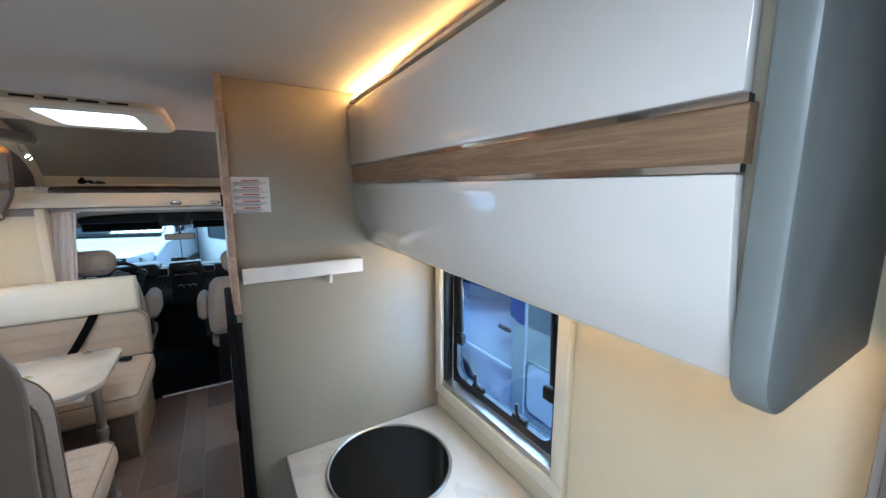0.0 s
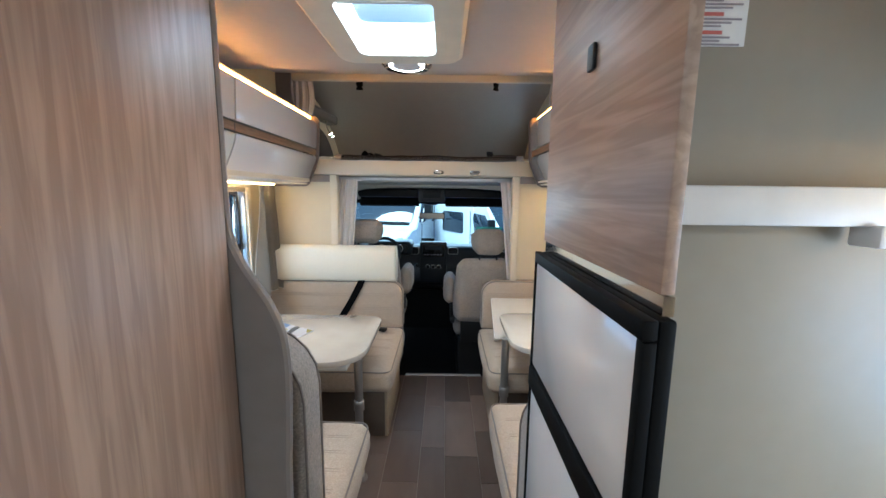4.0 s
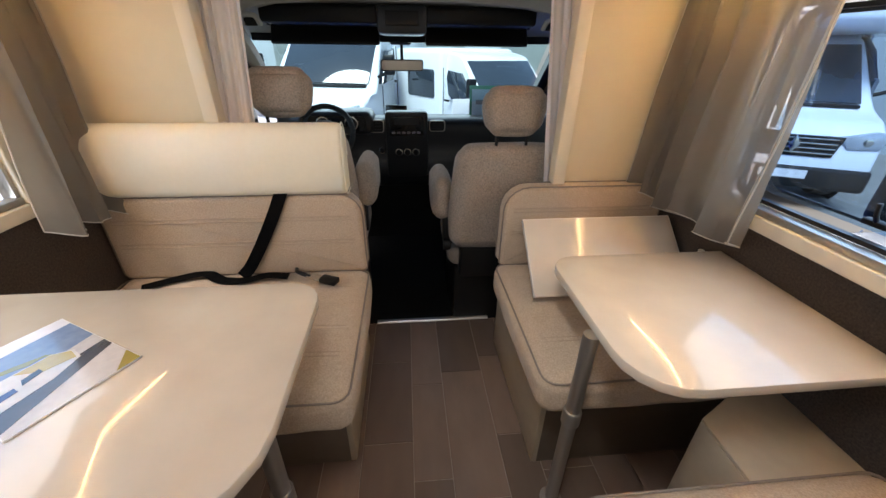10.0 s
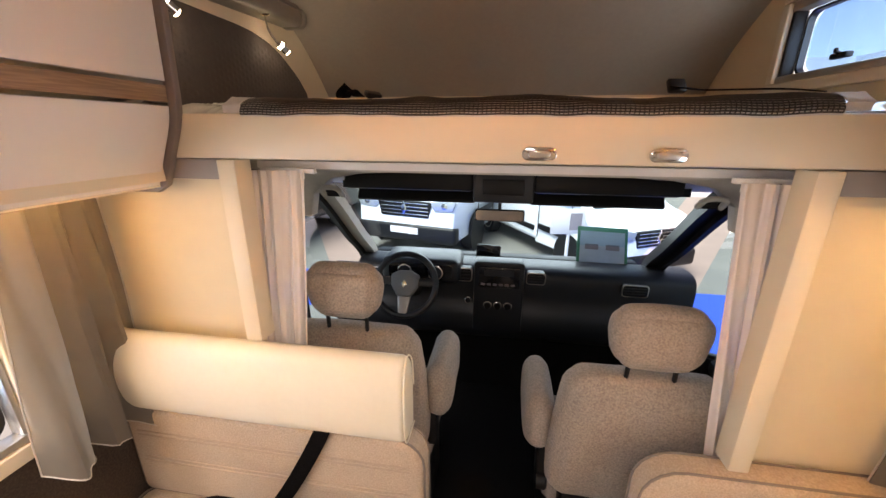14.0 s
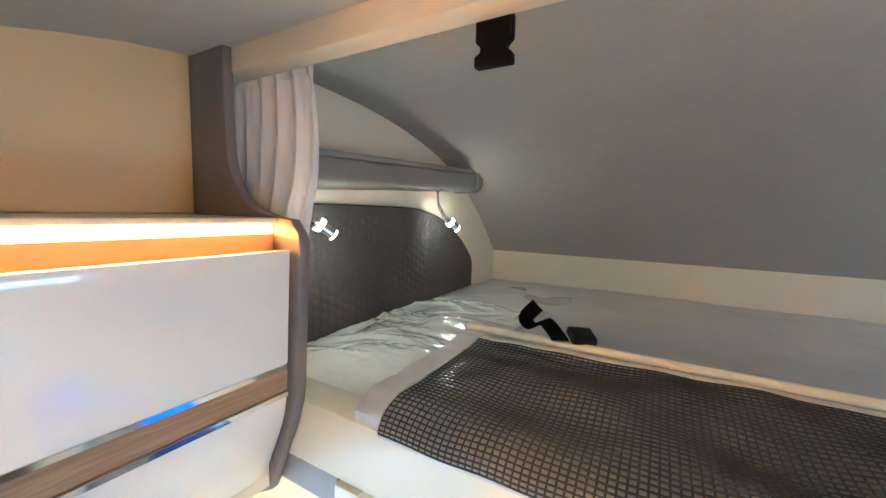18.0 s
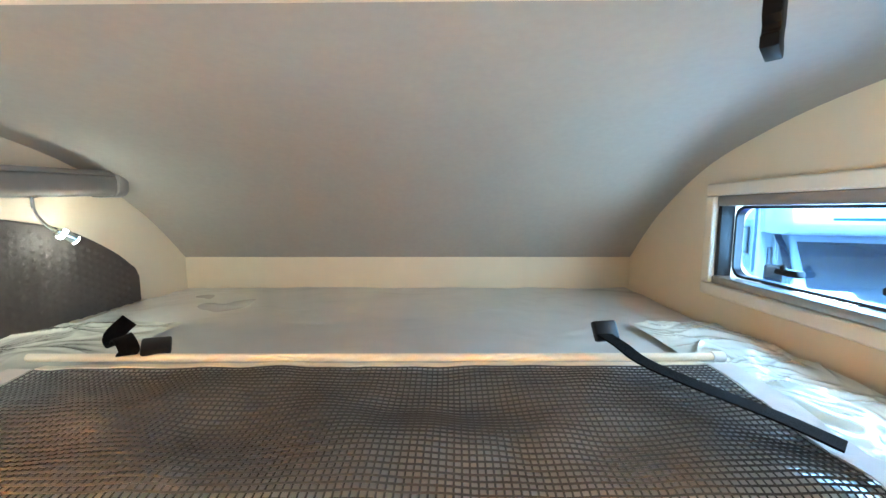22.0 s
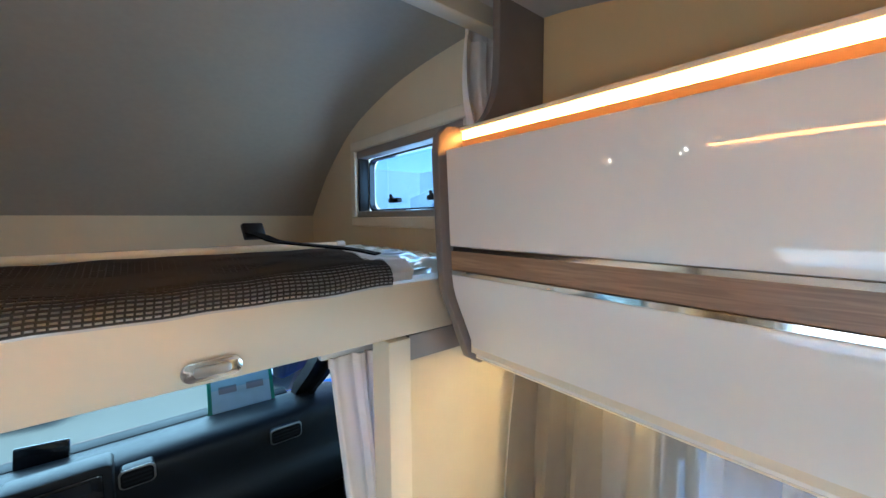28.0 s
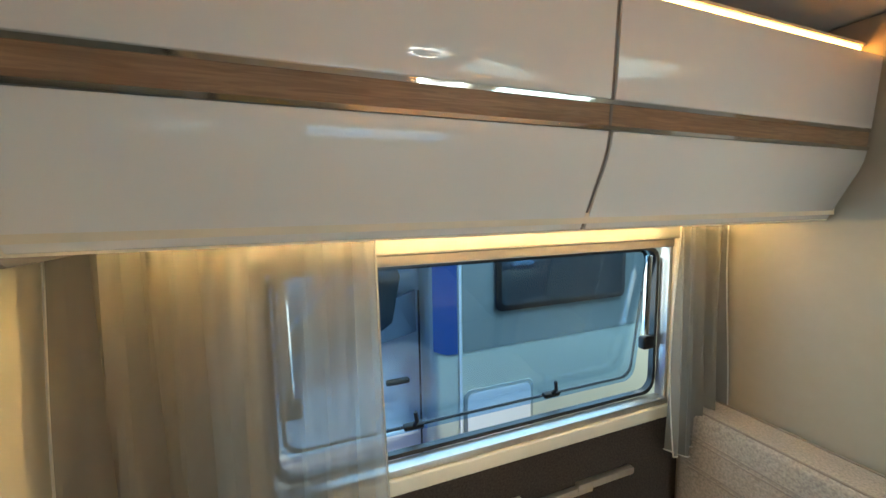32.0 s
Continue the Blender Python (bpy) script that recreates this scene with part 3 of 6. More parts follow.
dome = part("pane", sheet(lambda u, v: (x0 + 0.03 + (x1 - x0 - 0.06) * u, y0 + 0.03 + (y1 - y0 - 0.06) * v, 2.1 + 0.05 * (1 - (2 * u - 1) ** 4) * (1 - (2 * v - 1) ** 4)), 10, 10), M_GLASS, t)
dome.visible_shadow = False
part("blind_bar", box(x0 + 0.06, x1 - 0.06, y0 + 0.1, y0 + 0.118, 2.02, 2.03, 0.003), M_WHITE_PLASTIC, t)
for k in range(4):
    xx = x0 + 0.08 + k * (x1 - x0 - 0.16) / 3
    part("vent_slot", box(xx - 0.03, xx + 0.03, y0 - 0.052, y0 - 0.046, 2.018, 2.026), M_BLACK, t)
t = thing("ceiling_lamp", (-0.02, 2.54, 2.03), "round flat ceiling lamp with white ring", "ceiling lamp")
part("ring", lathe([(0.11, 2.047), (0.112, 2.028), (0.1, 2.018), (0.082, 2.026)], (-0.02, 2.54, 0), sides=32), M_CHROME, t)
part("diffuser", lathe([(0.081, 2.029), (0.076, 2.022), (0.066, 2.02), (0.0655, 2.029)], (-0.02, 2.54, 0), sides=32), M_ROUND, t, "lit rim")
part("cover", lathe([(0.065, 2.022), (0.02, 2.017)], (-0.02, 2.54, 0), sides=32), M_WHITE_PLASTIC, t)


# ---- overhead cabinets ----
def overhead_cabinet(side, y0, y1, seams, zb, zw, zt, xb, xm, label, sh=0.043, top=0.016):
    """Two rows of curved gloss doors with a walnut strip and chrome lines between them. xb, xm: the front's reach at the foot and at mid height."""
    s = side
    c = thing("overhead_cabinet", (s * 0.95, (y0 + y1) / 2, zb), label, "cabinet", "overhead cabinets")
    curve = [(s * p.x, p.y) for p in smooth_path([(xb, zb), (xb - 0.03, zb + 0.07), (xm + 0.004, zw - 0.03), (xm - 0.004, zw + 0.06), (xm + top * 0.4 - 0.002, zt - 0.1), (xm + top, zt)], 4)]
    at = lambda h: next((xa + (xc - xa) * (h - za) / (zc - za), h) for (xa, za), (xc, zc) in zip(curve, curve[1:]) if za <= h <= zc)
    lower = [p for p in curve if p[1] < zw - 0.008] + [at(zw - 0.005)]
    upper = [at(zw + sh + 0.003)] + [p for p in curve if p[1] > zw + sh + 0.006]
    edges = [y0, *seams, y1]
    for a, b_ in zip(edges, edges[1:]):
        for nm, rows in (("lower_door", lower), ("upper_door", upper)):
            back = [(x + s * 0.018, z) for x, z in reversed(rows)]
            part(nm, prism(rows + back, a + 0.0045, b_ - 0.0045, 'y', bevel=0.003, seg=2), M_GLOSS, c)
    mid = [(s * (xm + 0.004), zw + 0.003), (s * (xm + 0.002), zw + sh - 0.003), (s * (xm + 0.02), zw + sh - 0.003), (s * (xm + 0.02), zw + 0.003)]
    part("walnut_strip", prism(mid, y0 + 0.002, y1 - 0.002, 'y'), M_WOOD_Y, c, "walnut-look strip")
    for z in (zw - 0.001, zw + sh - 0.0015):
        part("chrome_line", box(s * (xm - 0.001), s * (xm + 0.01), y0 + 0.002, y1 - 0.002, z - 0.0035, z + 0.0035), M_CHROME, c, "thin chrome line")
    for y in seams:
        part("seam_bead", prism([(x + s * 0.004, z) for x, z in curve] + [(x + s * 0.016, z) for x, z in reversed(curve)], y - 0.003, y + 0.003, 'y'), M_TAUPE_DARK, c, "dark bead between the doors")
    part("bottom_board", box(s * (xb + 0.004), s * 1.12, y0, y1, zb - 0.004, zb + 0.012), M_CREAM_PANEL, c)
    part("riser", box(s * (xm + 0.034), s * (xm + 0.046), y0, y1, zt - 0.04, zt + 0.036), M_TAUPE, c)
    part("shelf_board", box(s * (xm + 0.024), s * 1.12, y0, y1, zt + 0.0365, zt + 0.0445, 0.002), M_CREAM_PANEL, c)
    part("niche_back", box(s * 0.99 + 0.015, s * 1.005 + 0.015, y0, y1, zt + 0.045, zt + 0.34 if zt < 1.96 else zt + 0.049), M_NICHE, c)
    part("inner_board", box(s * (xm + 0.055), s * (xm + 0.07), y0, y1, zb + 0.012, zt - 0.03), M_CREAM_PANEL, c)
    return c, curve


def end_trim(c, side, curve, ya, yb, z_top, upright):
    """The taupe end cheek that follows the doors' curve."""
    s = side
    out = [(x - s * 0.012, z) for x, z in curve]
    out = [(out[0][0] + s * 0.03, out[0][1] - 0.018)] + out + [(out[-1][0] + s * 0.004, z_top - 0.02), (out[-1][0] + s * 0.022, z_top)]
    # the cheek runs on upwards beside the open shelf with a hollow curve
    x = out[-1][0]
    w = upright - abs(x)
    out += [(x + s * q.x, q.y) for q in smooth_path([(0.2 * w, z_top + 0.003), (0.62 * w, z_top + 0.02), (0.9 * w, z_top + 0.07), (0.99 * w, z_top + 0.14), (w, 2.25)], 4)]
    out += [(s * 1.12, 2.25)]
    out += [(s * 1.12, curve[0][1] - 0.018)]
    return part("end_cheek", prism(out, ya, yb, 'y', bevel=0.004), M_TAUPE_DARK, c, "taupe end cheek with rounded edge")


right_cab, cv = overhead_cabinet(1, 1.69, 3.349, [2.522], 1.533, 1.71, 1.926, 0.797, 0.732, "gloss white overhead cabinet with walnut strip and lit open shelf above", top=-0.012)
end_trim(right_cab, 1, cv, 3.351, 3.372, 1.971, 0.866)
left_cab, cv = overhead_cabinet(-1, 1.60, 3.383, [2.39], 1.522, 1.71, 1.928, 0.79, 0.72, "gloss white overhead cabinet with walnut strip and lit open shelf above", top=-0.012)
end_trim(left_cab, -1, cv, 3.385, 3.404, 1.971, 0.876)
kitchen_cab, cv = overhead_cabinet(1, 0.125, 1.268, [], 1.533, 1.738, 1.982, 0.827, 0.775, "gloss white kitchen overhead cabinet with walnut strip", sh=0.056, top=-0.008)
part("end_cheek", prism(round_rect(0.787, 1.12, 1.515, 2.03, (0.05, 0, 0, 0.05)), 0.092, 0.123, 'y', bevel=0.006), mat("grey_green_cheek", (0.2, 0.22, 0.215), 0.35, scale=20), kitchen_cab, "grey rounded end cheek")


# ---- light strips ----
def light_strip(x, side, y0, y1, z, label, w=0.002, h=0.018, material=None):
    t = thing("led_strip", (x, (y0 + y1) / 2, z), label, "light strip", "led strips")
    part("diffuser", box(x - side * w, x, y0, y1, z, z + h, 0.001, 1), material or M_LED, t)
    part("channel", box(x - side * 0.003, x, y0, y1, z - 0.004, z - 0.0005), M_ALU, t)


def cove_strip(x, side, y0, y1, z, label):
    """A glowing bar under the shelf and a channel below it that has the bar's amber glow in its colour."""
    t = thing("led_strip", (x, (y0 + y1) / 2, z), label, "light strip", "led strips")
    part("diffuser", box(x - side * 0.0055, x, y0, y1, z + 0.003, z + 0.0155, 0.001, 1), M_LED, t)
    part("channel", box(x - side * 0.005, x, y0, y1, z - 0.026, z + 0.0026), M_CHANNEL, t, "channel coloured with the strip's amber glow")


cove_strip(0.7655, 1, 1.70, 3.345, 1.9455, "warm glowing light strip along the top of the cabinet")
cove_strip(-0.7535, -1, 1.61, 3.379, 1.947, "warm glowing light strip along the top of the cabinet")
part("strip_ledge", box(0.775, 0.836, 0.127, 1.266, 1.998, 2.0065), M_CREAM_PANEL, kitchen_cab)
light_strip(0.786, 1, 0.13, 1.262, 2.011, "warm glowing light strip along the top of the kitchen cabinet", h=0.012, material=M_LED_KITCHEN)
light_strip(1.0, 1, 1.72, 3.32, 1.522, "warm glowing light strip under the cabinet", w=0.012, h=0.005, material=M_LED_RIGHT)
light_strip(-1.0, -1, 1.72, 3.32, 1.511, "warm glowing light strip under the cabinet", w=0.012, h=0.005, material=M_LED_DIM)
light_strip(1.02, 1, 0.14, 1.26, 1.519, "warm glowing light strip under the kitchen cabinet", w=0.008, h=0.005, material=M_LED_DIM)


# the kitchen cabinet stands slightly askew to the wall
for ob in kitchen_cab.children_recursive:
    for v in ob.data.vertices:
        v.co.x -= 0.036 * (1.268 - v.co.y) / 1.145


# ---- windows of the living room ----
def caravan_window(name, side, hole, label, wall=1.12, stay=True, opened=0, dark=False):
    """Ivory inner frame, blind cassette, black-edged double pane with rounded corners, catches and a stay."""
    s, (y0, y1, z0, z1) = side, hole
    t = tagged(new(name), label, "window", kind="structure")
    f = 0.045 if stay else 0.034
    for a, b_, c, d in ((y0 - f, y1 + f, z1, z1 + f), (y0 - f, y1 + f, z0 - f, z0), (y0 - f, y0, z0, z1), (y1, y1 + f, z0, z1)):
        part("window_frame", box(s * (wall - 0.022), s * (wall + 0.001), a, b_, c, d, 0.006, 3), M_FRAME, t)
    part("blind_cassette", box(s * (wall - 0.012), s * (wall + 0.03), y0, y1, z1 - 0.028, z1 - 0.0005, 0.004), M_GREY_PANEL, t, "grey roller blind cassette")
    part("window_sill", box(s * (wall - 0.014), s * (wall + 0.03), y0, y1, z0 + 0.0005, z0 + 0.022, 0.004), M_ALU, t, "grey aluminium rail")
    for a, b_ in ((y0 + 0.0005, y0 + 0.014), (y1 - 0.014, y1 - 0.0005)):
        part("blind_guide", box(s * (wall - 0.008), s * (wall + 0.03), a, b_, z0 + 0.022, z1 - 0.028, 0.002), M_BLACK if dark or not stay else M_ALU, t)
    part("rubber_seal", ring(round_rect(y0 + 0.014, y1 - 0.014, z0 + 0.022, z1 - 0.028, 0.05 if stay else 0.03), 0.03 if dark else 0.012 if stay else 0.007, s * (wall + 0.03), s * (wall + 0.05)), M_PANE_EDGE, t)
    p = part("pane", prism(round_rect(y0 + 0.02, y1 - 0.02, z0 + 0.03, z1 - 0.03, 0.05), s * (wall + 0.052), s * (wall + 0.056), 'x'), M_GLASS, t)
    p.visible_shadow = False
    if stay:
        part("pane_border", ring(round_rect(y0 + 0.03, y1 - 0.03, z0 + 0.04, z1 - 0.04, 0.045), 0.009, s * (wall + 0.057), s * (wall + 0.061)), M_PANE_EDGE, t)
    for yb in (y0 + 0.06, y1 - 0.055) if stay else ():
        st = part("stay", tube([(s * (wall + 0.035), yb, z1 - 0.06), (s * (wall + 0.04), yb - 0.004, z0 + 0.24)], 0.011, 10), M_BLACK if dark else M_CHROME, t, "telescopic stay")
        part("stay_knuckle", box(s * (wall + 0.02), s * (wall + 0.05), yb - 0.03, yb + 0.022, z0 + 0.19, z0 + 0.235, 0.008, 3), M_BLACK, st, "black knuckle")
    for k in (0.32, 0.7):
        y = y0 + (y1 - y0) * k
        h = part("catch", box(s * (wall + 0.03), s * (wall + 0.0515), y - 0.03, y + 0.03, z0 + 0.05, z0 + 0.066, 0.004), M_BLACK, t, "black window catch")
        part("catch_lever", tube([(s * (wall + 0.036), y, z0 + 0.062), (s * (wall + 0.022), y - 0.004, z0 + (0.085 if stay else 0.068)), (s * (wall + 0.024), y, z0 + (0.115 if stay else 0.075))], 0.006, 8), M_BLACK, h)
    if opened:
        # the pane hangs from its top edge and stands a little open
        hinge = Matrix.Translation((s * (wall + 0.05), 0, z1 - 0.03))
        swing = hinge @ Matrix.Rotation(radians(-s * opened), 4, 'Y') @ hinge.inverted()
        for ob in t.children_recursive:
            if ob.name.split(".")[0] in ("pane", "pane_border", "catch", "catch_lever"):
                ob.data.transform(swing)
    return t


def ring(outline, w, lo, hi):
    """A frame of width w just inside an outline (y, z), pushed along x."""
    c = Vector((sum(p[0] for p in outline) / len(outline), sum(p[1] for p in outline) / len(outline)))
    hy, hz = max(abs(p[0] - c.x) for p in outline), max(abs(p[1] - c.y) for p in outline)
    inner = [(c.x + (p[0] - c.x) * (hy - w) / hy, c.y + (p[1] - c.y) * (hz - w) / hz) for p in outline]
    b = bmesh.new()
    rows = [[b.verts.new((x, y, z)) for y, z in o] for x, o in ((lo, outline), (hi, outline), (hi, inner), (lo, inner))]
    n = len(outline)
    for a in range(4):
        for k in range(n):
            b.faces.new((rows[a][k], rows[a][(k + 1) % n], rows[(a + 1) % 4][(k + 1) % n], rows[(a + 1) % 4][k]))
    bmesh.ops.recalc_face_normals(b, faces=b.faces)
    return b


caravan_window("window_1", 1, WIN_R, "wide caravan window, slightly open, with ivory frame and black catches", opened=7)
caravan_window("window_2", -1, WIN_L, "wide caravan window, slightly open, with ivory frame and black catches", opened=4)
caravan_window("window_3", 1, WIN_K, "kitchen caravan window with ivory frame and black rubber edge", dark=True)
caravan_window("window_4", 1, AW, "small alcove window with ivory frame and black catches", wall=0.95, stay=False)

# ---- lower side walls ----
for s, y0, y1 in ((1, 1.70, 3.45), (-1, 1.60, 3.45)):
    solid("wall_panel", box(s * 1.106, s * 1.1195, y0, y1, 0.0, 0.853), M_DARKWALL, "dark brown felt covering below the window", "wall panel", kind="structure")


# ---- tables ----
def dinette_table(outline, z, thick, leg, label):
    x, y = leg
    t = thing("dinette_table", (x, y, 0), label, "table", "dinette tables")
    part("tabletop", prism(outline, z - thick, z, 'z', bevel=0.004), M_TABLE, t)
    l = part("leg", lathe([(0.02, 0.012), (0.02, z - thick)], (x, y, 0), sides=18), M_ALU, t, "grey metal leg")
    part("collar", lathe([(0.0225, 0.38), (0.026, 0.385), (0.026, 0.43), (0.0225, 0.435)], (x, y, 0), sides=18), M_ALU, l)
    part("foot", lathe([(0.036, 0.0), (0.036, 0.006), (0.026, 0.014), (0.02, 0.016)], (x, y, 0), sides=18), M_GREY_PANEL, l)
    return t


left_table = dinette_table(round_rect(-1.1, -0.195, 2.272, 2.9, (0, 0.17, 0.09, 0)), 0.75, 0.028, (-0.262, 2.52), "white marbled dining table with rounded corner and one metal leg")
part("extension_board", box(-0.95, -0.26, 2.3, 2.72, 0.7, 0.72, 0.003), M_EDGE, left_table, "pull-out board under the top")
dinette_table(round_rect(0.495, 1.1, 2.465, 3.02, (0.13, 0, 0, 0.08)), 0.735, 0.028, (0.489, 2.673), "white marbled side table with rounded corners and one metal leg")
solid("table_rail", box(1.088, 1.105, 2.2, 3.1, 0.675, 0.7, 0.003), M_ALU, "aluminium rail on the wall that carries the table", "rail")
def ring_band(hx, hy, z0, z1):
    """A thin band round a board."""
    b = bmesh.new()
    rows = [[b.verts.new((x, y, z)) for x, y in ((-a, -c), (a, -c), (a, c), (-a, c))] for a, c, z in ((hx, hy, z0), (hx, hy, z1), (hx - 0.004, hy - 0.004, z1), (hx - 0.004, hy - 0.004, z0))]
    for i in range(4):
        for k in range(4):
            b.faces.new((rows[i][k], rows[i][(k + 1) % 4], rows[(i + 1) % 4][(k + 1) % 4], rows[(i + 1) % 4][k]))
    bmesh.ops.recalc_face_normals(b, faces=b.faces)
    return b


flap = move(box(-0.295, 0.295, -0.15, 0.15, 0, 0.022, 0.003), pose(0.783, 3.185, 0.637, 41, 0, 0))
leaf = thing("loose_table_leaf", (0.783, 3.185, 0.5), "loose white table leaf leaning on the seat", "table leaf")
part("board", flap, M_TABLE, leaf)
part("edge_band", move(ring_band(0.298, 0.153, 0.002, 0.02), pose(0.783, 3.185, 0.637, 41, 0, 0)), M_EDGE, leaf, "beige edge band")


# ---- benches ----
def seat_cushion(x0, x1, y0, y1, z0, z1, label, seed, stitch_x=True, front=1):
    t = thing("seat_cushion", ((x0 + x1) / 2, (y0 + y1) / 2, z0), label, "cushion", "bench cushions")
    b = cushion(x0, x1, y0, y1, z0, z1, 0.045, 0.014, 0.004, 20, seed)
    skin = BVHTree.FromBMesh(b)
    part("pad", b, M_FABRIC, t)
    for k in (0.2, 0.225, 0.38, 0.405, 0.56, 0.585, 0.74, 0.765):
        yy = y1 - (y1 - y0) * k if front > 0 else y0 + (y1 - y0) * k
        pts = [(x, yy, skin.ray_cast(Vector((x, yy, z1 + 0.2)), Vector((0, 0, -1)))[0].z - 0.0002) for x in (x0 + 0.05 + (x1 - x0 - 0.1) * i / 40 for i in range(41))]
        part("stitch_line", tube(pts, 0.0014, 6), M_STITCH, t)
    top = [(*p, z1 - 0.012) for p in round_rect(x0 + 0.005, x1 - 0.005, y0 + 0.005, y1 - 0.005, 0.045, 4)]
    part("piping", tube(top + [top[0]], 0.0035, 6), M_PIPING, t, "darker piping")
    return t


def bench(x0, x1, y0, y1, h, label, front):
    """A bench base: a dark front below the seat and a beige side at the aisle."""
    t = thing("bench_base", ((x0 + x1) / 2, (y0 + y1) / 2, 0), label, "bench", "bench bases")
    inner = x1 if abs(x1) < abs(x0) else x0
    d = 0.02 if inner == x0 else -0.02
    part("side_panel", box(inner, inner + d, y0, y1, 0.0, h, 0.004), M_BENCH, t, "beige side panel")
    yf = y0 if front < 0 else y1
    o = inner + d
    far = x0 if inner == x1 else x1
    part("front_panel", box(min(o, far), max(o, far), yf, yf - front * 0.02, 0.0, h, 0.002), M_DARKBROWN, t, "dark brown front panel")
    part("top_panel", box(min(o, far), max(o, far), y0 + 0.021, y1 - 0.021, h - 0.02, h - 0.001), M_DARKBROWN, t)
    part("corner_post", lathe([(0.028, 0.0), (0.028, h)], (inner + d * 1.4, yf - front * 0.028, 0), sides=16), M_BENCH, t)
    return t


bench(-1.1, -0.17, 2.86, 3.449, 0.36, "beige and dark brown base of the front bench", -1)
seat_cushion(-1.1, -0.125, 2.70, 3.40, 0.36, 0.5, "beige woven seat cushion of the front bench", 1.0)
bench(0.46, 1.1, 2.8, 3.449, 0.36, "beige and dark brown base of the single front seat", -1)
seat_cushion(0.412, 1.1, 2.71, 3.40, 0.36, 0.5, "beige woven seat cushion of the single front seat", 2.0)
bench(-1.1, -0.2, 1.62, 2.14, 0.36, "beige and dark brown base of the rear bench", 1)
seat_cushion(-1.1, -0.15, 1.76, 2.26, 0.36, 0.5, "beige woven seat cushion of the rear bench", 3.0, front=-1)
bench(0.44, 1.1, 1.72, 2.3, 0.36, "beige and dark brown base of the single rear seat", 1)
seat_cushion(0.376, 1.1, 1.80, 2.42, 0.36, 0.5, "beige woven seat cushion of the single rear seat", 4.0, front=-1)


def back_cushion(outline, y0, y1, label, seed, material=None, front=-1):
    """A back cushion from its outline (x, z), padded towards both faces."""
    xs, zs = [p[0] for p in outline], [p[1] for p in outline]
    t = thing("back_cushion", ((min(xs) + max(xs)) / 2, (y0 + y1) / 2, min(zs)), label, "cushion", "bench cushions")
    b = prism(outline, y0, y1, 'y', bevel=0.022, seg=4)
    part("pad", b, material or M_FABRIC, t, angle=60)
    for y in (y0 + 0.012, y1 - 0.012):
        loop = [(x, y, z) for x, z in outline]
        part("piping", tube(loop + [loop[0]], 0.0035, 6), M_PIPING, t, "darker piping")
    yf = y1 + 0.0005 if front > 0 else y0 - 0.0005
    zt = max(zs)
    for d in (0.085, 0.1, 0.185, 0.2):
        part("stitch_line", tube([(min(xs) + 0.04 + (max(xs) - min(xs) - 0.08) * i / 12, yf, zt - d) for i in range(13)], 0.0026, 6), M_STITCH if not material else M_PIPING, t)
    return t


back_cushion(round_rect(-1.09, -0.135, 0.5, 0.84, (0.03, 0.02, 0.09, 0.03)), 3.362, 3.449, "beige back cushion of the front bench", 1)
back_cushion(round_rect(0.43, 1.1, 0.5, 0.85, (0.02, 0.03, 0.03, 0.1)), 3.362, 3.449, "beige back cushion of the single front seat", 2)
back_cushion(round_rect(-1.08, -0.185, 0.48, 1.108, (0.03, 0.03, 0.16, 0.05)), 1.62, 1.76, "grey-beige back cushion of the rear bench", 3, M_FABRIC_GREY, front=1)
back_cushion(round_rect(-1.06, -0.247, 1.09, 1.262, (0.03, 0.03, 0.07, 0.08)), 1.564, 1.64, "brown-beige head cushion of the rear bench", 3, M_FABRIC_GREY, front=1)
back_cushion(round_rect(0.395, 1.08, 0.48, 0.9, (0.03, 0.03, 0.05, 0.13)), 1.70, 1.845, "grey-beige back cushion of the single rear seat", 4, M_FABRIC_GREY, front=1)

# ---- head bolster of the front bench ----
d_profile = [tuple(q) for q in smooth_path([(3.448, 0.842), (3.375, 0.842), (3.347, 0.866), (3.336, 0.95), (3.342, 1.03), (3.355, 1.075), (3.38, 1.098), (3.408, 1.09), (3.438, 1.05), (3.448, 0.97)], 4)]
b = prism(d_profile, -1.06, -0.178, 'x', bevel=0.02, seg=4)
bolster = thing("head_bolster", (-0.62, 3.445, 0.838), "ivory leatherette head bolster on the front bench", "bolster")
part("cover", b, M_LEATHER, bolster)
for x in (-1.058, -0.18):
    part("end_seam", tube([(x, y, z) for y, z in d_profile], 0.0022, 6), M_LEATHER, bolster)


# ---- partition, fridge tower, kitchen ----
solid("partition", box(0.405, 1.12, 1.27, 1.296, 0, 2.034, 0.002), M_TAUPE, "taupe partition between kitchen and fridge", "partition", kind="structure")
t = thing("fridge_tower", (0.76, 1.48, 0), "tall fridge cupboard with light walnut door on top", "cupboard")
part("carcass", box(0.4055, 1.12, 1.298, 1.652, 0.0, 2.03), M_TAUPE, t)
part("upper_door", box(0.388, 0.4045, 1.175, 1.65, 1.358, 2.02, 0.003), M_WOOD_X, t, "light walnut door")
part("metal_strip", box(0.392, 0.4045, 1.175, 1.648, 1.334, 1.357), M_CHROME, t)
f = part("fridge", box(0.385, 0.4045, 1.165, 1.652, 0.25, 1.333, 0.004), M_MATT, t, "black-framed fridge front")
part("edge_trim", box(0.369, 0.3845, 1.6425, 1.652, 0.25, 1.333, 0.002), M_MATT, f)
part("rear_trim", box(0.369, 0.3845, 1.165, 1.1815, 0.25, 1.308, 0.002), M_MATT, f)
part("top_trim", box(0.366, 0.3845, 1.165, 1.6415, 1.309, 1.333, 0.003), M_MATT, f)
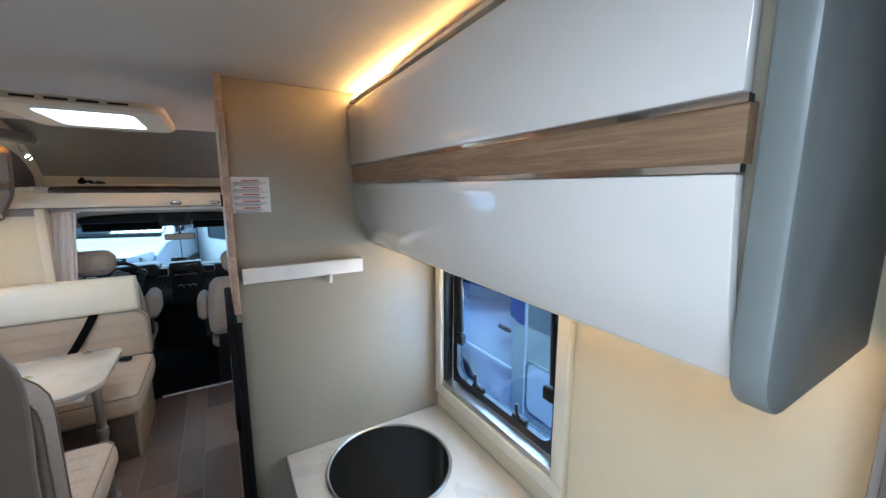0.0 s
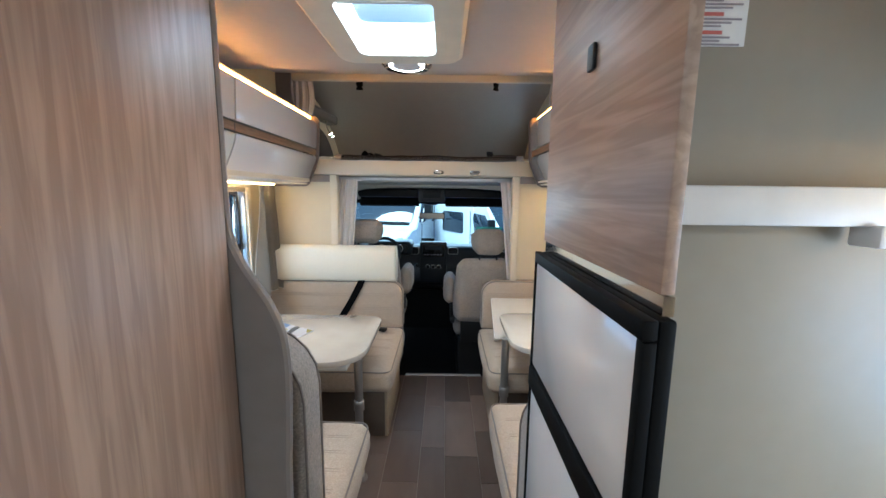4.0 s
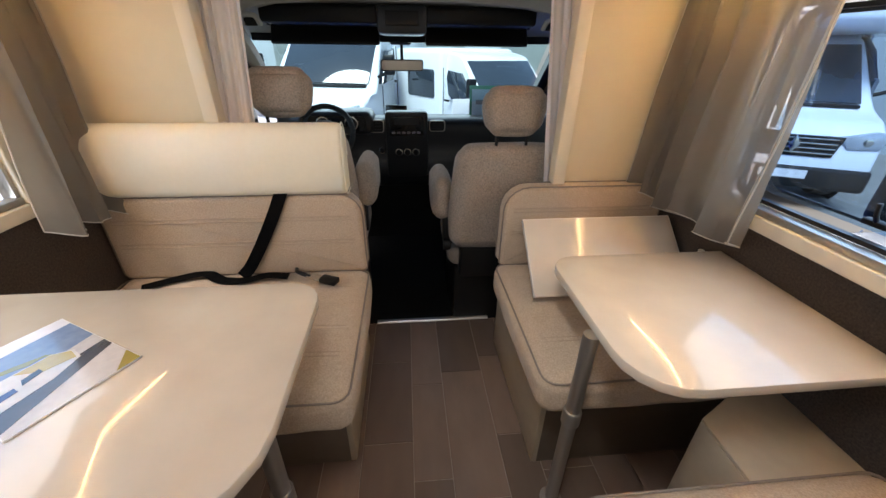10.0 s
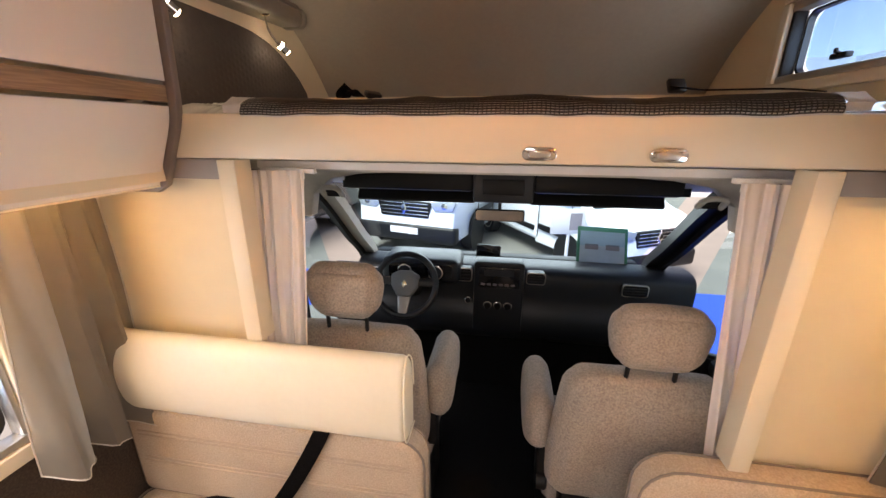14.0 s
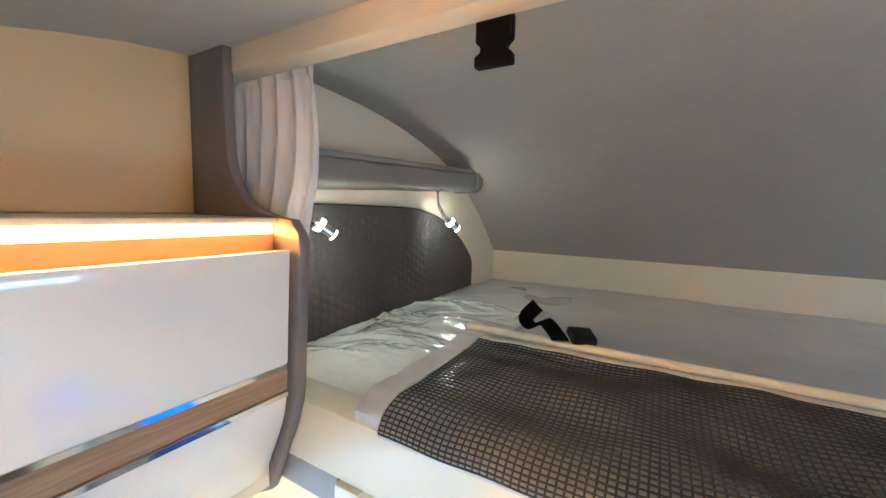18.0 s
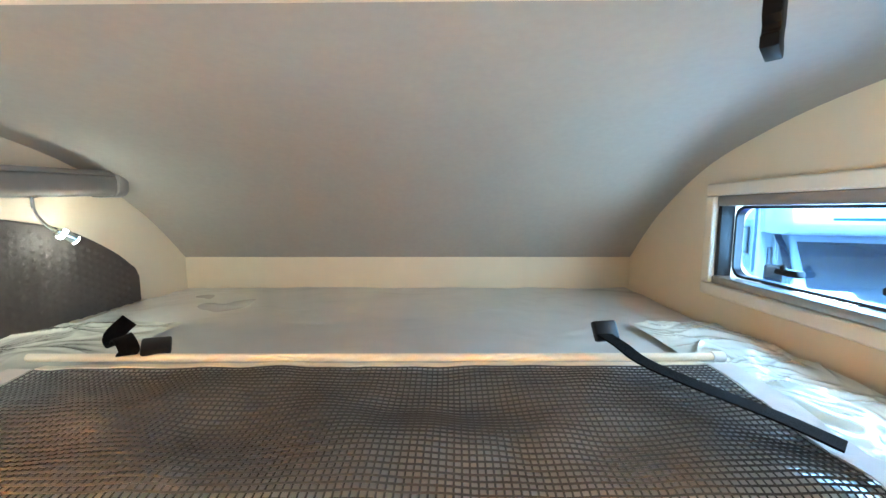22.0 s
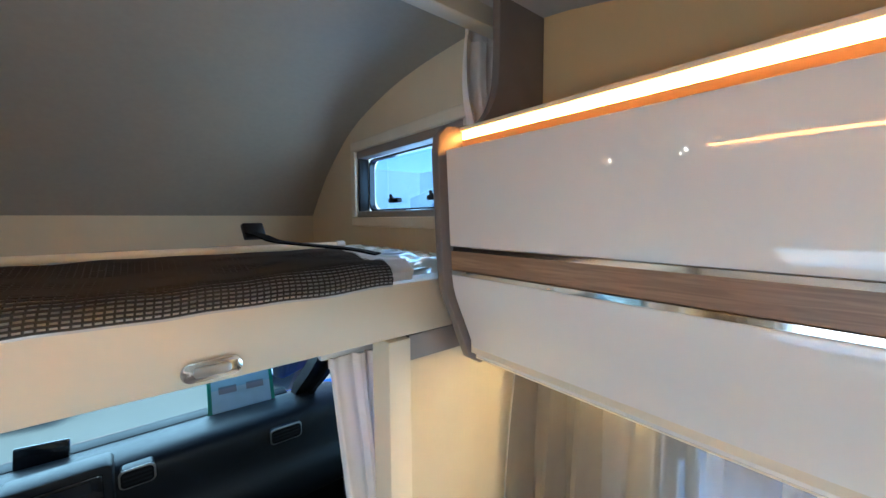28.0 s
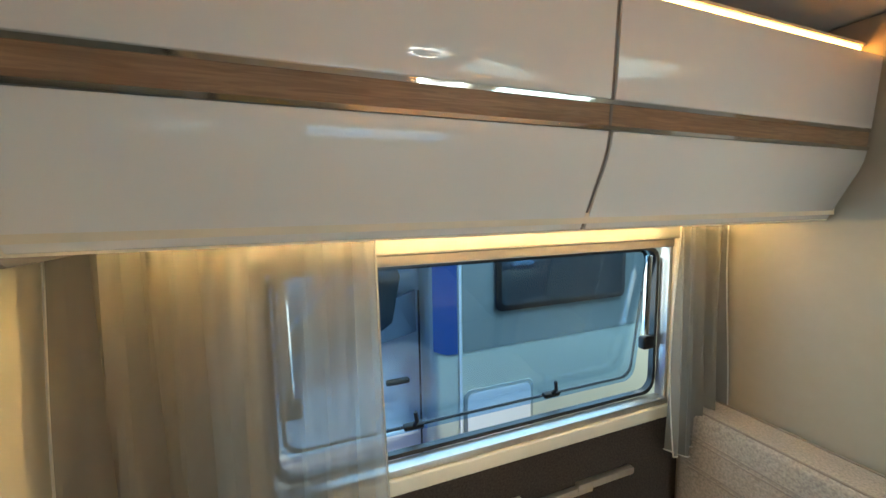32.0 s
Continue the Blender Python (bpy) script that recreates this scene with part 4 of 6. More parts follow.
part("freezer_door", box(0.372, 0.384, 1.182, 1.642, 1.058, 1.308, 0.004), M_FRIDGE, f, "glossy white panel")
part("fridge_door", box(0.372, 0.384, 1.182, 1.642, 0.30, 0.995, 0.004), M_FRIDGE, f, "glossy white panel")
part("fridge_handle", box(0.366, 0.3845, 1.165, 1.652, 1.0, 1.053, 0.006), M_MATT, f)
solid("seat_partition", box(0.42, 1.12, 1.655, 1.685, 0, 2.03), M_TAUPE, "taupe partition behind the single rear seat", "partition", kind="structure")

t = thing("kitchen_counter", (0.8, 0.6, 0), "pale stone-look kitchen worktop on taupe units", "worktop")
part("worktop", box(0.505, 1.118, -0.5, 1.268, 0.77, 0.80, 0.006), M_COUNTER, t)
part("cabinet_body", box(0.53, 1.118, -0.5, 1.268, 0.0, 0.769), M_TAUPE, t)
t = thing("sink", (0.80, 1.04, 0.80), "round black sink with glass cover and steel rim", "sink")
part("rim", lathe([(0.205, 0.801), (0.209, 0.806), (0.203, 0.812), (0.198, 0.808), (0.198, 0.801)], (0.80, 1.04, 0), sides=48), M_ALU, t)
part("cover", lathe([(0.197, 0.801), (0.197, 0.806)], (0.80, 1.04, 0), sides=48), M_SINK, t)
t = thing("tall_unit", (1.06, -0.27, 0), "plain grey tall unit beside the kitchen cabinet", "cupboard")
part("body", box(1.0, 1.118, -0.6, 0.06, 0.802, 2.03, 0.004), M_GREY_PANEL, t)
part("side_trim", box(0.992, 0.999, -0.6, 0.05, 0.81, 2.02, 0.002), M_TAUPE_DARK, t)
t = thing("towel_rail", (0.6, 1.25, 1.46), "white rail fixed to the partition", "rail")
part("bar", box(0.418, 0.795, 1.236, 1.262, 1.43, 1.478, 0.003), M_WHITE_PLASTIC, t)
part("hook", box(0.672, 0.684, 1.225, 1.262, 1.405, 1.432, 0.003), M_WHITE_PLASTIC, t)
t = thing("safety_notice", (0.46, 1.268, 1.7), "white printed safety notice stuck on the partition", "notice")
part("sheet", box(0.409, 0.514, 1.2675, 1.2695, 1.645, 1.753), M_PAPER, t)

# ---- wardrobe side and door ----
t = thing("wardrobe", (-0.7, 1.3, 0), "wardrobe with light walnut door and taupe frame", "wardrobe")
part("carcass", box(-1.12, -0.33, 1.06, 1.533, 0, 2.03), M_TAUPE, t)
part("frame", box(-0.329, -0.295, 1.062, 1.533, 1.945, 2.03), M_TAUPE, t)
part("door", box(-0.329, -0.285, 1.09, 1.53, 0.05, 1.94, 0.003), M_WOOD_Z, t, "light walnut door")
solid("wall_washroom", box(-0.52, -0.48, -0.1, 1.06, 0, 2.034), M_WASHROOM, "plain cream white washroom wall", "wall", kind="structure")
curve = smooth_path([(-0.3, 2.02), (-0.301, 1.6), (-0.301, 1.45), (-0.296, 1.375), (-0.277, 1.32), (-0.25, 1.273), (-0.226, 1.236), (-0.207, 1.195), (-0.194, 1.15), (-0.189, 1.07), (-0.194, 0.92), (-0.2, 0.75), (-0.2, 0.0)], 5)
t = thing("seat_end_panel", (-0.6, 1.55, 0), "grey S-curved end panel behind the rear bench", "panel")
part("panel", prism([tuple(p) for p in curve] + [(-1.1, 0.0), (-1.1, 2.02)], 1.536, 1.562, 'y'), M_GREY_PANEL, t)
part("edge_band", tube([(p.x, 1.549, p.y) for p in curve], 0.0135, 10), M_GREY_PANEL, t, "rounded edge band")


# ---- driver's cab ----
CX = 0.045
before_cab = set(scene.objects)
solid("cab_floor", box(-1.05, 1.18, 3.641, 5.0, -0.08, -0.02), M_BLACK_CARPET, "black carpet of the driver's cab", "floor", kind="structure")
solid("cab_firewall", box(-1.05, 1.18, 4.78, 4.86, -0.05, 0.8), M_BLACK, "black bulkhead below the dashboard", "wall", kind="structure")
solid("sill_trim", prism([(3.63, -0.004), (3.63, 0.004), (3.636, 0.009), (3.655, 0.009), (3.66, -0.004)], -0.145, 0.466, 'x'), M_ALU, "worn metal threshold strip at the cab floor", "threshold")
solid("cab_headliner", prism([(3.66, 1.586), (3.66, 1.545), (4.0, 1.54), (4.2, 1.52), (4.75, 1.36), (4.85, 1.36), (4.85, 1.586)], -1.05, 1.18, 'x'), M_CEIL_CAB, "pale grey cab headliner", "ceiling", kind="structure")
# arched front edge of the headliner
arch = [(CX + a, z) for a, z in ((-0.82, 1.3), (-0.8, 1.4), (-0.72, 1.465), (-0.6, 1.49), (-0.3, 1.507), (0.3, 1.507), (0.62, 1.49), (0.76, 1.465), (0.84, 1.4), (0.86, 1.3))]
solid("headliner_arch", prism(arch + [(CX + 1.1, 1.3), (CX + 1.1, 1.56), (CX - 1.05, 1.56), (CX - 1.05, 1.3)], 4.08, 4.14, 'y', bevel=0.01), M_CEIL_CAB, "pale grey moulded arch over the windscreen", "trim", kind="structure")
solid("cab_cross_rail", box(-0.62, 0.71, 3.52, 3.535, 1.556, 1.575), M_WHITE_PLASTIC, "pale rail across the cab opening", "rail")


def cab_door(s, x):
    """Door with a dark inner panel, a pale window frame and a quarter-light bar."""
    d = tagged(new("door_1" if s < 0 else "door_2"), "cab door with dark inner panel and clear window", "door", kind="structure")
    a, b_ = x, x + s * 0.05
    part("inner_panel", prism([(3.6, -0.05), (4.86, -0.05), (4.86, 0.36), (4.74, 0.39), (4.4, 0.56), (4.2, 0.62), (3.6, 0.64)], min(a, b_), max(a, b_), 'x', bevel=0.012), M_BLACK, d)
    part("switch_panel", move(box(-0.03, 0.03, -0.08, 0.08, -0.012, 0.012, 0.008), pose(x - s * 0.02, 4.36, 0.6, -24, 0, 0)), M_DASH, d)
    part("arm_rest", box(x - s * 0.07, x, 3.75, 4.3, 0.55, 0.62, 0.02), M_DASH, d)
    part("rear_post", box(min(a, b_), max(a, b_), 3.6, 3.72, 0.642, 1.55), M_CEIL_CAB, d)
    part("top_rail", box(min(a, b_), max(a, b_), 3.72, 4.45, 1.37, 1.5, 0.01), M_BLACK, d)
    part("quarter_bar", tube([(x + s * 0.02, 4.33, 1.38), (x + s * 0.02, 4.37, 0.55)], 0.011, 8), M_BLACK, d)
    p = part("pane", sheet(lambda u, v: (x + s * 0.03, 3.72 + (1.2 - 0.45 * v) * u, 0.34 + 1.04 * v), 2, 2), M_SCREEN, d)
    p.visible_shadow = False
    return d


cab_door(-1, -1.0)
cab_door(1, 1.13)
for s, x in ((-1, -0.865), (1, 1.01)):
    pts = smooth_path([(x, 4.34, 1.44), (x, 4.55, 1.28), (x + s * 0.01, 4.85, 1.03), (x + s * 0.02, 5.08, 0.86), (x + s * 0.02, 5.15, 0.75)], 4)
    solid("windscreen_pillar", tube(pts, 0, flat=(0.065, 0.06)), M_CEIL_CAB if s < 0 else M_BLACK, "windscreen pillar of the cab", "pillar", kind="structure")
    pts = [(p.x + s * 0.05, p.y - 0.05, p.z - 0.005) for p in pts]
    solid("pillar_trim", tube(pts, 0, flat=(0.03, 0.05)), M_BLACK, "dark trim on the windscreen pillar", "trim", kind="structure")

# windscreen and what hangs at its top
t = tagged(new("window_5"), "wide clear windscreen of the cab", "window", kind="structure")
p = part("pane", sheet(lambda u, v: (CX - 0.95 + 1.92 * u, 4.68 + 0.58 * v + 0.06 * (1 - (2 * u - 1) ** 2), 1.4 - 0.61 * v), 12, 4), M_SCREEN, t)
p.visible_shadow = False
part("top_band", box(CX - 0.92, CX + 0.95, 4.66, 4.74, 1.345, 1.42), M_BLACK, t)
part("bottom_band", box(CX - 0.92, CX + 0.95, 5.2, 5.3, 0.775, 0.8, 0.01), M_BLACK, t)
for s in (-1, 1):
    v = thing("sun_visor", (CX + s * 0.4, 4.45, 1.4), "black folded sun visor above the windscreen", "sun visor", "sun visors")
    part("flap", move(box(-0.3, 0.3, -0.012, 0.012, -0.055, 0.055, 0.011, 3), pose(CX + s * 0.43, 4.42, 1.375, -30, 0, 0)), M_BLACK, v)
    part("hinge", tube([(CX + s * 0.74, 4.44, 1.42), (CX + s * 0.74, 4.46, 1.46)], 0.01, 8), M_BLACK, v)
    part("storage_bin", box(CX + s * 0.12, CX + s * 0.7, 4.16, 4.42, 1.415, 1.5, 0.02), M_BLACK, v, "dark overhead storage edge")
t = thing("overhead_console", (CX, 4.3, 1.4), "dark overhead console with recessed tray", "console")
part("frame", box(CX - 0.125, CX + 0.125, 4.14, 4.5, 1.375, 1.5, 0.015), M_DASH, t)
part("tray", box(CX - 0.085, CX + 0.085, 4.13, 4.142, 1.41, 1.475, 0.006), M_BLACK, t)
t = thing("rear_view_mirror", (CX, 4.55, 1.22), "small rear-view mirror on the windscreen", "mirror")
part("stem", tube([(CX, 4.66, 1.36), (CX, 4.6, 1.3), (CX, 4.565, 1.24)], 0.009, 8), M_BLACK, t)
part("sensor_housing", box(CX - 0.07, CX + 0.06, 4.6, 4.67, 1.33, 1.385, 0.015), M_BLACK, t)
h = part("housing", box(CX - 0.125, CX + 0.125, 4.545, 4.57, 1.193, 1.255, 0.012, 3), M_BLACK, t)
part("glass", prism(round_rect(CX - 0.118, CX + 0.118, 1.199, 1.249, 0.012), 4.5425, 4.5445, 'y'), M_CHROME, h)

# dashboard
t = thing("dashboard", (CX, 4.7, 0.5), "dark grey van dashboard with vents and instruments", "dashboard")
prof = smooth_path([(4.68, 0.44), (4.52, 0.46), (4.42, 0.54), (4.41, 0.65), (4.44, 0.71), (4.45, 0.77), (4.45, 0.85), (4.465, 0.9), (4.52, 0.925), (4.64, 0.922), (4.72, 0.9), (4.79, 0.875)], 3)
part("body", prism([tuple(q) for q in prof] + [(4.79, 0.73), (4.68, 0.73)], -0.77, 1.06, 'x'), M_DASH, t)
part("passenger_shelf", box(0.32, 0.9, 4.445, 4.5, 0.70, 0.716, 0.006), M_BLACK, t)
part("glovebox_lid", prism(round_rect(0.34, 0.9, 0.55, 0.69, 0.02), 4.462, 4.485, 'y', bevel=0.004), M_DASH, t)
b = box(-0.6, -0.16, 4.36, 4.62, 0.84, 0.98, 0.04, 3)
part("instrument_hood", b, M_DASH, t)
part("instrument_panel", prism(round_rect(-0.55, -0.2, 0.87, 0.96, 0.03), 4.352, 4.358, 'y'), M_BLACK_GLOSS, t)
for x in (-0.46, -0.29):
    g = part("gauge", lathe([(0.042, 0), (0.042, -0.006), (0.036, -0.008)], (x, 4.351, 0.915), 'y', 24), M_CHROME, t, "round gauge with chrome ring")
    part("gauge_face", lathe([(0.035, -0.0082), (0.002, -0.009)], (x, 4.351, 0.915), 'y', 24), M_DASH, g)
c = part("centre_console", prism(round_rect(-0.085, 0.185, 0.56, 0.975, 0.02), 4.40, 4.5, 'y', bevel=0.008), M_DASH, t)
part("radio", prism(round_rect(-0.06, 0.16, 0.83, 0.95, 0.008), 4.392, 4.399, 'y', bevel=0.002), M_BLACK_GLOSS, c)
part("radio_display", box(-0.03, 0.13, 4.3895, 4.3915, 0.9, 0.94), mat("dim_display", (0.03, 0.035, 0.04), 0.15, scale=8), c)
for i in range(6):
    part("radio_button", box(-0.045 + i * 0.032, -0.023 + i * 0.032, 4.389, 4.392, 0.845, 0.857, 0.002), M_GREYINK, c)
for x in (-0.005, 0.05, 0.105):
    k = part("heater_knob", lathe([(0.021, 0.0), (0.021, -0.012), (0.017, -0.02)], (x, 4.4, 0.725), 'y', 20), M_BLACK, c)
    part("knob_ring", lathe([(0.0235, 0.0), (0.0235, -0.006), (0.0215, -0.007)], (x, 4.4, 0.725), 'y', 20), M_CHROME, k)
s_ = part("start_button", lathe([(0.023, 0), (0.023, -0.01), (0.018, -0.014)], (-0.115, 4.44, 0.73), 'y', 20), M_CHROME, t, "chrome-ringed start button")
part("button_face", lathe([(0.016, -0.0142), (0.002, -0.016)], (-0.115, 4.44, 0.73), 'y', 20), M_BLACK, s_)
for x0, x1, z0, z1 in ((-0.715, -0.59, 0.83, 0.9), (-0.225, -0.095, 0.845, 0.925), (0.195, 0.3, 0.85, 0.92), (0.69, 0.825, 0.815, 0.885)):
    ring_m = M_ALU if x0 > -0.5 else M_WHITE_PLASTIC
    part("vent_housing", prism(round_rect(x0 + 0.003, x1 - 0.003, z0 + 0.003, z1 - 0.003, 0.016), 4.431, 4.48, 'y', bevel=0.003), M_DASH, t)
    v = part("air_vent", prism(round_rect(x0, x1, z0, z1, 0.018), 4.425, 4.4305, 'y', bevel=0.002), ring_m, t, "air vent with bright rim")
    part("vent_mouth", prism(round_rect(x0 + 0.006, x1 - 0.006, z0 + 0.006, z1 - 0.006, 0.015), 4.4225, 4.4245, 'y'), M_BLACK, v)
    for k in range(3):
        z = z0 + 0.02 + k * (z1 - z0 - 0.04) / 2
        part("vent_slat", box(x0 + 0.012, x1 - 0.012, 4.4195, 4.4222, z - 0.003, z + 0.003), M_DASH, v)
part("display_stand", box(-0.07, 0.03, 4.69, 4.73, 0.885, 0.91, 0.004), M_BLACK, t)
part("display", move(prism(round_rect(-0.075, 0.075, -0.04, 0.04, 0.006), -0.008, 0.008, 'y', bevel=0.003), pose(-0.02, 4.70, 0.94, -12, 0, -12)), M_BLACK_GLOSS, t, "small screen on top of the dash")

# steering wheel
t = thing("steering_wheel", (-0.36, 4.3, 0.9), "dark grey three-spoke steering wheel", "steering wheel")
m = pose(-0.434, 4.26, 0.875, -28, 0, 0)
ringpts = [(0.162 * math.cos(2 * math.pi * k / 40), 0, 0.162 * math.sin(2 * math.pi * k / 40)) for k in range(41)]
part("rim", move(tube(ringpts, 0.0165, 10), m), M_DASH, t)
part("hub", move(prism([(-0.075, 0.05), (-0.03, 0.072), (0.03, 0.072), (0.075, 0.05), (0.07, -0.01), (0.035, -0.065), (-0.035, -0.065), (-0.07, -0.01)], -0.03, 0.02, 'y', bevel=0.012, seg=3), m), mat("grey_wheel_hub", (0.16, 0.17, 0.175), 0.45, scale=90, bump=0.1), t)
for sx in (-1, 1):
    part("spoke", move(box(min(sx * 0.065, sx * 0.155), max(sx * 0.065, sx * 0.155), -0.012, 0.008, -0.005, 0.035, 0.006), m), M_DASH, t)
part("lower_spoke", move(prism([(-0.035, -0.055), (0.035, -0.055), (0.022, -0.155), (-0.022, -0.155)], -0.012, 0.008, 'y', bevel=0.004), m), M_ALU, t)
part("emblem", move(prism([(0, 0.022), (0.014, 0), (0, -0.022), (-0.014, 0)], -0.034, -0.0302, 'y', bevel=0.001), m), M_CHROME, t)
part("column", tube([(-0.434, 4.26, 0.875), (-0.434, 4.48, 0.76)], 0.05, 14), M_BLACK, t)
for sx in (-1, 1):
    part("stalk", tube([(-0.434 + sx * 0.04, 4.29, 0.865), (-0.434 + sx * 0.17, 4.29, 0.895)], 0.009, 8), M_BLACK, t)



def cab_seat(x, y, zs, arm, label, k=1.0):
    """Captain's seat: pan, back with wings, head rest on two posts, one arm rest, a box below."""
    t = thing("captain_seat", (x, y, 0), label, "seat", "captain seats")
    part("seat_pan", cushion(x - 0.25, x + 0.25, y + 0.02, y + 0.52, zs - 0.13, zs, 0.05, 0.012, 0.004, 12, x), M_FABRIC_GREY, t)
    bk = cushion(x - 0.25, x + 0.25, y - 0.07, y + 0.07, zs + 0.02, zs + 0.5, 0.06, 0.018, 0.004, 14, x + 2)
    for v in bk.verts:
        f = max(0, (v.co.z - zs - 0.2) / 0.3)
        v.co.x = x + (v.co.x - x) * (1 - 0.1 * f)
        v.co.y -= 0.05 * max(0, v.co.z - zs)
    part("backrest", bk, M_FABRIC_GREY, t)
    hr = cushion(x - 0.148 * k, x + 0.148 * k, y - 0.105, y - 0.005, zs + 0.65 - 0.105 * k, zs + 0.65 + 0.1 * k, 0.055, 0.012, 0.003, 12, x + 4)
    for v in hr.verts:
        v.co.x = x + (v.co.x - x) * (1 - 0.18 * max(0, (zs + 0.66 - v.co.z) / 0.12))
    hd = part("headrest", hr, M_FABRIC_GREY, t)
    for sx in (-1, 1):
        part("headrest_post", tube([(x + sx * 0.065, y - 0.05, zs + 0.46), (x + sx * 0.065, y - 0.055, zs + 0.58)], 0.007, 8), M_BLACK, hd, "black post")
        part("post_guide", lathe([(0.018, 0), (0.018, 0.014), (0.01, 0.02)], (x + sx * 0.065, y - 0.05, zs + 0.487), sides=12), M_BLACK, hd)
    xa = x + arm * 0.285
    part("arm_rest", cushion(xa - 0.046, xa + 0.046, y - 0.015, y + 0.3, zs + 0.15, zs + 0.345, 0.045, 0.01, 0.003, 10, 3), M_FABRIC_GREY, t)
    part("arm_rest_pivot", box(min(x + arm * 0.21, xa), max(x + arm * 0.21, xa), y + 0.0, y + 0.06, zs + 0.02, zs + 0.16, 0.012), M_BLACK, t)
    part("recline_knob", lathe([(0.03, 0), (0.03, 0.03), (0.024, 0.036)], (x - 0.262 - 0.02, y, zs + 0.02), 'x', 16), M_BLACK, t)
    part("back_shell", box(x - 0.2, x + 0.2, y - 0.04, y + 0.05, zs - 0.16, zs + 0.03, 0.02), M_BLACK, t)
    part("seat_box", box(x - 0.22, x + 0.22, y + 0.02, y + 0.46, -0.02, zs - 0.131, 0.01), M_BLACK, t)
    part("seam", tube([(x - 0.2 + 0.4 * i / 12, y - 0.088, zs + 0.36 + 0.02 * math.sin(math.pi * i / 12)) for i in range(13)], 0.0025, 5), M_PIPING, t)
    return t


cab_seat(-0.432, 3.65, 0.528, 1, "grey-beige driver's seat with arm rest and head rest", 0.8)
cab_seat(0.492, 3.63, 0.46, -1, "grey-beige passenger seat with arm rest and head rest", 0.86)
pt = thing("price_sheet", (0.64, 4.8, 0.9), "green-edged paper sheet standing at the windscreen", "notice")
mm = pose(0.64, 4.79, 1.005, -30, 0, -6) @ Matrix.Scale(0.82, 4)
part("board", move(box(-0.17, 0.17, -0.004, 0.004, -0.13, 0.15, 0.003), mm), M_GREEN, pt)
part("paper", move(box(-0.15, 0.15, -0.0065, -0.0042, -0.12, 0.115), mm), mat("pale_blue_paper", (0.45, 0.55, 0.62), 0.6, scale=20), pt)
for sx in (-0.07, 0.07):
    part("text_block", move(box(sx - 0.045, sx + 0.045, -0.009, -0.0068, -0.02, 0.02), mm), M_GREYINK, pt)
for x in (-0.66, 0.79):
    t = thing("headliner_grip", (x, 4.06, 1.42), "pale moulded grab handle at the headliner corner", "grip", "headliner grips")
    part("loop", tube(smooth_path([(x - 0.04, 4.07, 1.40), (x - 0.03, 4.03, 1.435), (x + 0.03, 4.03, 1.435), (x + 0.04, 4.07, 1.40)], 4), 0.011, 8), M_CEIL_CAB, t)
    part("pocket", prism(round_rect(x - 0.035, x + 0.035, 1.395, 1.43, 0.014), 4.068, 4.079, 'y'), M_BLACK, t)

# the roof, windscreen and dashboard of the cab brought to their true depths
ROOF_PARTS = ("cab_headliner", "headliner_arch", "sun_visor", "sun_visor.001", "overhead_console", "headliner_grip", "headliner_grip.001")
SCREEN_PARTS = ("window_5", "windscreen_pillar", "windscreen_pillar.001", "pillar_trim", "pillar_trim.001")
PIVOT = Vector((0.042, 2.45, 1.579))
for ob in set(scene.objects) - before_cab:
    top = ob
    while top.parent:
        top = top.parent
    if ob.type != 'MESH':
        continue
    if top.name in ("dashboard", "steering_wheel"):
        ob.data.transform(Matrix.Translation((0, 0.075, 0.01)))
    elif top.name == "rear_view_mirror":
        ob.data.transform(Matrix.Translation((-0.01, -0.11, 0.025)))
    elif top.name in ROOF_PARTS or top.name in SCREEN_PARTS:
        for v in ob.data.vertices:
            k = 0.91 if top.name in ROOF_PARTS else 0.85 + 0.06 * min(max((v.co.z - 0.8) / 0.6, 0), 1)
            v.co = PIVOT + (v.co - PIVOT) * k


# ---- outside ----
GZ = -0.85
solid("ground", box(-150, 150, -150, 150, GZ - 0.05, GZ), M_GROUND, "pale grey paved yard", "ground", kind="structure")


solid("carpet", prism([(-1.4, 1.2), (4.7, 1.2), (4.7, 8.7), (-4.3, 8.7), (-4.3, 7.3), (-1.4, 7.3)], GZ, GZ + 0.008, 'z'), mat("bright_blue_carpet", (0.004, 0.07, 0.5), 0.9, color2=(0.003, 0.055, 0.42), scale=40, bump=0.1), "bright blue show carpet on the ground beside the cab", "carpet", kind="structure")
for s in (-1, 1):
    x = 0.065 + s * 1.3
    t = thing("wing_mirror", (x, 4.42, 0.8), "large black two-part wing mirror on its arm", "mirror", "wing mirrors")
    part("housing", box(x - 0.1, x + 0.1, 4.4, 4.5, 0.88, 1.18, 0.035, 3), M_BLACK, t)
    part("main_glass", prism(round_rect(x - 0.085, x + 0.085, 0.97, 1.165, 0.02), 4.396, 4.3995, 'y'), M_CHROME, t, "mirror glass")
    part("wide_angle_glass", prism(round_rect(x - 0.085, x + 0.085, 0.895, 0.955, 0.015), 4.396, 4.3995, 'y'), M_CHROME, t, "mirror glass")
    part("arm", tube([(x, 4.45, 0.9), (x - s * 0.06, 4.45, 0.82), (x - s * 0.16, 4.44, 0.8)], 0.03, 10), M_BLACK, t)


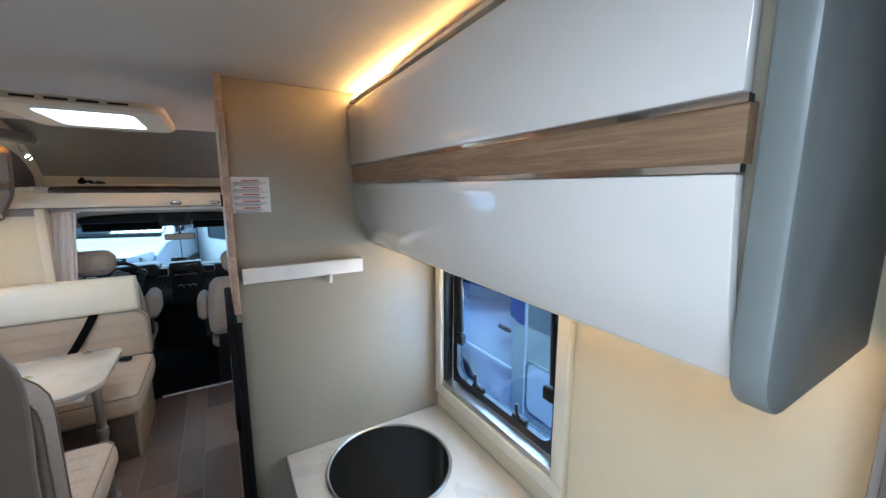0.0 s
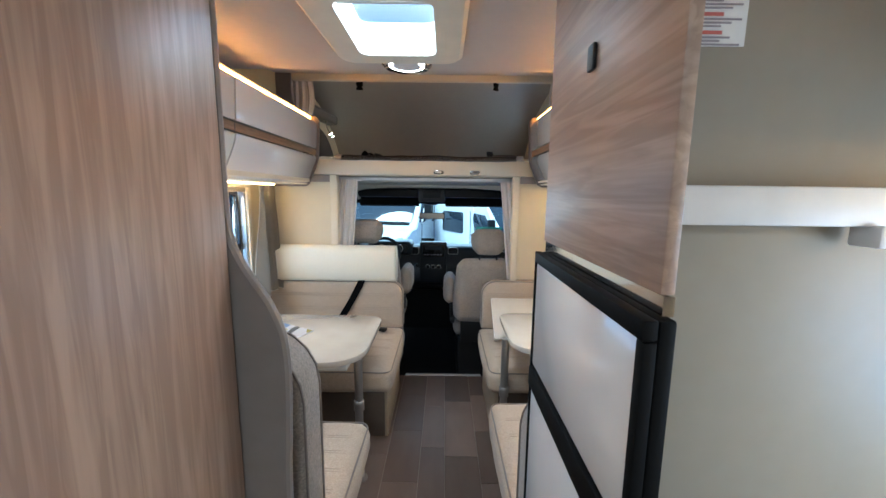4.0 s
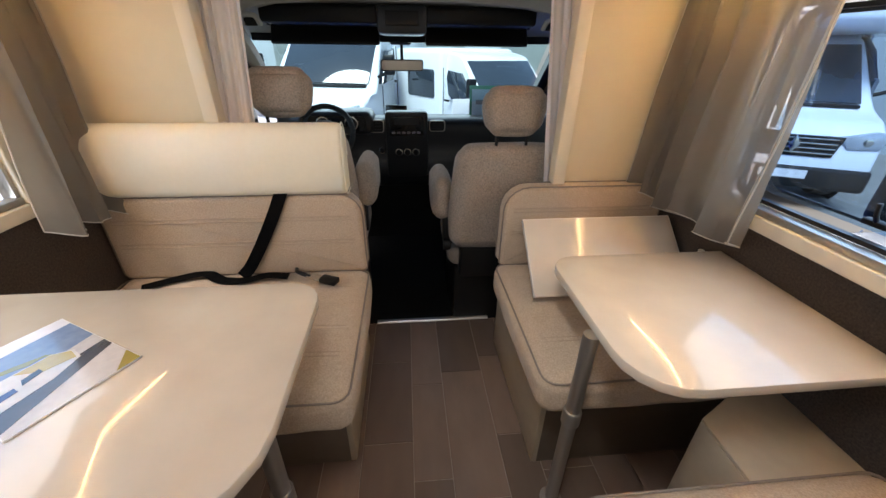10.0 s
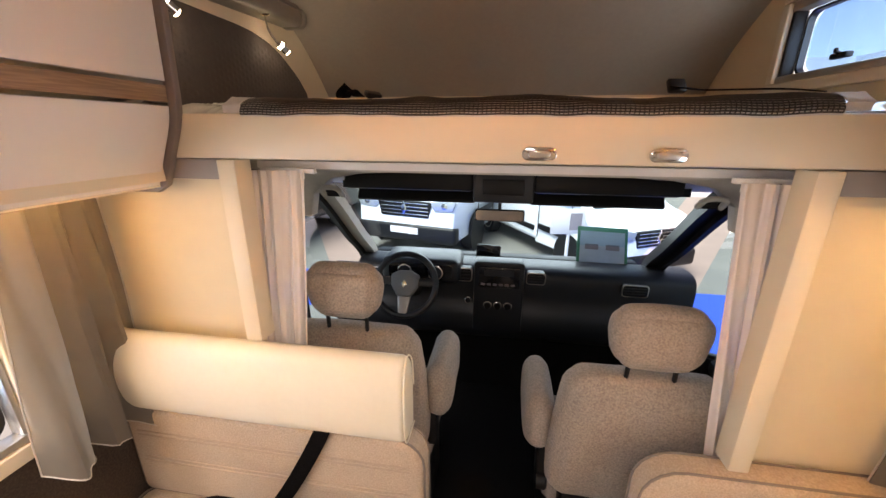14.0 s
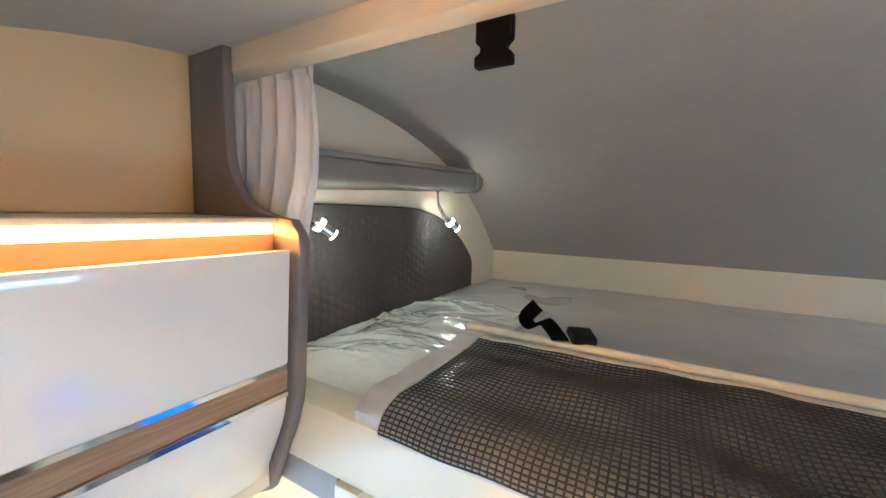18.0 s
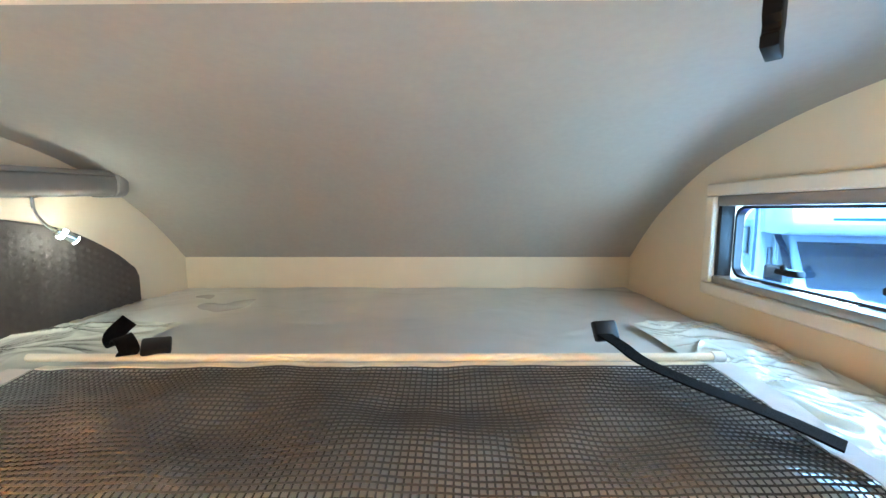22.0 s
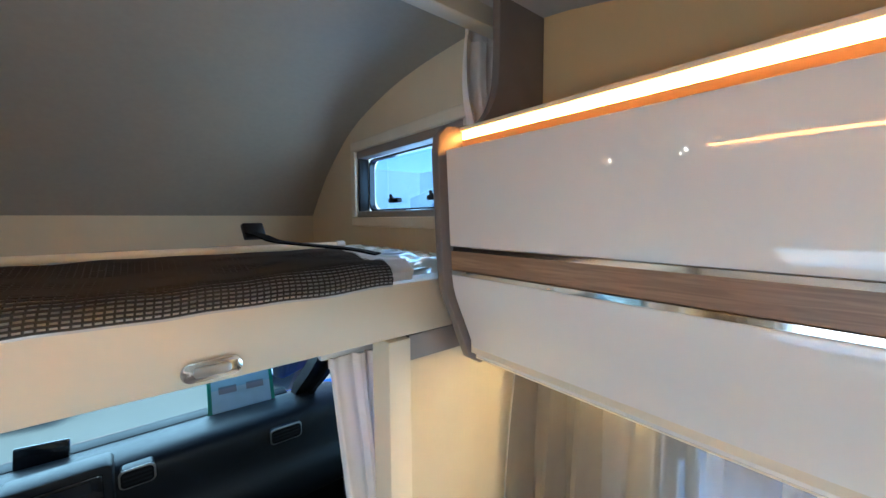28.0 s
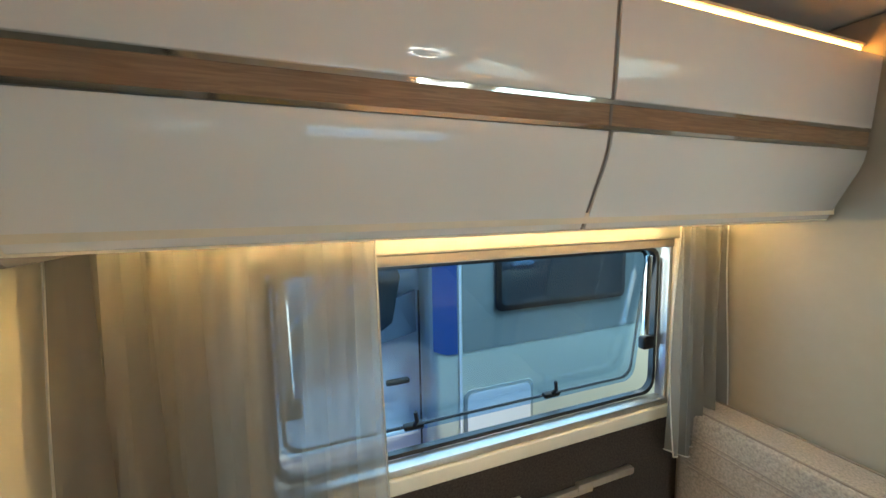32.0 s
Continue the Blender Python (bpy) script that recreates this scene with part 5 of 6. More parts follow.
def wheel(parent, x, y, r=0.34, w=0.22):
    s = 1 if x > 0 else -1
    tyre = part("wheel", lathe([(r * 0.62, -w / 2), (r * 0.96, -w / 2), (r, -w / 2 + 0.03), (r, w / 2 - 0.03), (r * 0.96, w / 2), (r * 0.62, w / 2)], (x, y, r), 'x', 28), M_TYRE, parent, "black tyre")
    part("rim", lathe([(r * 0.63, s * w * 0.3), (r * 0.66, s * w * 0.52), (r * 0.58, s * w * 0.5), (r * 0.5, s * w * 0.38), (r * 0.16, s * w * 0.46), (r * 0.05, s * w * 0.48)], (x, y, r), 'x', 28), M_ALU, tyre, "silver wheel trim")
    for k in range(7):
        a = 2 * math.pi * k / 7
        part("rim_opening", prism([(y + r * q * math.cos(a + d), r + r * q * math.sin(a + d)) for q, d in ((0.27, -0.2), (0.5, -0.25), (0.5, 0.25), (0.27, 0.2))], x + s * w * 0.43, x + s * w * 0.485, 'x'), M_BLACK, tyre)


def van_front(t, paint, tall=0.0):
    """Cab of a delivery van, nose at y = 0, built backwards along -y, on the ground at z = 0."""
    prof = smooth_path([(-0.04, 0.32), (0.0, 0.5), (-0.01, 0.8), (-0.08, 1.0), (-0.3, 1.13), (-0.72, 1.27), (-1.1, 1.66), (-1.42, 2.0), (-1.6, 2.12), (-2.05, 2.2)], 3)
    b = prism([tuple(q) for q in prof] + [(-2.05, 0.32)], -0.98, 0.98, 'x')
    for v in b.verts:
        k = max(0, (v.co.z - 1.15) / 1.0)
        v.co.x *= 1 - 0.14 * min(k, 1)
        if v.co.y > -0.45:
            v.co.x *= 1 - 0.09 * (v.co.y + 0.45) / 0.45
    bmesh.ops.bevel(b, geom=[e for e in b.edges if len(e.link_faces) == 2 and e.calc_face_angle(0) > radians(50)], offset=0.05, segments=3, profile=0.5, affect='EDGES')
    body = part("cab_body", b, paint, t)
    part("windscreen", prism([(-0.755, 1.31), (-0.74, 1.325), (-1.44, 2.03), (-1.455, 2.015)], -0.8, 0.8, 'x', bevel=0.004), M_GLASS_DARK, t, "dark windscreen")
    part("wiper_cowl", box(-0.78, 0.78, -0.76, -0.66, 1.262, 1.305, 0.02), M_BLACK, t)
    for q in (-0.4, 0.35):
        part("wiper", tube([(q - 0.25, -0.775, 1.345), (q + 0.3, -0.85, 1.42)], 0.009, 6), M_BLACK, t)
    for s in (-1, 1):
        w = part("side_window", prism([(-1.02, 1.3 + tall), (-1.25, 1.62 + tall * 0.6), (-1.43, 1.82 + tall * 0.5), (-1.8, 1.86 + tall), (-1.84, 1.72 + tall), (-1.78, 1.42 + tall), (-1.66, 1.34 + tall)], s * 0.9, s * 0.985, 'x', bevel=0.004), M_GLASS_DARK, t, "dark door window")
        part("door_seam", box(s * 0.975, s * 0.988, -1.965, -1.955, 0.45, 1.9), M_PANE_EDGE, t)
        part("door_seam", box(s * 0.975, s * 0.988, -0.98, -0.972, 0.5, 1.28), M_PANE_EDGE, t)
        part("door_handle", box(s * 0.985, s * 1.02, -1.88, -1.72, 1.285, 1.325, 0.014, 3), M_BLACK, t, "black door handle")
        part("fuel_flap", prism(round_rect(-2.03, -1.985, 0.86, 1.0, 0.012), s * 0.978, s * 0.986, 'x'), paint, t)
        part("rubbing_strip", box(s * 0.97, s * 0.99, -1.94, -1.0, 0.9 if tall else 0.62, 0.95 if tall else 0.74, 0.01), paint if tall else M_BLACK, t)
        h = part("headlight", prism([(s * 0.46, 0.98), (s * 0.84, 1.06), (s * 0.9, 0.98), (s * 0.86, 0.86), (s * 0.55, 0.84)], -0.16, 0.005, 'y', bevel=0.012), M_HEADLIGHT, t, "clear headlight")
        part("lamp_reflector", lathe([(0.05, 0), (0.05, 0.008), (0.03, 0.012)], (s * 0.72, 0.0, 0.94), 'y', 16), M_CHROME, h)
        mr = part("wing_mirror", box(min(s * 1.08, s * 1.26), max(s * 1.08, s * 1.26), -0.86, -0.76, 1.46, 1.76, 0.03, 3), M_BLACK, t, "black wing mirror")
        part("mirror_arm", tube([(s * 0.94, -0.9, 1.42), (s * 1.12, -0.82, 1.5)], 0.025, 8), M_BLACK, mr)
        part("mirror_glass", box(min(s * 1.1, s * 1.24), max(s * 1.1, s * 1.24), -0.865, -0.861, 1.49, 1.73), M_CHROME, mr)
        wheel(t, s * 0.86, -0.98)
        part("wheel_arch", lathe([(0.4, 0), (0.4, s * 0.012), (0.36, s * 0.012)], (s * 0.975, -0.98, 0.34), 'x', 24), M_BLACK, t)
    part("grille", prism([(-0.5, 0.98), (0.5, 0.98), (0.44, 0.72), (-0.44, 0.72)], -0.1, 0.012, 'y', bevel=0.01), M_BLACK, t, "black grille")
    for z in (0.77, 0.83, 0.89, 0.95):
        part("grille_bar", box(-0.44, 0.44, 0.012, 0.022, z - 0.008, z + 0.008, 0.003), M_CHROME, t)
    part("emblem", prism([(0, 0.99), (0.06, 0.87), (0, 0.75), (-0.06, 0.87)], 0.014, 0.035, 'y', bevel=0.006), M_CHROME, t, "plain chrome emblem")
    part("bumper", box(-0.92, 0.92, -0.2, 0.035, 0.3, 0.6, 0.06, 3), M_BLACK, t)
    part("number_plate", box(-0.26, 0.26, 0.036, 0.042, 0.44, 0.55), M_PAPER, t)
    return body


def motorhome(label, grey_band=False):
    t = thing("motorhome", (0, 0, 0), label, "motorhome", "parked motorhomes")
    van_front(t, M_CARWHITE, 0.28)
    part("living_body", box(-1.12, 1.12, -6.4, -2.0, 0.42, 2.95, 0.06, 3), M_FLANK, t)
    part("alcove", prism([tuple(q) for q in smooth_path([(-2.0, 2.12), (-1.0, 2.14), (-0.62, 2.2), (-0.5, 2.32), (-0.62, 2.52), (-1.0, 2.78), (-1.5, 2.92), (-2.06, 2.95)], 3)], -1.1, 1.1, 'x', bevel=0.04), M_CARWHITE, t, "white alcove over the cab")
    part("alcove_decal", prism([(-0.75, 2.4), (-0.1, 2.34), (0.75, 2.34), (0.75, 2.37), (-0.1, 2.38), (-0.72, 2.44)], -0.53, -0.50, 'y'), M_CARBLUE, t, "blue stripe")
    part("alcove_mark", prism([(-0.95, 2.5), (-0.8, 2.5), (-0.68, 2.42), (-0.78, 2.42), (-0.84, 2.47), (-0.95, 2.47)], -0.58, -0.54, 'y'), M_CARBLUE, t, "blue stripe")
    for s in (-1, 1):
        wheel(t, s * 0.95, -4.9)
        x0, x1 = s * 1.1195, s * 1.1235
        part("flank_band", prism([(-2.22, 1.48), (-6.3, 1.5), (-6.3, 2.3), (-2.22, 2.3)], x0, x1, 'x'), M_CARGREY if grey_band else M_CARSILVER, t, "grey flank band")
        part("flank_stripe", prism([(-2.01, 1.52), (-2.1, 1.48), (-2.18, 1.475), (-2.18, 2.6), (-2.01, 2.6)], x1, x1 + s * 0.002, 'x'), M_CARBLUE, t, "blue upright stripe")
        part("flank_edge", prism([(-2.19, 0.5), (-2.21, 0.5), (-2.21, 2.9), (-2.19, 2.9)], x1, x1 + s * 0.004, 'x'), M_CARWHITE, t)
        w = part("flank_window", prism(round_rect(-3.6, -2.46, 1.73, 2.19, 0.05), x1, x1 + s * 0.02, 'x', bevel=0.006), M_PANE_EDGE, t, "dark caravan window")
        part("pane", prism(round_rect(-3.56, -2.5, 1.77, 2.15, 0.04), x1 + s * 0.0202, x1 + s * 0.024, 'x'), M_GLASS_DARK, w)
        h = part("service_hatch", prism(round_rect(-2.77, -2.22, 0.75, 1.21, 0.06), x0, x1 + s * 0.006, 'x', bevel=0.003), M_CARSILVER, t, "service hatch with pale rim")
        part("hatch_lid", prism(round_rect(-2.745, -2.245, 0.775, 1.185, 0.05), x1 + s * 0.0062, x1 + s * 0.009, 'x'), M_CARWHITE, h)
        part("door_decal", prism([(-1.0, 1.42), (-1.94, 1.62), (-1.94, 1.9), (-1.0, 1.6)], s * 0.94, s * 0.982, 'x'), M_CARSLATE, t, "slate door decal")
        part("side_marker", prism(round_rect(-2.2, -2.1, 0.58, 0.63, 0.02), x0, x1 + s * 0.008, 'x'), M_ORANGE, t, "orange side marker")
        part("skirt", box(min(s * 1.0, s * 1.1), max(s * 1.0, s * 1.1), -6.3, -2.1, 0.25, 0.43, 0.02), M_CARSILVER, t)
    return t


def delivery_van(label, paint=None):
    paint = paint or M_CARWHITE
    t = thing("van", (0, 0, 0), label, "van", "parked vans")
    van_front(t, paint)
    part("load_body", box(-0.97, 0.97, -5.2, -2.02, 0.35, 2.25, 0.12, 3), paint, t)
    for s in (-1, 1):
        wheel(t, s * 0.86, -4.2)
        part("body_window", prism(round_rect(-3.4, -2.3, 1.3, 1.85, 0.06), s * 0.972, s * 0.985, 'x', bevel=0.004), M_GLASS_DARK, t, "dark side window")
        part("side_strip", box(min(s * 0.95, s * 0.99), max(s * 0.95, s * 0.99), -3.8, -2.1, 0.55, 0.66, 0.01), M_BLACK, t)
    return t


def car(label, paint):
    """A family car, nose at y = 0."""
    t = thing("car", (0, 0, 0), label, "car", "parked cars")
    low = [tuple(q) for q in smooth_path([(-0.02, 0.25), (0.0, 0.5), (-0.06, 0.72), (-0.3, 0.83), (-1.1, 0.98), (-2.4, 1.02), (-3.9, 1.0), (-4.25, 0.9), (-4.3, 0.5), (-4.28, 0.25)], 3)]
    b = prism(low, -0.88, 0.88, 'x', bevel=0.07, seg=3)
    part("body", b, paint, t)
    gh = [tuple(q) for q in smooth_path([(-1.0, 0.95), (-1.75, 1.42), (-2.3, 1.52), (-3.3, 1.5), (-3.95, 1.3), (-4.15, 0.98)], 3)]
    b = prism(gh, -0.8, 0.8, 'x')
    for v in b.verts:
        v.co.x *= 1 - 0.2 * max(0, (v.co.z - 0.95) / 0.57)
    part("greenhouse", b, M_GLASS_DARK, t, "dark car windows")
    rf = [(-1.8, 1.44), (-2.3, 1.545), (-3.3, 1.525), (-3.8, 1.36), (-3.8, 1.34), (-3.3, 1.5), (-2.3, 1.515), (-1.8, 1.42)]
    part("roof", prism(rf, -0.66, 0.66, 'x', bevel=0.004), paint, t)
    for s in (-1, 1):
        for pts in (((s * 0.8, -1.0, 0.97), (s * 0.67, -1.78, 1.43)), ((s * 0.79, -2.45, 1.0), (s * 0.655, -2.45, 1.51)), ((s * 0.79, -3.95, 1.0), (s * 0.66, -3.7, 1.4))):
            part("pillar", tube(pts, 0.03, 8), paint, t)
        wheel(t, s * 0.8, -0.85, 0.32, 0.2)
        wheel(t, s * 0.8, -3.45, 0.32, 0.2)
        part("headlight", prism([(s * 0.4, 0.7), (s * 0.8, 0.76), (s * 0.84, 0.68), (s * 0.5, 0.6)], -0.16, 0.0, 'y', bevel=0.01), M_HEADLIGHT, t, "clear headlight")
        part("wing_mirror", box(min(s * 0.9, s * 1.06), max(s * 0.9, s * 1.06), -1.35, -1.22, 0.98, 1.1, 0.03, 3), paint, t)
    part("grille", box(-0.42, 0.42, -0.08, 0.012, 0.48, 0.64, 0.02), M_BLACK, t)
    part("number_plate", box(-0.26, 0.26, 0.012, 0.018, 0.4, 0.5), M_PAPER, t)
    return t


def park(t, x, y, heading):
    """Stands a vehicle with its nose at x, y; heading in degrees to the left of +y."""
    t.matrix_world = pose(x, y, GZ, 0, 0, heading)
    return t


a = park(motorhome("white motorhome with grey flank band and blue stripe parked alongside"), 3.54, 4.28, 0)
b2 = copy_thing(a, Matrix())
b2.matrix_world = pose(5.85, 7.2, GZ, 0, 0, 152) @ Matrix.Scale(1.16, 4)
c = park(delivery_van("white delivery van parked in front of the windscreen"), -1.85, 9.7, 166)
c.matrix_world = c.matrix_world @ Matrix.Scale(1.2, 4)
park(copy_thing(c, Matrix()), 2.62, 8.9, 209)
park(copy_thing(c, Matrix()), -6.5, 13.5, 200)
park(copy_thing(c, Matrix()), 9.5, 12.5, 175)
e = park(delivery_van("dark grey van parked in the yard", M_CARDARK), -6.0, 7.6, 172)
e.matrix_world = e.matrix_world @ Matrix.Scale(1.12, 4)
f = park(car("white family car parked in the yard", M_CARWHITE), -5.2, 11.6, 185)
park(copy_thing(f, Matrix()), -4.4, 5.2, 200)

t = thing("sign_board", (0.8, 7.0, GZ), "white printed sign board on a post", "sign")
part("post", tube([(0.85, 7.02, GZ), (0.85, 7.02, 0.5)], 0.02, 8), M_WHITE_PLASTIC, t)
part("panel", move(box(-0.2, 0.2, -0.008, 0.008, -0.15, 0.15, 0.004), pose(0.83, 7.0, 0.65, 0, 0, 10)), M_PAPER, t)
part("text_block", move(box(0.02, 0.16, -0.011, -0.0085, -0.1, 0.1), pose(0.83, 7.0, 0.65, 0, 0, 10)), M_GREYINK, t)
t = thing("sign_board", (3.1, 5.4, GZ), "white sign board standing before a parked motorhome", "sign")
part("panel", box(3.12, 3.52, 5.39, 5.4, GZ, 0.36), M_PAPER, t)
part("text_block", box(3.34, 3.5, 5.386, 5.3895, 0.1, 0.32), M_GREYINK, t)

# hall behind the yard
t = thing("hall_building", (-13, 8, GZ), "long white hall with small-paned windows and a pale roof", "building")
part("wall", box(-13.3, -13, -14, 26, GZ, 2.6), M_HALL, t)
part("roof", prism([(-12.6, 2.55), (-16.5, 4.6), (-16.5, 4.75), (-12.6, 2.7)], -14.2, 26.2, 'y'), mat("pale_metal_roof", (0.42, 0.46, 0.5), 0.4, 0.3, scale=2), t)
for k in range(22):
    part("roof_rib", prism([(-12.6, 2.7), (-16.5, 4.75), (-16.5, 4.8), (-12.6, 2.75)], -14 + k * 1.85, -13.95 + k * 1.85, 'y'), M_HALL, t)
for k in range(14):
    y = -11 + k * 2.6
    w = part("window", box(-12.99, -12.95, y, y + 1.1, 0.6, 2.0), M_GLASS_DARK, t, "small-paned window")
    for j in range(4):
        part("glazing_bar", box(-12.95, -12.93, y + j * 1.1 / 3 - 0.02, y + j * 1.1 / 3 + 0.02, 0.6, 2.0), M_HALL, w)
    for j in range(4):
        part("glazing_bar", box(-12.93, -12.915, y, y + 1.1, 0.6 + j * 1.4 / 3 - 0.02, 0.6 + j * 1.4 / 3 + 0.02), M_HALL, w)
t = thing("hall_building", (0, 20, GZ), "pale hall wall behind the parked vans", "building")
part("wall", box(-16, 22, 19, 19.3, GZ, 4.2), M_HALL, t)
for k in range(8):
    part("door", box(-14 + k * 4.5, -11 + k * 4.5, 18.95, 18.995, GZ, 2.2), M_CARSILVER, t, "wide pale hall door")
t = thing("hall_building", (14, 4, GZ), "pale hall wall beside the yard", "building")
part("wall", box(12, 12.3, -14, 19, GZ, 4.2), M_HALL, t)


# ---- alcove bed ----
def lump(x, y, k=1.0):
    return noise.noise(Vector((x * 3.1 * k, y * 3.1 * k, 1.3))) * 0.6 + noise.noise(Vector((x * 9 * k, y * 9 * k, 4.2))) * 0.3


def crinkle(x, y):
    """Loose plastic film: soft swells crossed by thin pulled creases of uneven length."""
    wx = x + 0.35 * noise.noise(Vector((x * 1.7, y * 1.7, 5.0)))
    wy = y + 0.35 * noise.noise(Vector((x * 1.9 + 4, y * 1.9, 8.0)))
    r = 0.012 * noise.noise(Vector((wx * 2.4, wy * 3.2, 2.0))) + 0.005 * noise.noise(Vector((wx * 6, wy * 9, 3.0)))
    for f, a, turn in ((3.4, 0.006, 0.35), (6.5, 0.0035, -0.5), (10, 0.002, 0.9)):
        c, q = math.cos(turn), math.sin(turn)
        n = noise.noise(Vector(((wx * c + wy * q) * f * 0.45, (wy * c - wx * q) * f * 1.2, 9.0 + f)))
        long = max(0.0, 0.45 + noise.noise(Vector((x * 2.2 + f, y * 2.2, 1.0))))
        r += a * long * max(0.0, 1 - abs(n) * 5) ** 2
    return r


bed = thing("alcove_mattress", (0, 4.0, 1.606), "white mattress wrapped in clear plastic film on the alcove bed", "mattress")
part("mattress", box(-0.9, 0.935, 3.475, 4.605, 1.606, 1.665, 0.02, 3), M_FILM_FLAT, bed)
part("film_top", sheet(lambda u, v: (-0.895 + 1.825 * u, 3.49 + 1.115 * v, 1.694 + 0.01 * lump(u * 1.9, v * 1.1) + 0.6 * crinkle(u * 3.4 + 5, v * 2.2) * (0.4 + 0.5 * abs(2 * u - 1))), 150, 100), M_FILM_FLAT, bed, "smooth plastic cover")


for s, xa in ((-1, 0.54), (1, 0.7)):
    part("crinkled_film", sheet(lambda u, v: (s * (xa + ((0.93 if s > 0 else 0.885) - xa) * u), 3.462 + 0.62 * v, 1.706 + crinkle(s * u * 0.8 + 3, v * 1.9) * min(1, 6 * u + 0.15) - 0.034 * max(0, 1 - 10 * v) ** 1.5 + 0.016 * math.sin(math.pi * min(u * 1.1, 1)) * math.sin(math.pi * (0.15 + 0.8 * v))), 90, 150), M_FILM, bed, "crinkled clear film")
for s in (-1, 1):
    part("mattress_zip", tube([(s * (0.62 + 0.3 * i / 20), 3.466 - 0.001 * (i % 2), 1.672 + 0.003 * (i % 2)) for i in range(21)], 0.003, 5), M_TAPE, bed)

# ---- safety net ----
NX0, NX1 = -0.56, 0.67


def net_at(u, v):
    """u across the bed, v from the rod to the front edge."""
    slack = 0.05 * math.sin(math.pi * v)
    x = NX0 + (NX1 - NX0) * u - 0.03 * v * v * max(0.0, 2 * u - 1)
    roll = max(0.0, (v - 0.74) / 0.26)
    y = 3.718 + 0.022 * u - (0.262 + 0.022 * u) * min(1, v / 0.74) - 0.058 * math.sin(roll * math.pi / 2)
    z = 1.731 - 0.006 * math.sin(math.pi * min(1, v / 0.74)) - 0.009 * min(1, v / 0.74) ** 2 - 0.035 * (1 - math.cos(roll * math.pi / 2))
    z += 0.02 * noise.noise(Vector((x * 6.5, y * 8, 0.4))) * math.sin(math.pi * min(1, v * 1.08 + 0.04)) + 0.004 * noise.noise(Vector((x * 14, y * 14, 3.0)))
    return Vector((x, y, z))


net = thing("safety_net", (0.05, 3.56, 1.7), "black mesh safety net lying folded over the edge of the bed", "net")
part("backing", sheet(lambda u, v: net_at(u, v) - Vector((0, 0, 0.004)), 90, 24), mat("film_under_net", (0.66, 0.64, 0.61), 0.2, color2=(0.44, 0.43, 0.41), scale=14, mix=0.8, bump=0.4, bump_scale=18, coat=1.0, coat_rough=0.12), net)
b = bmesh.new()
for i in range(0, 133):
    u = i / 132
    pts = [net_at(u, v / 22) for v in range(23)]
    tube(pts, 0.0012, 4, bm=b, caps=False)
for j in range(0, 39):
    v = j / 38
    pts = [net_at(u / 75, v) + Vector((0, 0, 0.0008)) for u in range(76)]
    tube(pts, 0.0016, 4, bm=b, caps=False)
tagged(part("netting", b, M_NET, net, "black mesh"), kind="stuff")
for u0, sg in ((0.0, -1), (1.0, 1)):
    part("side_tape", sheet(lambda u, v: net_at(u0, v) + Vector((sg * 0.045 * u, 0.004 * math.sin(v * 40), 0.004 + 0.004 * noise.noise(Vector((u * 4, v * 12, 1.0))))), 4, 40, 0.0015), M_TAPE, net, "pale grey tape edge")
part("hem", sheet(lambda u, v: net_at(u, 0) + Vector((0, 0.004 + 0.02 * v, 0.003 - 0.003 * v)), 60, 3, 0.002), M_LEATHER, net, "cream hem along the rod")
rod = thing("net_rod", (0.03, 3.712, 1.735), "thin cream metal rod along the net", "rod")
part("bar", tube([(-0.6, 3.748, 1.741), (0.71, 3.766, 1.739)], 0.0075, 12), M_LEATHER, rod)
part("bar_end", tube([(0.696, 3.7658, 1.739), (0.718, 3.7662, 1.739)], 0.01, 12), M_WHITE_PLASTIC, rod)


def strap(pts, w, label, buckle=None):
    t = thing("net_strap", pts[0], label, "strap", "net straps")
    part("webbing", tube(smooth_path(pts, 4), 0, flat=(w, 0.003)), M_WEB, t)
    if buckle:
        part("buckle", move(box(-0.024, 0.024, -0.02, 0.02, -0.008, 0.008, 0.004), buckle), M_BLACK, t, "black plastic buckle")
    return t


strap([(-0.40, 3.735, 1.752), (-0.412, 3.755, 1.756), (-0.442, 3.775, 1.773), (-0.467, 3.79, 1.752), (-0.492, 3.81, 1.762), (-0.472, 3.83, 1.79)], 0.032, "black webbing strap with buckle lying on the mattress", pose(-0.367, 3.765, 1.758, 20, 5, 35))
strap([(0.50, 3.79, 1.775), (0.515, 3.75, 1.768), (0.53, 3.70, 1.758), (0.57, 3.63, 1.752), (0.63, 3.55, 1.745), (0.67, 3.50, 1.735)], 0.03, "black webbing strap with buckle lying across the net", pose(0.507, 3.80, 1.778, 60, 0, 10))


def hanging_buckle(x, twist=0, up=0.0):
    t = thing("hanging_buckle", (x, 3.41, 2.2), "black plastic clip hanging from the top board", "buckle", "hanging buckles")
    part("webbing", move(box(-0.017, 0.017, -0.0008, 0.0008, 2.2, 2.26), pose(x, 3.443, 0, 0, 0, twist)), M_WEB, t)
    out = [(-0.023, 0.0), (0.023, 0.0), (0.023, 0.012), (0.016, 0.016), (0.016, 0.022), (0.022, 0.028), (0.022, 0.052), (0.018, 0.062), (-0.018, 0.062), (-0.022, 0.052), (-0.022, 0.028), (-0.016, 0.022), (-0.016, 0.016), (-0.023, 0.012)]
    part("clip", move(prism([(a, 2.163 + up + c) for a, c in out], -0.007, 0.007, 'y', bevel=0.002), pose(x, 3.443, 0, 0, 0, twist)), M_MATT, t)


hanging_buckle(-0.431, 0, -0.007)
hanging_buckle(0.494, 45, -0.002)

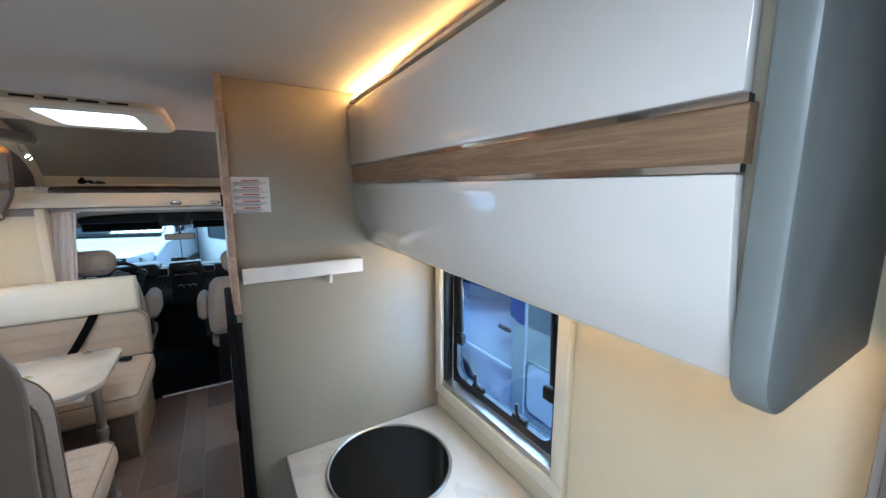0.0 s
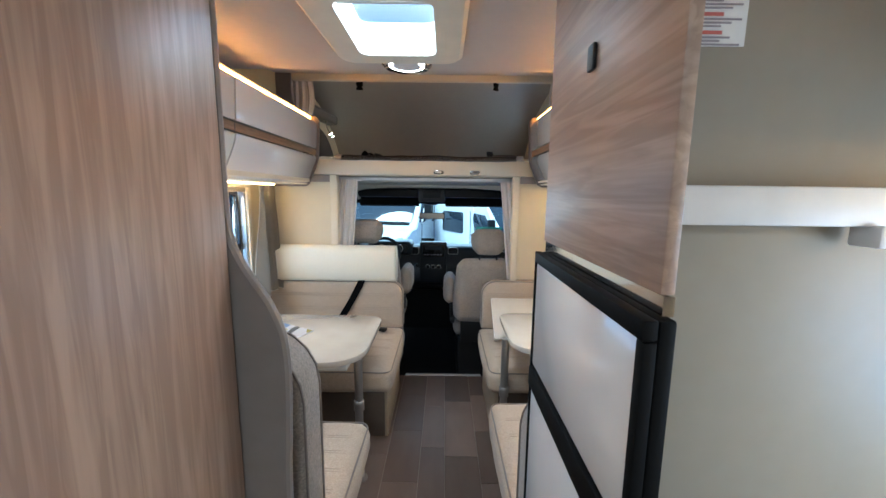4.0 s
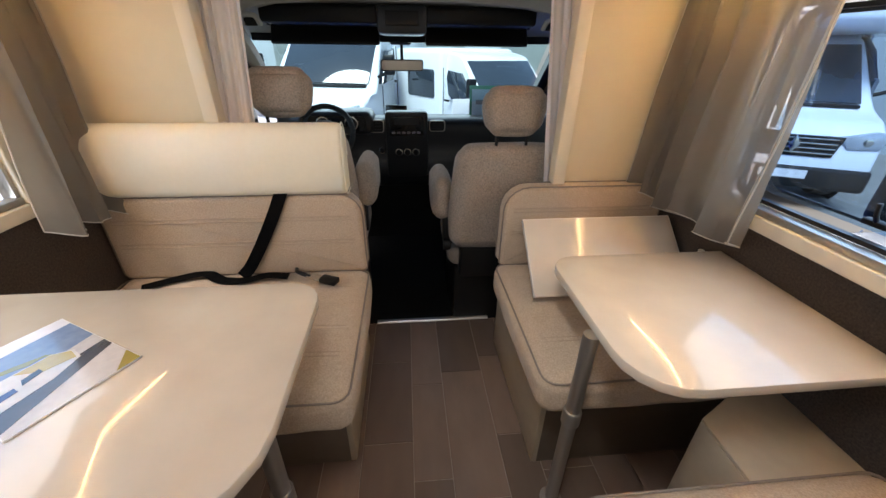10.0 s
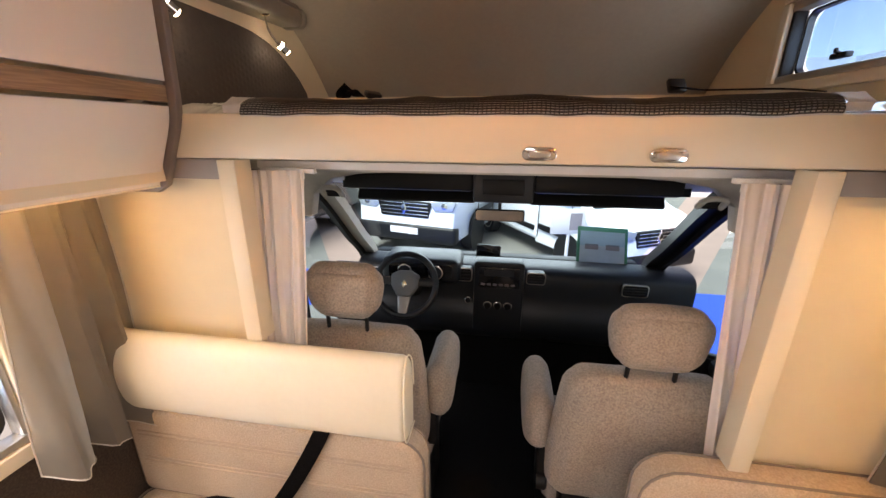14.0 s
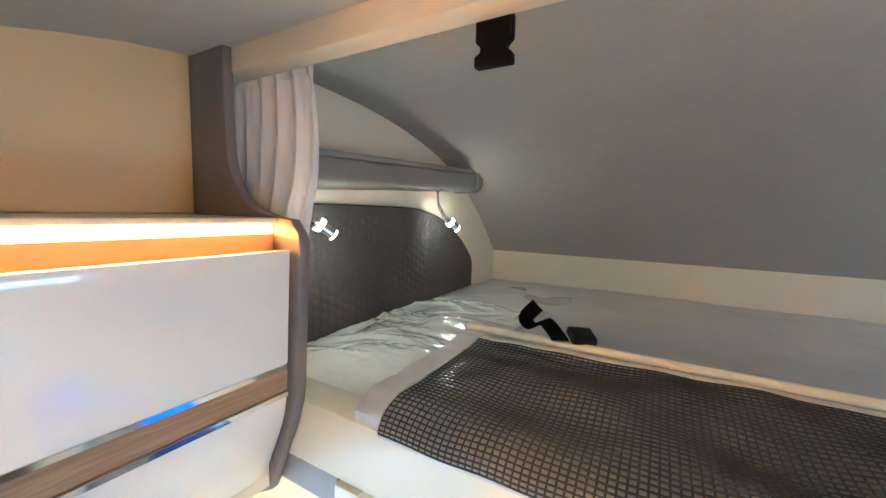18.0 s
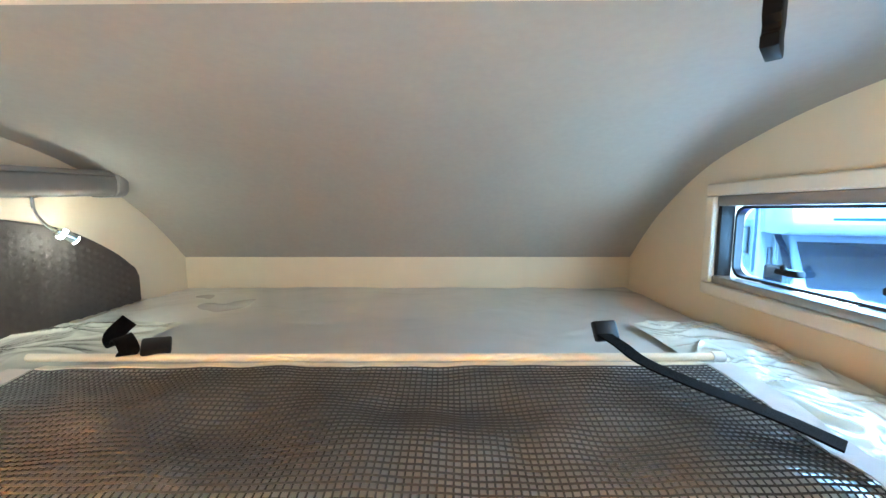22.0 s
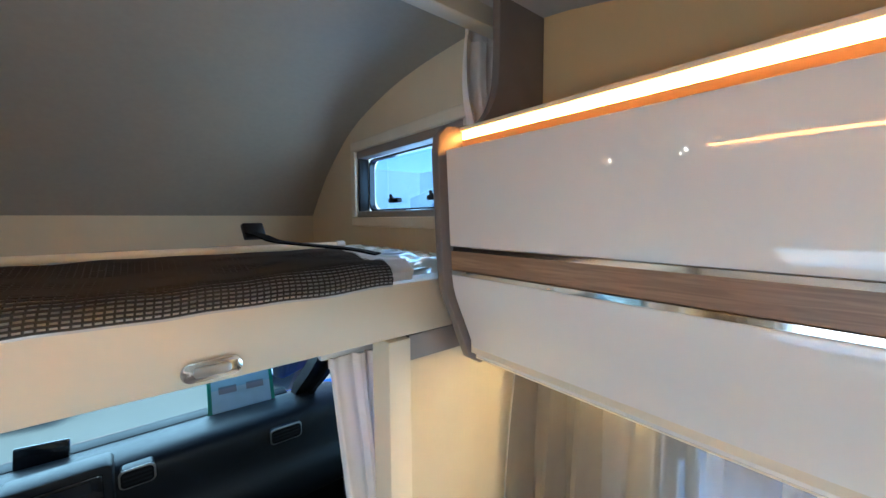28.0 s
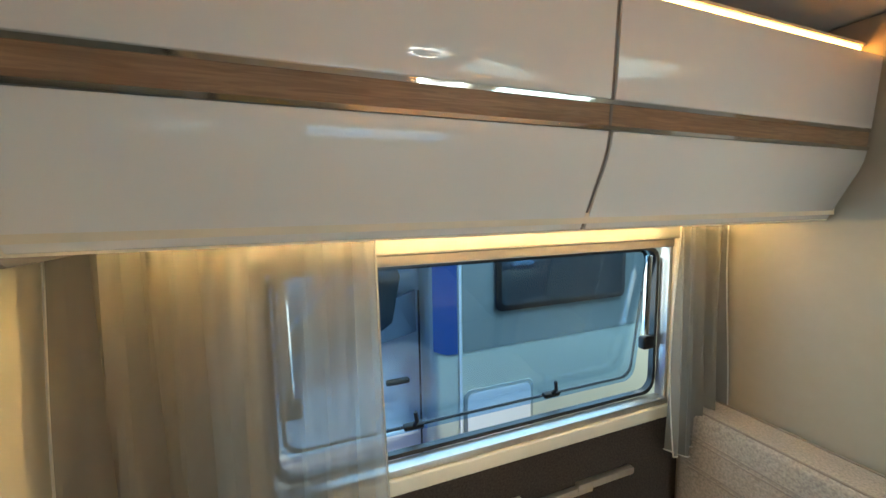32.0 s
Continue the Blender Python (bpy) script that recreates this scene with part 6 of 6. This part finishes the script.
# ---- headboard, shelf and reading lamps ----
hb = [(3.475, 1.7), (3.475, 2.0), (3.9, 2.0)] + [tuple(p) for p in smooth_path([(3.98, 1.996), (4.12, 1.965), (4.26, 1.89), (4.345, 1.82)], 4)] + [(4.358, 1.79), (4.358, 1.7)]
t = thing("headboard", (-0.94, 3.95, 1.7), "dark grey quilted headboard panel on the alcove wall", "headboard")
part("panel", prism(hb, -0.904, -0.886, 'x', bevel=0.006, seg=3), M_HEADBOARD, t)
b = bmesh.new()
r = 0.012
for i in range(46):
    for j in range(16):
        y, z = 3.49 + i * r * 1.8, 1.71 + j * r * 2.0 + (i % 2) * r
        lim = 1.985 if y < 3.95 else 1.985 - (y - 3.95) ** 2 * 1.05
        if z > lim - 0.016 or y > 4.32:
            continue
        c = b.verts.new((-0.8844, y, z))
        k6 = [b.verts.new((-0.8862, y + r * math.cos(math.pi * k / 3), z + r * math.sin(math.pi * k / 3))) for k in range(6)]
        for k in range(6):
            b.faces.new((c, k6[k], k6[(k + 1) % 6]))
tagged(part("quilting", b, M_HEADBOARD, t, "small hexagonal quilting", smooth=False), kind="stuff")
def slope(bm):
    """The shelf falls gently towards the living room."""
    for v in bm.verts:
        v.co.z -= 0.05 * max(0, 4.22 - v.co.y)
    return bm


t = thing("alcove_shelf", (-0.9, 3.9, 2.07), "grey moulded shelf along the alcove wall", "shelf")
pr = round_rect(-0.904, -0.815, 2.062, 2.125, (0.0, 0.022, 0.012, 0.0))
part("moulding", slope(prism(pr, 3.47, 4.22, 'y')), M_SHELF, t)
part("top_lip", slope(box(-0.825, -0.817, 3.47, 4.22, 2.124, 2.137, 0.002)), M_SHELF, t)
part("end_cap", prism(round_rect(-0.904, -0.807, 2.058, 2.145, (0.0, 0.03, 0.01, 0.0)), 4.218, 4.255, 'y', bevel=0.006), M_SHELF, t)


def reading_lamp(y, dy):
    t = thing("reading_lamp", (-0.835, y, 2.06), "small chrome gooseneck reading lamp, switched on", "reading lamp", "reading lamps")
    part("base", lathe([(0.018, 0), (0.018, -0.01), (0.01, -0.014)], (-0.84, y, 2.062), sides=16), M_CHROME, t)
    neck = smooth_path([(-0.84, y, 2.05), (-0.837, y, 2.015), (-0.827, y + dy * 0.4, 1.98), (-0.815, y + dy, 1.957)], 5)
    part("neck", tube(neck, 0.004, 8), M_CHROME, t)
    p, d = neck[-1], Vector((0.35, 0.75 * (1 if dy > 0 else -1), -0.62)).normalized()
    h = part("head", tube([p - d * 0.012, p + d * 0.03], 0.0125, 14), M_CHROME, t)
    part("bulb_side", tube([p - d * 0.005, p + d * 0.004], 0.0132, 14), M_LAMP, h, "glowing ring")
    part("bulb", tube([p + d * 0.0305, p + d * 0.0335], 0.011, 14), M_LAMP, h, "glowing lens")


reading_lamp(3.482, 0.045)
reading_lamp(4.0, 0.04)


# ---- curtains ----
def curtain(name, a, b_, z0, z1, folds, depth, material, label, flare=1.15, pinch=None, seed=0.0, group="curtains", lean=(0, 0), tied=False):
    """Hanging cloth from plan point a to b_, with folds that deepen downwards. pinch: (height share, width share) where it is gathered."""
    A, B = Vector((*a, 0)), Vector((*b_, 0))
    mid, along = (A + B) / 2, (B - A)
    nrm = Vector((-along.y, along.x, 0)).normalized()
    t = thing(name, (mid.x, mid.y, z0), label, "curtain", group)

    def fn(u, v):
        w = 1 + (flare - 1) * v
        if pinch:
            w *= 1 - (1 - pinch[1]) * math.exp(-((v - pinch[0]) / 0.22) ** 2)
        q = (u - 0.5) * w
        if tied:
            # gathered towards the wall at a tie, bulging above it and flaring below
            g = min(1, max(0, (v - 0.28) / 0.5))
            e = 0.27 * g * g * (3 - 2 * g) - 0.2 * max(0, (v - 0.8) / 0.2) - 0.05 * math.sin(math.pi * min(1, v / 0.4))
            q = -0.5 + e + u * (1 - e)
        ph = u * folds * 2 * math.pi + seed + 1.3 * math.sin(u * 7 + seed) + 0.6 * math.sin(v * 3 + seed + u * 5)
        d = depth * (0.45 + 0.75 * v) * (math.sin(ph) + 0.35 * math.sin(2.3 * ph + seed))
        z = z1 + (z0 - z1) * v + (0.012 * math.sin(ph * 0.5 + 1) + 0.3 * d) * v ** 4
        p = mid + along * q + nrm * d + Vector((lean[0] * v, lean[1] * v, 0))
        return (p.x, p.y, z)
    part("cloth", sheet(fn, folds * 12, 30), material, t)
    # hem and heading
    part("heading", tube([fn(i / 60, 0.0) for i in range(61)], 0, flat=(0.004, 0.02)), material, t)
    n = folds * 14
    part("hem", tube([fn(i / n, 0.998) for i in range(n + 1)], 0.0022, 5), M_HEM if material is M_CURTAIN else material, t, "pale stitched hem")
    if material is M_CURTAIN:
        for u in (0.002, 0.998):
            part("edge_hem", tube([fn(u, i / 30) for i in range(31)], 0.0022, 5), M_HEM, t, "pale stitched hem")
    return t


curtain("window_curtain", (1.03, 2.88), (1.03, 3.42), 0.81, 1.53, 5, 0.04, M_CURTAIN, "sheer taupe curtain drawn aside at the window", 1.02, seed=0.4, group="window curtains", lean=(-0.02, 0.0))
curtain("window_curtain", (1.035, 1.71), (1.035, 1.945), 0.76, 1.53, 4, 0.026, M_CURTAIN, "sheer taupe curtain drawn aside at the window", 1.1, seed=1.4, group="window curtains")
curtain("window_curtain", (-1.03, 3.16), (-1.03, 3.42), 0.80, 1.515, 3, 0.036, M_CURTAIN, "sheer taupe curtain drawn aside at the window", 1.2, seed=2.0, group="window curtains")
curtain("cab_curtain", (-0.465, 3.485), (-0.6, 3.468), 0.82, 1.545, 4, 0.014, M_CURTAIN_PINK, "blush cab curtain gathered at the pillar", 0.85, seed=0.3, group="cab curtains", lean=(-0.05, 0))
curtain("cab_curtain", (0.555, 3.485), (0.655, 3.468), 0.74, 1.54, 3, 0.013, M_CURTAIN_PINK, "blush cab curtain gathered at the pillar", 0.85, seed=1.3, group="cab curtains", lean=(0.07, 0))
curtain("alcove_curtain", (-0.752, 3.457), (-0.965, 3.452), 1.66, 2.212, 6, 0.018, M_CURTAIN_PINK, "white blush alcove curtain gathered at the side", 1.0, tied=True, seed=0.7, group="alcove curtains")
curtain("alcove_curtain", (0.868, 3.457), (1.035, 3.452), 1.76, 2.212, 5, 0.016, M_CURTAIN_PINK, "white blush alcove curtain gathered at the side", 1.0, tied=True, seed=1.7, group="alcove curtains")
for s, x0 in ((-1, 0.44), (1, 0.54)):
    solid("curtain_rail", box(s * x0, s * (x0 + 0.15), 3.485, 3.5, 1.548, 1.56), M_WHITE_PLASTIC, "white curtain rail over the cab opening", "curtain rail")


# ---- latches on the bed edge ----
def latch(x):
    t = thing("bed_latch", (x, 3.4, 1.61), "oval chrome latch in the bed edge", "latch", "bed latches")
    part("plate", prism(round_rect(x - 0.036, x + 0.036, 1.596, 1.624, 0.0138), 3.394, 3.3995, 'y', bevel=0.002), M_CHROME, t)
    part("thumb_piece", prism(round_rect(x - 0.022, x + 0.022, 1.603, 1.617, 0.006), 3.389, 3.3938, 'y', bevel=0.002), M_ALU, t)


latch(0.111)
latch(0.361)


# ---- small things ----
t = thing("brochure", (-0.69, 2.62, 0.75), "glossy travel brochure with landscape cover lying on the table", "brochure")
m = pose(-0.6985, 2.611, 0.7505, 0, 0, -29)
part("pages", move(box(-0.15, 0.15, -0.107, 0.107, 0, 0.003, 0.001, 1), m), M_PAPER, t)
def printed(name, pts, level, col, col2=None, gloss=0.2):
    """A flat printed area on the cover."""
    ink = mat("print_" + name, col, gloss, scale=45, mix=0.7, color2=col2 or tuple(c * 0.7 for c in col), coat=0.3, detail=8)
    part(name, move(prism(pts, 0.003 + 0.0004 * level, 0.0033 + 0.0004 * level, 'z'), m), ink, t)


printed("sky_area", [(-0.148, -0.105), (-0.1, -0.105), (-0.112, 0.105), (-0.148, 0.105)], 0, (0.66, 0.66, 0.68), (0.55, 0.56, 0.6))
printed("lake_area", [(-0.0999, -0.105), (0.02, -0.105), (-0.02, 0.105), (-0.1119, 0.105)], 0, (0.1, 0.16, 0.28), (0.2, 0.27, 0.38))
printed("meadow_area", [(0.0201, -0.105), (0.148, -0.105), (0.148, 0.105), (-0.0199, 0.105)], 0, (0.55, 0.52, 0.5), (0.4, 0.38, 0.37))
hills = [(-0.045 + 0.022 * math.cos(k * 0.42 - 1.2) * (1 + 0.25 * math.sin(k * 2.1)), -0.03 + 0.065 * math.sin(k * 0.42)) for k in range(15)]
printed("hill_area", hills, 1, (0.3, 0.28, 0.08), (0.14, 0.15, 0.05))
printed("road_area", [(0.02, 0.105), (0.05, 0.105), (0.13, -0.105), (0.05, -0.105)], 1, (0.05, 0.045, 0.05))
printed("grass_area", [(0.1, 0.105), (0.148, 0.105), (0.148, 0.06)], 1, (0.32, 0.25, 0.06))
printed("vehicle_print", [(-0.02, -0.09), (-0.024, 0.03), (0.0, 0.06), (0.035, 0.055), (0.06, 0.0), (0.075, -0.09)], 2, (0.68, 0.66, 0.62))
printed("vehicle_alcove", [(-0.019, -0.03), (-0.022, 0.03), (0.0, 0.055), (0.03, 0.05), (0.02, 0.0)], 3, (0.5, 0.4, 0.14))
printed("vehicle_window", [(0.012, -0.03), (0.03, -0.035), (0.02, 0.0), (0.004, 0.0)], 4, (0.03, 0.035, 0.05))
printed("vehicle_stripe", [(0.028, -0.085), (0.048, -0.085), (0.04, -0.045), (0.024, -0.045)], 4, (0.04, 0.07, 0.2))

# seat belt on the front bench
t = thing("seat_belt", (-0.5, 3.35, 0.5), "black seat belt lying across the front bench", "seat belt")
part("shoulder_webbing", tube(smooth_path([(-0.415, 3.372, 0.93), (-0.42, 3.356, 0.86), (-0.50, 3.348, 0.70), (-0.585, 3.345, 0.56), (-0.62, 3.32, 0.522)], 5), 0, flat=(0.046, 0.003)), M_WEB, t)
part("lap_webbing", tube(smooth_path([(-0.97, 3.27, 0.519), (-0.87, 3.32, 0.522), (-0.77, 3.345, 0.528), (-0.69, 3.30, 0.522), (-0.60, 3.285, 0.526), (-0.52, 3.31, 0.53), (-0.44, 3.31, 0.524)], 5), 0, flat=(0.046, 0.003)), M_WEB, t)
part("tongue", move(box(-0.03, 0.03, -0.018, 0.018, 0, 0.004, 0.001), pose(-0.33, 3.28, 0.53, 0, 8, -25)), M_CHROME, t, "metal tongue")
part("buckle", move(box(-0.035, 0.035, -0.02, 0.02, 0, 0.022, 0.005), pose(-0.27, 3.255, 0.52, 0, 0, -25)), M_BLACK, t)
part("stalk", tube(smooth_path([(-0.42, 3.36, 0.525), (-0.40, 3.31, 0.54), (-0.35, 3.285, 0.532)], 4), 0.008, 8), M_BLACK, t)

# print on the safety notice
nt = next(o for o in scene.objects if o.name == "safety_notice")
for k in range(5):
    z = 1.742 - k * 0.0205
    part("red_heading", box(0.438, 0.485, 1.2664, 1.2672, z - 0.002, z + 0.002), M_RED, nt)
    for j in range(3):
        part("text_line", box(0.416, 0.507 - 0.012 * ((k + j) % 3), 1.2664, 1.2672, z - 0.0065 - j * 0.004, z - 0.0045 - j * 0.004), M_GREYINK, nt)

# wardrobe lock
wd = next(o for o in scene.objects if o.name == "wardrobe")
lk = part("lock", prism(round_rect(1.098, 1.122, 1.258, 1.302, 0.004), -0.2848, -0.278, 'x', bevel=0.002), M_CHROME, wd, "push lock with chrome rim")
part("lock_button", prism(round_rect(1.103, 1.117, 1.265, 1.295, 0.003), -0.2778, -0.275, 'x', bevel=0.001), M_BLACK, lk)
ft = next(o for o in scene.objects if o.name == "fridge_tower")
part("door_lock", prism(round_rect(1.40, 1.425, 1.66, 1.70, 0.004), 0.381, 0.3875, 'x', bevel=0.002), M_BLACK, ft, "dark push lock")

# wheel boxes under the tables
t = thing("wheel_box", (0.95, 2.5, 0), "beige wheel box at the side wall below the single table", "wheel box")
plan = [(0.805, 2.31), (1.105, 2.31), (1.105, 2.745), (0.815, 2.6)]
part("casing", prism(plan, 0.0, 0.445, 'z', bevel=0.004), M_BENCH, t)
part("lid", prism(plan, 0.446, 0.457, 'z', bevel=0.004), M_BENCH, t)
t = thing("wheel_box", (-1.0, 2.44, 0), "beige wheel box with sloped front below the large table", "wheel box")
part("casing", prism([(2.27, 0.0), (2.61, 0.0), (2.61, 0.457), (2.49, 0.578), (2.27, 0.578)], -0.9, -1.105, 'x', bevel=0.006), M_BENCH, t)
part("lid", box(-1.105, -0.902, 2.27, 2.485, 0.579, 0.588, 0.003), M_BENCH, t)
solid("grab_bar", prism(round_rect(2.03, 2.26, 0.688, 0.712, 0.006), 1.085, 1.1055, 'x', bevel=0.003), M_ALU, "short aluminium bar on the felt wall", "bar")

# ---- floor planks ----
fl = next(o for o in scene.objects if o.name == "floor")
cols, x = [], -1.115
edges = [0.035, 0.172, 0.352, 0.49]
xs = [0.035 - 0.325 * k for k in range(4, 0, -1)] + edges[:1]
bounds = []
for k in range(-4, 4):
    bounds += [(0.035 + 0.325 * k, 0.172 + 0.325 * k, 0.425), (0.172 + 0.325 * k, 0.36 + 0.325 * k, 0.565 if k % 2 == 0 else 0.42)]
starts = {(0, 0): 2.765, (0, 1): 2.69, (-1, 1): 2.917, (1, 0): 2.919}
rng = random.Random(4)
for i, (xa, xb, ln) in enumerate(bounds):
    xa, xb = max(xa, -1.118), min(xb, 1.118)
    if xb - xa < 0.02:
        continue
    y = starts.get((i // 2 - 4, i % 2), rng.uniform(2.5, 3.0))
    while y > -1.3:
        y -= ln
    while y < 3.635:
        ya, yb = max(y, -1.298), min(y + ln, 3.635)
        if yb - ya > 0.01:
            g = 0.0012
            part("plank", box(xa + g, xb - g, ya + g, yb - g, -0.0035, 0.0, 0.0012, 1), M_FLOOR, fl, smooth=False)
        y += ln
